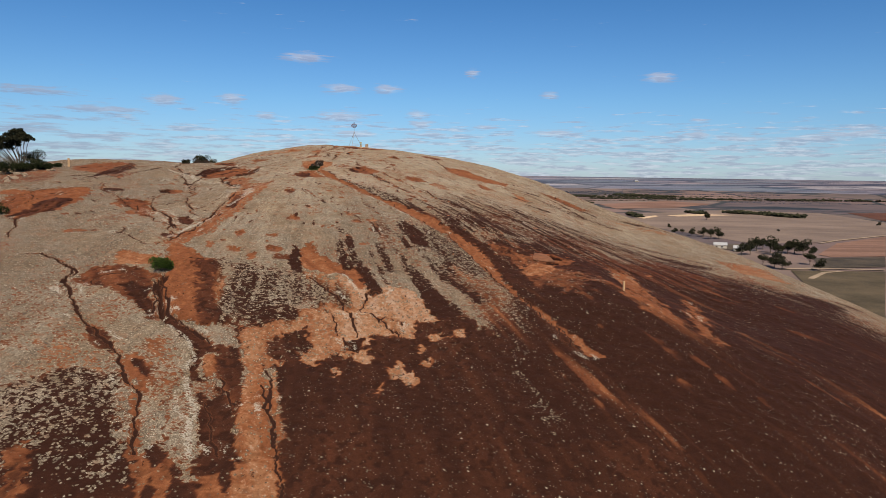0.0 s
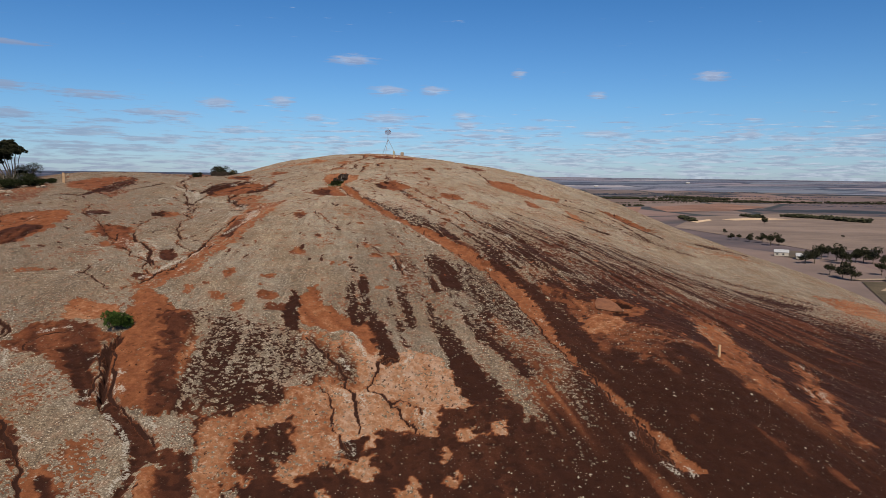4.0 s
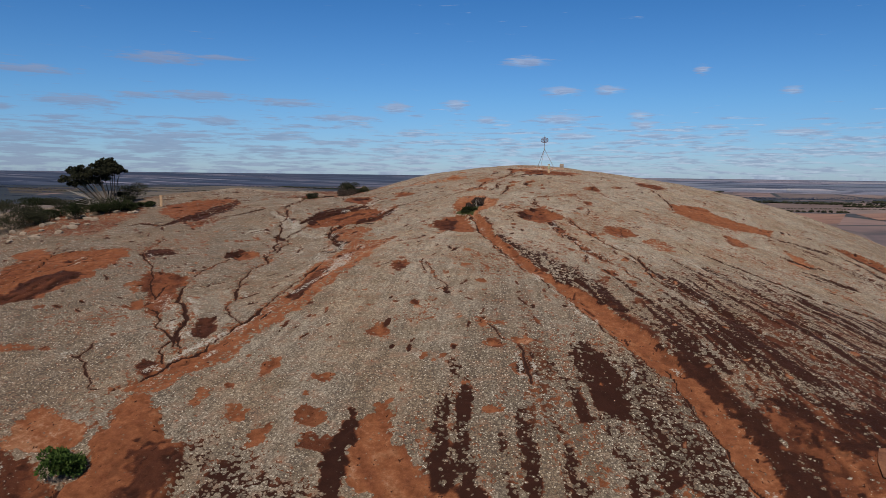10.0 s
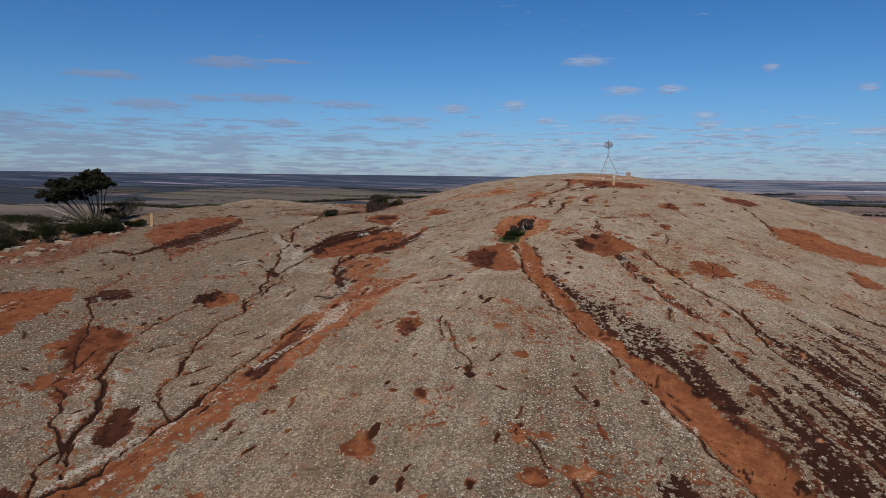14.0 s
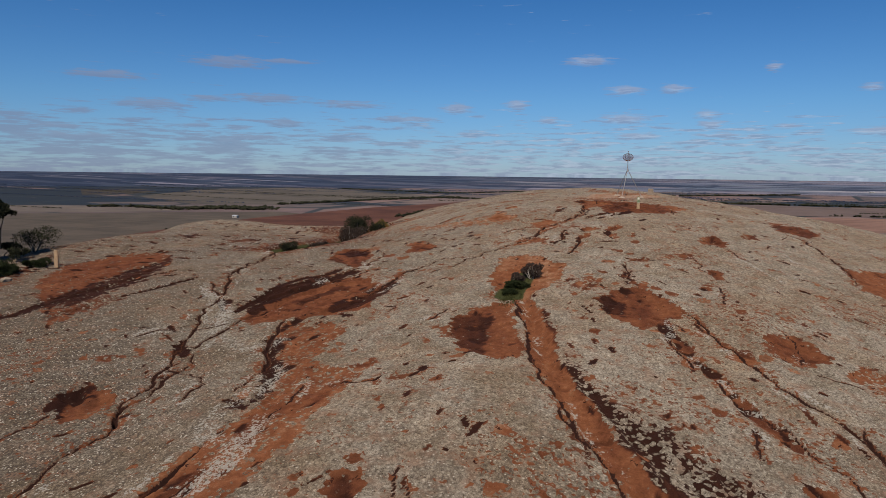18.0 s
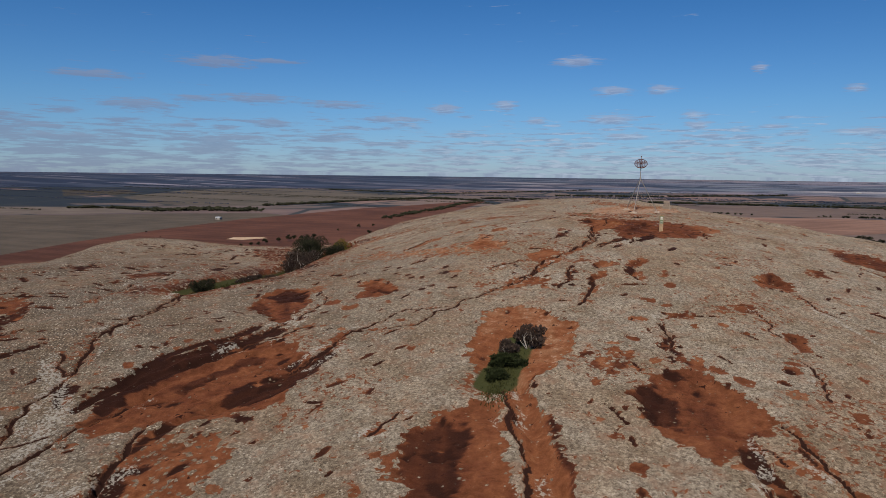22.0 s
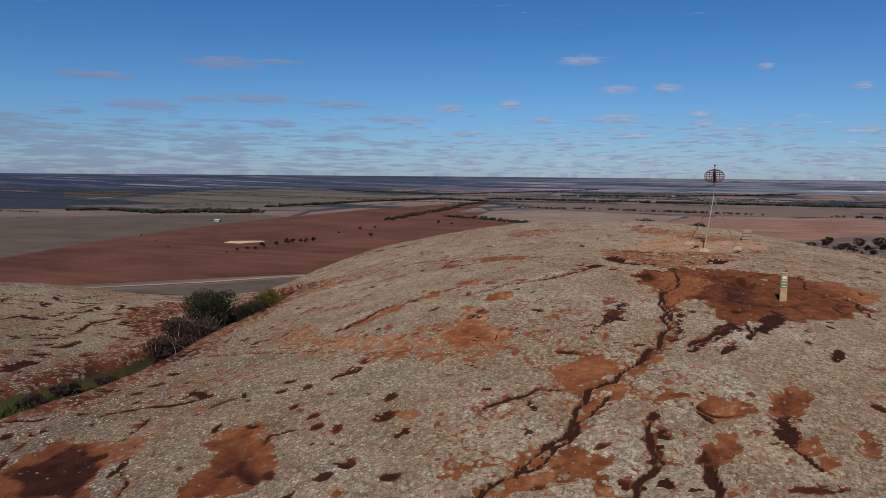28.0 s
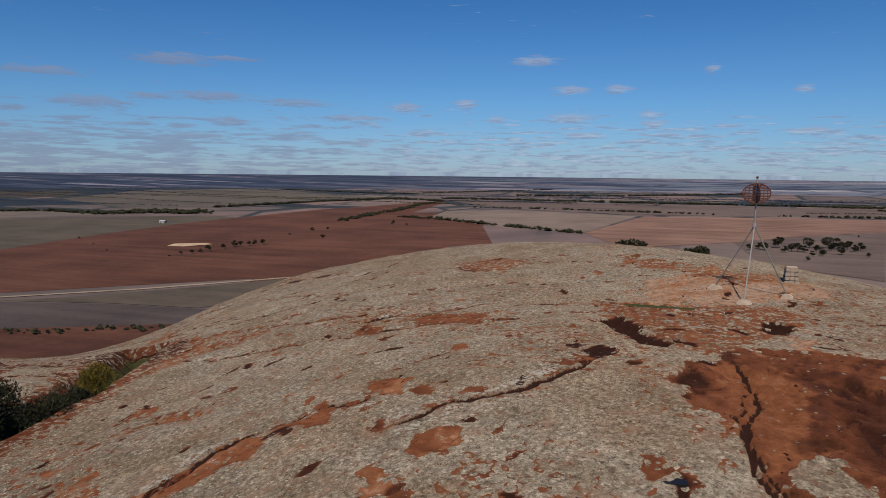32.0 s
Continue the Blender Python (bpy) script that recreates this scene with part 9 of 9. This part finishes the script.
plain_tree(-630, 724, 1.9, 'paddock trees')
plain_tree(-422, 1132, 4.8, 'paddock trees')
plain_tree(308, 927, 6.5, 'trees round the farm')
plain_tree(285, 836, 8.8, 'trees round the farm')
plain_tree(295, 839, 7.3, 'trees round the farm')
plain_tree(298, 815, 10.0, 'trees round the farm')
plain_tree(307, 802, 12.8, 'trees round the farm')
plain_tree(305, 774, 13.8, 'trees round the farm')
plain_tree(315, 777, 13.9, 'trees round the farm')
plain_tree(281, 621, 14.7, 'trees round the farm')
plain_tree(302, 654, 15.5, 'trees round the farm')
plain_tree(272, 618, 12.3, 'trees round the farm')
plain_tree(316, 671, 12.3, 'trees round the farm')
plain_tree(309, 641, 14.1, 'trees round the farm')
plain_tree(305, 623, 17.2, 'trees round the farm')
plain_tree(322, 634, 12.9, 'trees round the farm')
plain_tree(329, 635, 15.4, 'trees round the farm')
plain_tree(332, 626, 15.2, 'trees round the farm')
plain_tree(335, 614, 10.4, 'trees round the farm')
plain_tree(300, 554, 11.5, 'trees round the farm')
plain_tree(261, 533, 13.8, 'trees round the farm')
plain_tree(262, 523, 11.6, 'trees round the farm')
plain_tree(259, 548, 10.1, 'trees round the farm')
plain_tree(289, 519, 9.9, 'trees round the farm')
plain_tree(433, 1121, 13.9, 'trees round the farm')
plain_tree(435, 884, 4.9, 'trees round the farm')
plain_tree(650, 1018, 8.0, 'trees round the farm')

far_belts()


# ---- the farm ----
def farm_building(name, x, y, length, depth, height, turn, label, category):
    z = float(plain_height(x, y)) + 0.3
    root = anchor(name, (x, y, z), label, category)
    root.rotation_euler = (0, 0, radians(turn))
    bm = bmesh.new()
    box(bm, (length, depth, height), (0, 0, height / 2))
    part("wall", bm, WALL_PAINT, root)
    bm = bmesh.new()
    peak = height + depth * 0.28
    pts = [(s * (length / 2 + 0.4), t, h) for s in (-1, 1) for t, h in ((-depth / 2 - 0.5, height - 0.1), (0, peak), (depth / 2 + 0.5, height - 0.1))]
    v = [bm.verts.new(p) for p in pts]
    bm.faces.new((v[0], v[3], v[4], v[1])), bm.faces.new((v[1], v[4], v[5], v[2])), bm.faces.new((v[0], v[1], v[2])), bm.faces.new((v[5], v[4], v[3])), bm.faces.new((v[2], v[5], v[3], v[0]))
    part("roof", bm, TIN, root, "pale corrugated iron roof")
    for k in range(max(1, int(length // 5))):
        bm = bmesh.new()
        box(bm, (1.6, 0.12, 1.4), (-length / 2 + 2.5 + k * 5, -depth / 2 - 0.05, height * 0.5))
        part("window", bm, GLASS_DARK, root)


farm_building("farm_shed", 276, 676, 12, 8, 3.6, -20, "long grey farm shed with an iron roof", "shed")
farm_building("farmhouse", 285, 652, 11, 8, 3.0, -20, "low farmhouse with a pale iron roof", "house")
farm_building("farm_shed", 987, 3509, 18, 10, 4, 5, "long white grain shed far out on the plain", "shed")
farm_building("farm_shed", 467, 3052, 16, 8, 3.2, 5, "row of pale farm roofs far out on the plain", "shed")
farm_building("farm_shed", -783, 1010, 9, 6, 3.0, 5, "tiny white hut on a far paddock", "shed")


# ---- survey beacon on the summit ----
def survey_beacon():
    cx, cy = -22.38, 174.4
    feet = [(-22.8, 173.0), (-20.5, 175.4), (-24.0, 176.4)]
    z0 = stand(cx, cy)
    top = 49.61
    root = anchor("survey_beacon", (cx, cy, z0), "tripod survey beacon with a red slatted vane on the bare summit", "survey beacon")
    root_up = Vector((cx, cy, z0))
    neck = Vector((0, 0, top - z0 - 1.65))
    for fx, fy in feet:
        fz = stand(fx, fy)
        foot = Vector((fx, fy, fz)) - root_up
        bm = bmesh.new()
        tube(bm, [foot + Vector((0, 0, 0.12)), neck], [0.038, 0.038], 8)
        part("leg", bm, STEEL, root, "galvanised pipe leg")
        bm = bmesh.new()
        box(bm, (0.8, 0.7, 0.30), foot + Vector((0, 0, 0.03)), 0.05, random.uniform(0, 1.5), 0.55)
        part("footing", bm, CONCRETE, root, "pale concrete footing")
    bm = bmesh.new()
    tube(bm, [neck - Vector((0, 0, 0.35)), neck + Vector((0, 0, 2.45))], [0.045, 0.04], 10)
    part("mast", bm, STEEL, root)
    bm = bmesh.new()
    tube(bm, [neck - Vector((0, 0, 0.1)), neck + Vector((0, 0, 0.12))], [0.10, 0.10], 10)
    part("collar", bm, STEEL, root)
    bm = bmesh.new()
    tube(bm, [neck + Vector((0, 0, 2.42)), neck + Vector((0, 0, 2.52))], [0.07, 0.05], 8)
    part("finial", bm, RED_PAINT, root)
    mid, wide, high = neck + Vector((0, 0, 1.65)), 0.69, 0.50
    for turn in (0.15, 0.15 + math.pi / 2):
        along, out = Vector((math.cos(turn), math.sin(turn), 0)), Vector((-math.sin(turn), math.cos(turn), 0))
        bm = bmesh.new()
        ring = [mid + along * wide * math.cos(a) + Vector((0, 0, high * math.sin(a))) for a in np.linspace(0, 2 * math.pi, 37)]
        tube(bm, ring, [0.03] * 37, 6)
        part("rim", bm, RED_PAINT, root)
        for k in range(7):
            h = high * (-0.84 + 0.28 * k)
            half = wide * math.sqrt(max(0.05, 1 - (h / high) ** 2))
            bm = bmesh.new()
            box(bm, (half * 2, 0.014, 0.06), (0, 0, 0), 0.004)
            bmesh.ops.transform(bm, matrix=Matrix.Translation(mid + Vector((0, 0, h))) @ Matrix.Rotation(turn, 4, "Z"), verts=bm.verts[:])
            part("slat", bm, RED_PAINT, root)
        for k in range(-3, 4):
            if k == 0:
                continue
            s = wide * 0.26 * k
            half = high * math.sqrt(max(0.05, 1 - (s / wide) ** 2))
            bm = bmesh.new()
            tube(bm, [mid + along * s + out * 0.02 - Vector((0, 0, half)), mid + along * s + out * 0.02 + Vector((0, 0, half))], [0.02, 0.02], 5)
            part("stile", bm, RED_PAINT, root)


survey_beacon()


def trail_post(x, y, height, turn, sign, label):
    z = stand(x, y)
    root = anchor("trail_post", (x, y, z), label, "marker post", "marker posts on the rock")
    root.rotation_euler = (0, 0, turn)
    bm = bmesh.new()
    wide = 0.33 if height > 1.0 else 0.2
    box(bm, (wide, 0.16, height + 0.2), (0, 0, height / 2 - 0.1), 0.018)
    part("post", bm, TIMBER, root)
    if sign:
        bm = bmesh.new()
        box(bm, (0.30, 0.02, height * 0.46), (0, -0.095, height * 0.72), 0.006)
        panel = part("panel", bm, SIGN_GREEN, root, "faded green sign panel")
        for k, (w, h) in enumerate(((0.2, 0.16), (0.22, 0.03), (0.18, 0.03), (0.22, 0.03))):
            bm = bmesh.new()
            box(bm, (w, 0.006, h), (0, -0.11, height * (0.86 - 0.11 * k)))
            part("bar", bm, WHITE_PAINT, panel)
    bm = bmesh.new()
    box(bm, (wide + 0.03, 0.19, 0.05), (0, 0, height + 0.02), 0.015)
    part("cap", bm, TIMBER, root)


trail_post(-18.6, 156.8, 1.4, 0.2, True, "tan timber trail post with a faded green panel on bare rock")
trail_post(-64.9, 120.0, 1.5, 0.5, False, "square tan timber post standing on orange rock")
trail_post(20.1, 74.7, 0.95, 0.3, False, "slim pale timber post on the dark wet slope")


def cairn():
    x, y = -19.75, 179.5
    z = stand(x, y)
    root = anchor("stone_cairn", (x, y, z), "low pale square cairn of mortared stones beside the beacon", "cairn")
    size = 0.8
    for level in range(4):
        h = 0.25
        half = size / 2 * (1 - 0.05 * level)
        for side in range(4):
            for k in range(3):
                bm = bmesh.new()
                w = half * 2 / 3
                box(bm, (w * 0.96, 0.24, h * 0.94), (-half + w * (k + 0.5), -half + 0.12, h * (level + 0.5) - 0.1), 0.03)
                bmesh.ops.rotate(bm, verts=bm.verts[:], cent=(0, 0, 0), matrix=Matrix.Rotation(side * math.pi / 2 + 0.02 * random.uniform(-1, 1), 3, "Z"))
                part("stone", bm, CONCRETE, root)
    bm = bmesh.new()
    box(bm, (size * 0.72, size * 0.72, 0.98), (0, 0, 0.44))
    part("core", bm, CONCRETE, root)


cairn()


# ---- plants on the rock ----
def shrub(name, x, y, wide, height, leaf, label, category="shrub", group="", leaves=130, lumps=12, size=0.16, up=0.6, dead=0.0):
    z = stand(x, y)
    root = anchor(name, (x, y, z), label, category, group)
    for k in range(5):
        a = k * 1.26 + random.uniform(-0.4, 0.4)
        tip = Vector((math.cos(a) * wide * 0.33, math.sin(a) * wide * 0.33, height * random.uniform(0.5, 0.8)))
        bm = bmesh.new()
        tube(bm, [(0, 0, -0.2), tip * 0.5 + Vector((0, 0, 0.1 * height)), tip], [0.02 * height + 0.015, 0.014 * height + 0.01, 0.008], 5)
        part("stem", bm, BARK, root)
    blobs = []
    for _ in range(lumps):
        a, r = random.uniform(0, 6.28), wide * 0.5 * math.sqrt(random.random()) * 0.8
        blobs.append((math.cos(a) * r, math.sin(a) * r, height * random.uniform(0.3, 0.74) * (1 - 0.3 * r / wide), wide * 0.21, wide * 0.21, height * 0.24))
    verts, faces = leaf_cloud(blobs, leaves, size, up)
    raw_part("crown", verts, faces, leaf, root)
    if dead:
        for _ in range(int(dead)):
            bm = bmesh.new()
            a = random.uniform(0, 6.28)
            foot = Vector((math.cos(a), math.sin(a), 0)) * wide * 0.2
            mid = foot * 2 + Vector((0, 0, height * random.uniform(0.3, 0.6)))
            tube(bm, [foot, mid, mid + Vector((random.uniform(-0.4, 0.4), random.uniform(-0.4, 0.4), random.uniform(0.2, 0.6))) * height * 0.5], [0.02, 0.014, 0.005], 4)
            part("dead_branch", bm, DEAD_WOOD, root, "bleached dead branch")
    return root


def grass_bed(points, half, count, height, label):
    verts, faces = [], []
    lengths = [math.dist(a, b) for a, b in zip(points, points[1:])]
    for _ in range(count):
        at = random.random() * sum(lengths)
        for (a, b), length in zip(zip(points, points[1:]), lengths):
            if at <= length:
                break
            at -= length
        t = min(at / length, 1)
        x, y = a[0] + (b[0] - a[0]) * t + random.gauss(0, 0.45) * half, a[1] + (b[1] - a[1]) * t + random.gauss(0, 0.45) * half
        z, h, turn = stand(x, y), height * random.uniform(0.4, 1.2), random.uniform(0, 6.28)
        lean = Vector((random.uniform(-0.5, 0.5), random.uniform(-0.5, 0.5), 1)) * h
        side = Vector((math.cos(turn), math.sin(turn), 0)) * h * 0.14
        base, p = len(verts), Vector((x, y, z - 0.03))
        verts += [(p - side)[:], (p + side)[:], (p + lean)[:]]
        faces.append((base, base + 1, base + 2))
    tagged(raw_part("grass", verts, faces, GRASS), label, "grass", kind="stuff")


def rooted(made, x, y, z, turn=0.0):
    made.matrix_basis = pose(x, y, z, 0, 0, turn)
    return made


def windswept_tree():
    """Flat-topped clumps on limbs that fan out from a leaning foot."""
    root = anchor("windswept_tree", (0, 0, 0), "dark windswept mallee tree with bare grey limbs beside the rock", "tree")
    clumps = [(-1.4, 0, 5.2, 0.75), (-0.3, 0.3, 5.8, 0.7), (0.7, -0.2, 6.3, 0.7), (1.6, 0.2, 6.4, 0.75), (2.4, 0.3, 5.9, 0.7), (2.9, -0.2, 5.3, 0.6), (-2.4, 0.2, 5.5, 0.7), (-3.1, 0.1, 4.9, 0.7), (-3.5, -0.3, 4.0, 0.75), (-2.2, -0.7, 4.3, 0.9), (0.3, 1.8, 5.0, 0.9), (0.3, -1.8, 5.0, 0.9), (2.0, -1.2, 5.2, 0.7), (3.0, 0.6, 1.9, 0.8), (3.7, 0.2, 1.3, 0.8)]
    inner = [(-1.5, 0.3, 4.5, 1.0), (-0.5, -0.4, 5.0, 1.0), (0.5, 0.5, 5.5, 0.95), (1.4, -0.3, 5.6, 0.9), (2.1, 0.2, 5.1, 0.8), (-2.6, 0.4, 4.7, 0.8), (-1.0, 0.9, 4.1, 1.0), (0.1, -0.9, 4.6, 1.0), (1.2, 0.8, 4.8, 0.9), (-3.0, -0.2, 3.3, 0.7), (-1.9, 0, 3.5, 0.9), (0.8, 0, 4.2, 0.8), (-0.4, 0.2, 3.7, 0.8)]
    crown, foot = [], Vector((1.3, 0, -0.2))
    for u, v, z, r in clumps:
        tip = Vector((u, v, z - 0.3 * r))
        bm = bmesh.new()
        knee = foot.lerp(tip, 0.45) + Vector((0.3, 0, -0.3))
        tube(bm, [foot, knee, foot.lerp(tip, 0.75), tip], [0.15, 0.10, 0.06, 0.02], 6)
        part("limb", bm, BARK, root)
    for u, v, z, r in clumps + inner:
        for _ in range(9):
            a, k = random.uniform(0, 6.28), r * random.uniform(0.2, 1.15)
            q = r * random.uniform(0.24, 0.46)
            crown.append((u + math.cos(a) * k, v + math.sin(a) * k, z + 0.3 * (r - k) + random.uniform(-0.35, 0.3) * r, q * 1.2, q * 1.2, q * 0.6))
    for k in range(22):
        a = math.pi + random.uniform(-0.9, 0.9)
        out = random.uniform(2.4, 4.6)
        tip = foot + Vector((math.cos(a) * out, math.sin(a) * out, random.uniform(0.8, 3.0)))
        bm = bmesh.new()
        tube(bm, [foot, foot.lerp(tip, 0.5) + Vector((0, 0, 0.3)), tip, tip + Vector((-0.5, random.uniform(-0.4, 0.4), 0.2))], [0.06, 0.045, 0.026, 0.01], 5)
        part("bare_limb", bm, DEAD_WOOD, root, "bare grey dead limb")
    verts, faces = leaf_cloud(crown, 110, 0.17)
    raw_part("crown", verts, faces, DARK_LEAF, root)
    rooted(root, -73.8, 118.2, stand(-73.8, 118.2) - 0.1, 45)


windswept_tree()

# thicket of low shrubs round the tree
random.seed(21)
for x, y, w, h in ((-75.8, 108.0, 4.5, 3.6), (-83.2, 117.1, 4.6, 2.0), (-81.5, 118.6, 5.0, 2.0), (-70.5, 111.0, 2.6, 3.2), (-70.0, 115.0, 3.1, 2.1), (-68.1, 115.9, 1.9, 1.6), (-85.5, 113.9, 4.6, 2.7), (-76.3, 118.4, 3.5, 1.8), (-67.3, 117.4, 1.8, 1.3), (-78.1, 111.0, 4.2, 2.6), (-74.8, 111.7, 2.3, 1.5), (-73.5, 124.3, 4.9, 3.7), (-67.2, 119.9, 2.2, 1.0), (-74.2, 109.1, 2.9, 2.2), (-76.0, 106.7, 5.5, 3.1), (-73.6, 109.2, 4.6, 2.0), (-74.2, 114.1, 3.8, 2.1), (-67.7, 116.1, 3.7, 2.6), (-69.7, 114.5, 3.7, 1.9), (-54.3, 82.9, 3.3, 2.0)):
    shrub("thicket_shrub", x, y, w, 0.82 * h, random.choice((DARK_LEAF, HOLLOW_LEAF, DARK_LEAF)), "low dark scrub bush in the thicket round the tree", "shrub", "thicket shrubs", 300, 11, 0.11)
shrub("dead_shrub", -71.0, 116.5, 4.6, 2.4, GREY_LEAF, "grey half-dead bush with bleached branches beside the tree", "shrub", "", 60, 10, 0.18, 0.3, 26)

shrub("round_bush", -50.0, 134.4, 1.8, 1.35, DARK_LEAF, "dense dark green round bush on the rock", "shrub", "", 300, 14, 0.09)
shrub("gully_bush", -54.3, 156.0, 4.2, 3.4, DARK_LEAF, "tall dark bush growing in the rock gully", "shrub", "gully bushes", 420, 20, 0.11)
shrub("gully_bush", -52.0, 150.0, 3.1, 1.9, TWIG, "brown twiggy bush in the rock gully", "shrub", "gully bushes", 330, 16, 0.12, 0.9, 16)
shrub("gully_bush", -53.2, 152.9, 3.4, 2.5, DARK_TWIG, "dark tangled bush in the rock gully", "shrub", "gully bushes", 360, 16, 0.12, 0.9, 16)
shrub("gully_bush", -53.0, 158.5, 3.0, 2.2, DARK_LEAF, "low dark bush in the rock gully", "shrub", "gully bushes", 300, 12, 0.10)
shrub("gully_bush", -53.9, 160.8, 2.0, 1.5, DARK_LEAF, "low dark bush in the rock gully", "shrub", "gully bushes", 300, 12, 0.10)
shrub("flowering_bush", -54.6, 162.8, 2.1, 2.5, YELLOW_LEAF, "yellow flowering bush at the gully's end", "shrub", "", 420, 12, 0.08)
shrub("dry_tussock", -50.6, 141.5, 1.3, 0.6, DARK_TWIG, "grey dry tussock among the gully grass", "shrub", "gully tussocks", 150, 9, 0.10, 1.2, 6)
shrub("dry_tussock", -50.3, 139.6, 1.2, 0.55, DARK_TWIG, "grey dry tussock among the gully grass", "shrub", "gully tussocks", 150, 9, 0.10, 1.2, 6)
shrub("dry_tussock", -50.8, 144.2, 1.1, 0.5, DARK_TWIG, "grey dry tussock among the gully grass", "shrub", "gully tussocks", 150, 9, 0.10, 1.2, 6)
grass_bed([(-50.4, 134.5), (-50.2, 138), (-50.2, 143), (-50.9, 147.5), (-52.4, 152), (-53.6, 158)], 0.85, 7000, 0.24, "green grass along the rock gully")

shrub("hollow_bush", -23.0, 128.9, 1.7, 1.25, TWIG, "dry brown twiggy bush in the orange hollow", "shrub", "plants in the orange hollow", 150, 12, 0.15, 1.8, 14)
shrub("hollow_bush", -23.9, 127.9, 1.1, 0.8, DARK_TWIG, "small dark tangled bush in the orange hollow", "shrub", "plants in the orange hollow", 130, 9, 0.12, 1.4, 8)
shrub("hollow_bush", -23.5, 126.6, 1.9, 0.6, HOLLOW_LEAF, "low green bush in the orange hollow", "shrub", "plants in the orange hollow", 240, 12, 0.10)
shrub("hollow_bush", -23.8, 124.9, 1.5, 0.35, HOLLOW_LEAF, "flat green bush at the hollow's lip", "shrub", "plants in the orange hollow", 220, 10, 0.09)
grass_bed([(-23.6, 128), (-23.3, 124.5), (-22.8, 121.5)], 0.7, 1500, 0.18, "short green grass in the orange hollow")

shrub("crevice_bush", -28.4, 69.0, 2.1, 1.5, GREEN_LEAF, "bright green bush in the deep crevice", "shrub", "", 260, 12, 0.13)
for x, y, w in ((-24.5, 198, 2.6), (-30, 200, 3.2), (-33, 201, 2.0), (-22, 203, 3.4), (-12, 202, 2.4)):
    shrub("summit_bush", x, y, w, w * 0.55, DARK_LEAF, "dark bush on the far shoulder of the rock", "shrub", "far shoulder bushes", 120, 10, 0.2)


# ---- lifted slab on the slope ----
def lifted_slab():
    x, y = 12.4, 84.4
    z = stand(x, y)
    root = anchor("lifted_slab", (x, y, z), "sheet of orange granite lifted off the slope over dark clefts", "rock slab")
    level = float(rock_height(x, y))
    outline = [(-1.2, -1.3), (0.2, -1.7), (1.4, -1.5), (1.1, 0.0), (0.6, 1.2), (0.0, 1.9), (-0.7, 1.6), (-1.1, 0.2)]
    lift = (0.04, 0.08, 0.16, 0.22, 0.18, 0.10, 0.05, 0.04)
    bm = bmesh.new()
    rings = []
    for h, k in ((0.0, 0.98), (0.6, 1.0), (1.0, 0.95)):
        rings.append([bm.verts.new((px * k, py * k, float(rock_height(x + px * k, y + py * k)) - level + 0.05 + up * h)) for (px, py), up in zip(outline, lift)])
    for a, b in zip(rings, rings[1:]):
        for k in range(8):
            bm.faces.new((a[k], a[(k + 1) % 8], b[(k + 1) % 8], b[k]))
    middle = bm.verts.new((-0.1, 0.1, float(rock_height(x - 0.1, y + 0.1)) - level + 0.22))
    for k in range(8):
        bm.faces.new((rings[-1][k], rings[-1][(k + 1) % 8], middle))
    part("sheet", bm, ORANGE_ROCK, root)


lifted_slab()


# ---- rain water ----
def rain_puddle(x, y, wide, long, turn):
    """A sheet of rain water with an uneven shore, lying in a small pan."""
    low = stand(x, y) + 0.035
    bm = bmesh.new()
    rim = []
    for k in range(20):
        a = k * math.pi / 10
        r = 1 + 0.16 * math.sin(3 * a + 1) + 0.09 * math.sin(5 * a)
        u, v = wide * r * math.cos(a), long * r * math.sin(a)
        rim.append((x + u * math.cos(turn) - v * math.sin(turn), y + u * math.sin(turn) + v * math.cos(turn)))
    top = [bm.verts.new((px, py, low)) for px, py in rim]
    bed = [bm.verts.new((px, py, low - 0.12)) for px, py in rim]
    bm.faces.new(top)
    for k in range(20):
        bm.faces.new((bed[k], bed[(k + 1) % 20], top[(k + 1) % 20], top[k]))
    tagged(part("rain_puddle", bm, WATER), "still dark rain puddle in a small rock pan", "puddle")


rain_puddle(-26.0, 151.7, 0.42, 0.17, 0.1)


# ---- loose stones ----
def loose_stones():
    random.seed(5)
    shapes = []
    for _ in range(4):
        bm = bmesh.new()
        bmesh.ops.create_icosphere(bm, subdivisions=1, radius=0.5)
        for v in bm.verts:
            v.co = Vector((v.co.x * 1.2, v.co.y, v.co.z * 0.6)) * random.uniform(0.75, 1.15)
        shapes.append(mesh_of(bm, "stone", STONE))
    spots = [(-70 + random.uniform(-6, 5), 108 + random.uniform(-7, 8), random.uniform(0.4, 1.3)) for _ in range(40)]
    spots += [(-23 + random.uniform(-5, 7), 166 + random.uniform(-6, 6), random.uniform(0.15, 0.4)) for _ in range(24)]
    for x, y, s in spots:
        ob = new("loose_stone", random.choice(shapes))
        ob.matrix_world = pose(x, y, stand(x, y) + 0.08 * s, 0, 0, random.uniform(0, 360)) @ Matrix.Scale(s, 4)
        tagged(ob, "loose weathered granite stone lying on the rock", "stone", "loose stones")


loose_stones()
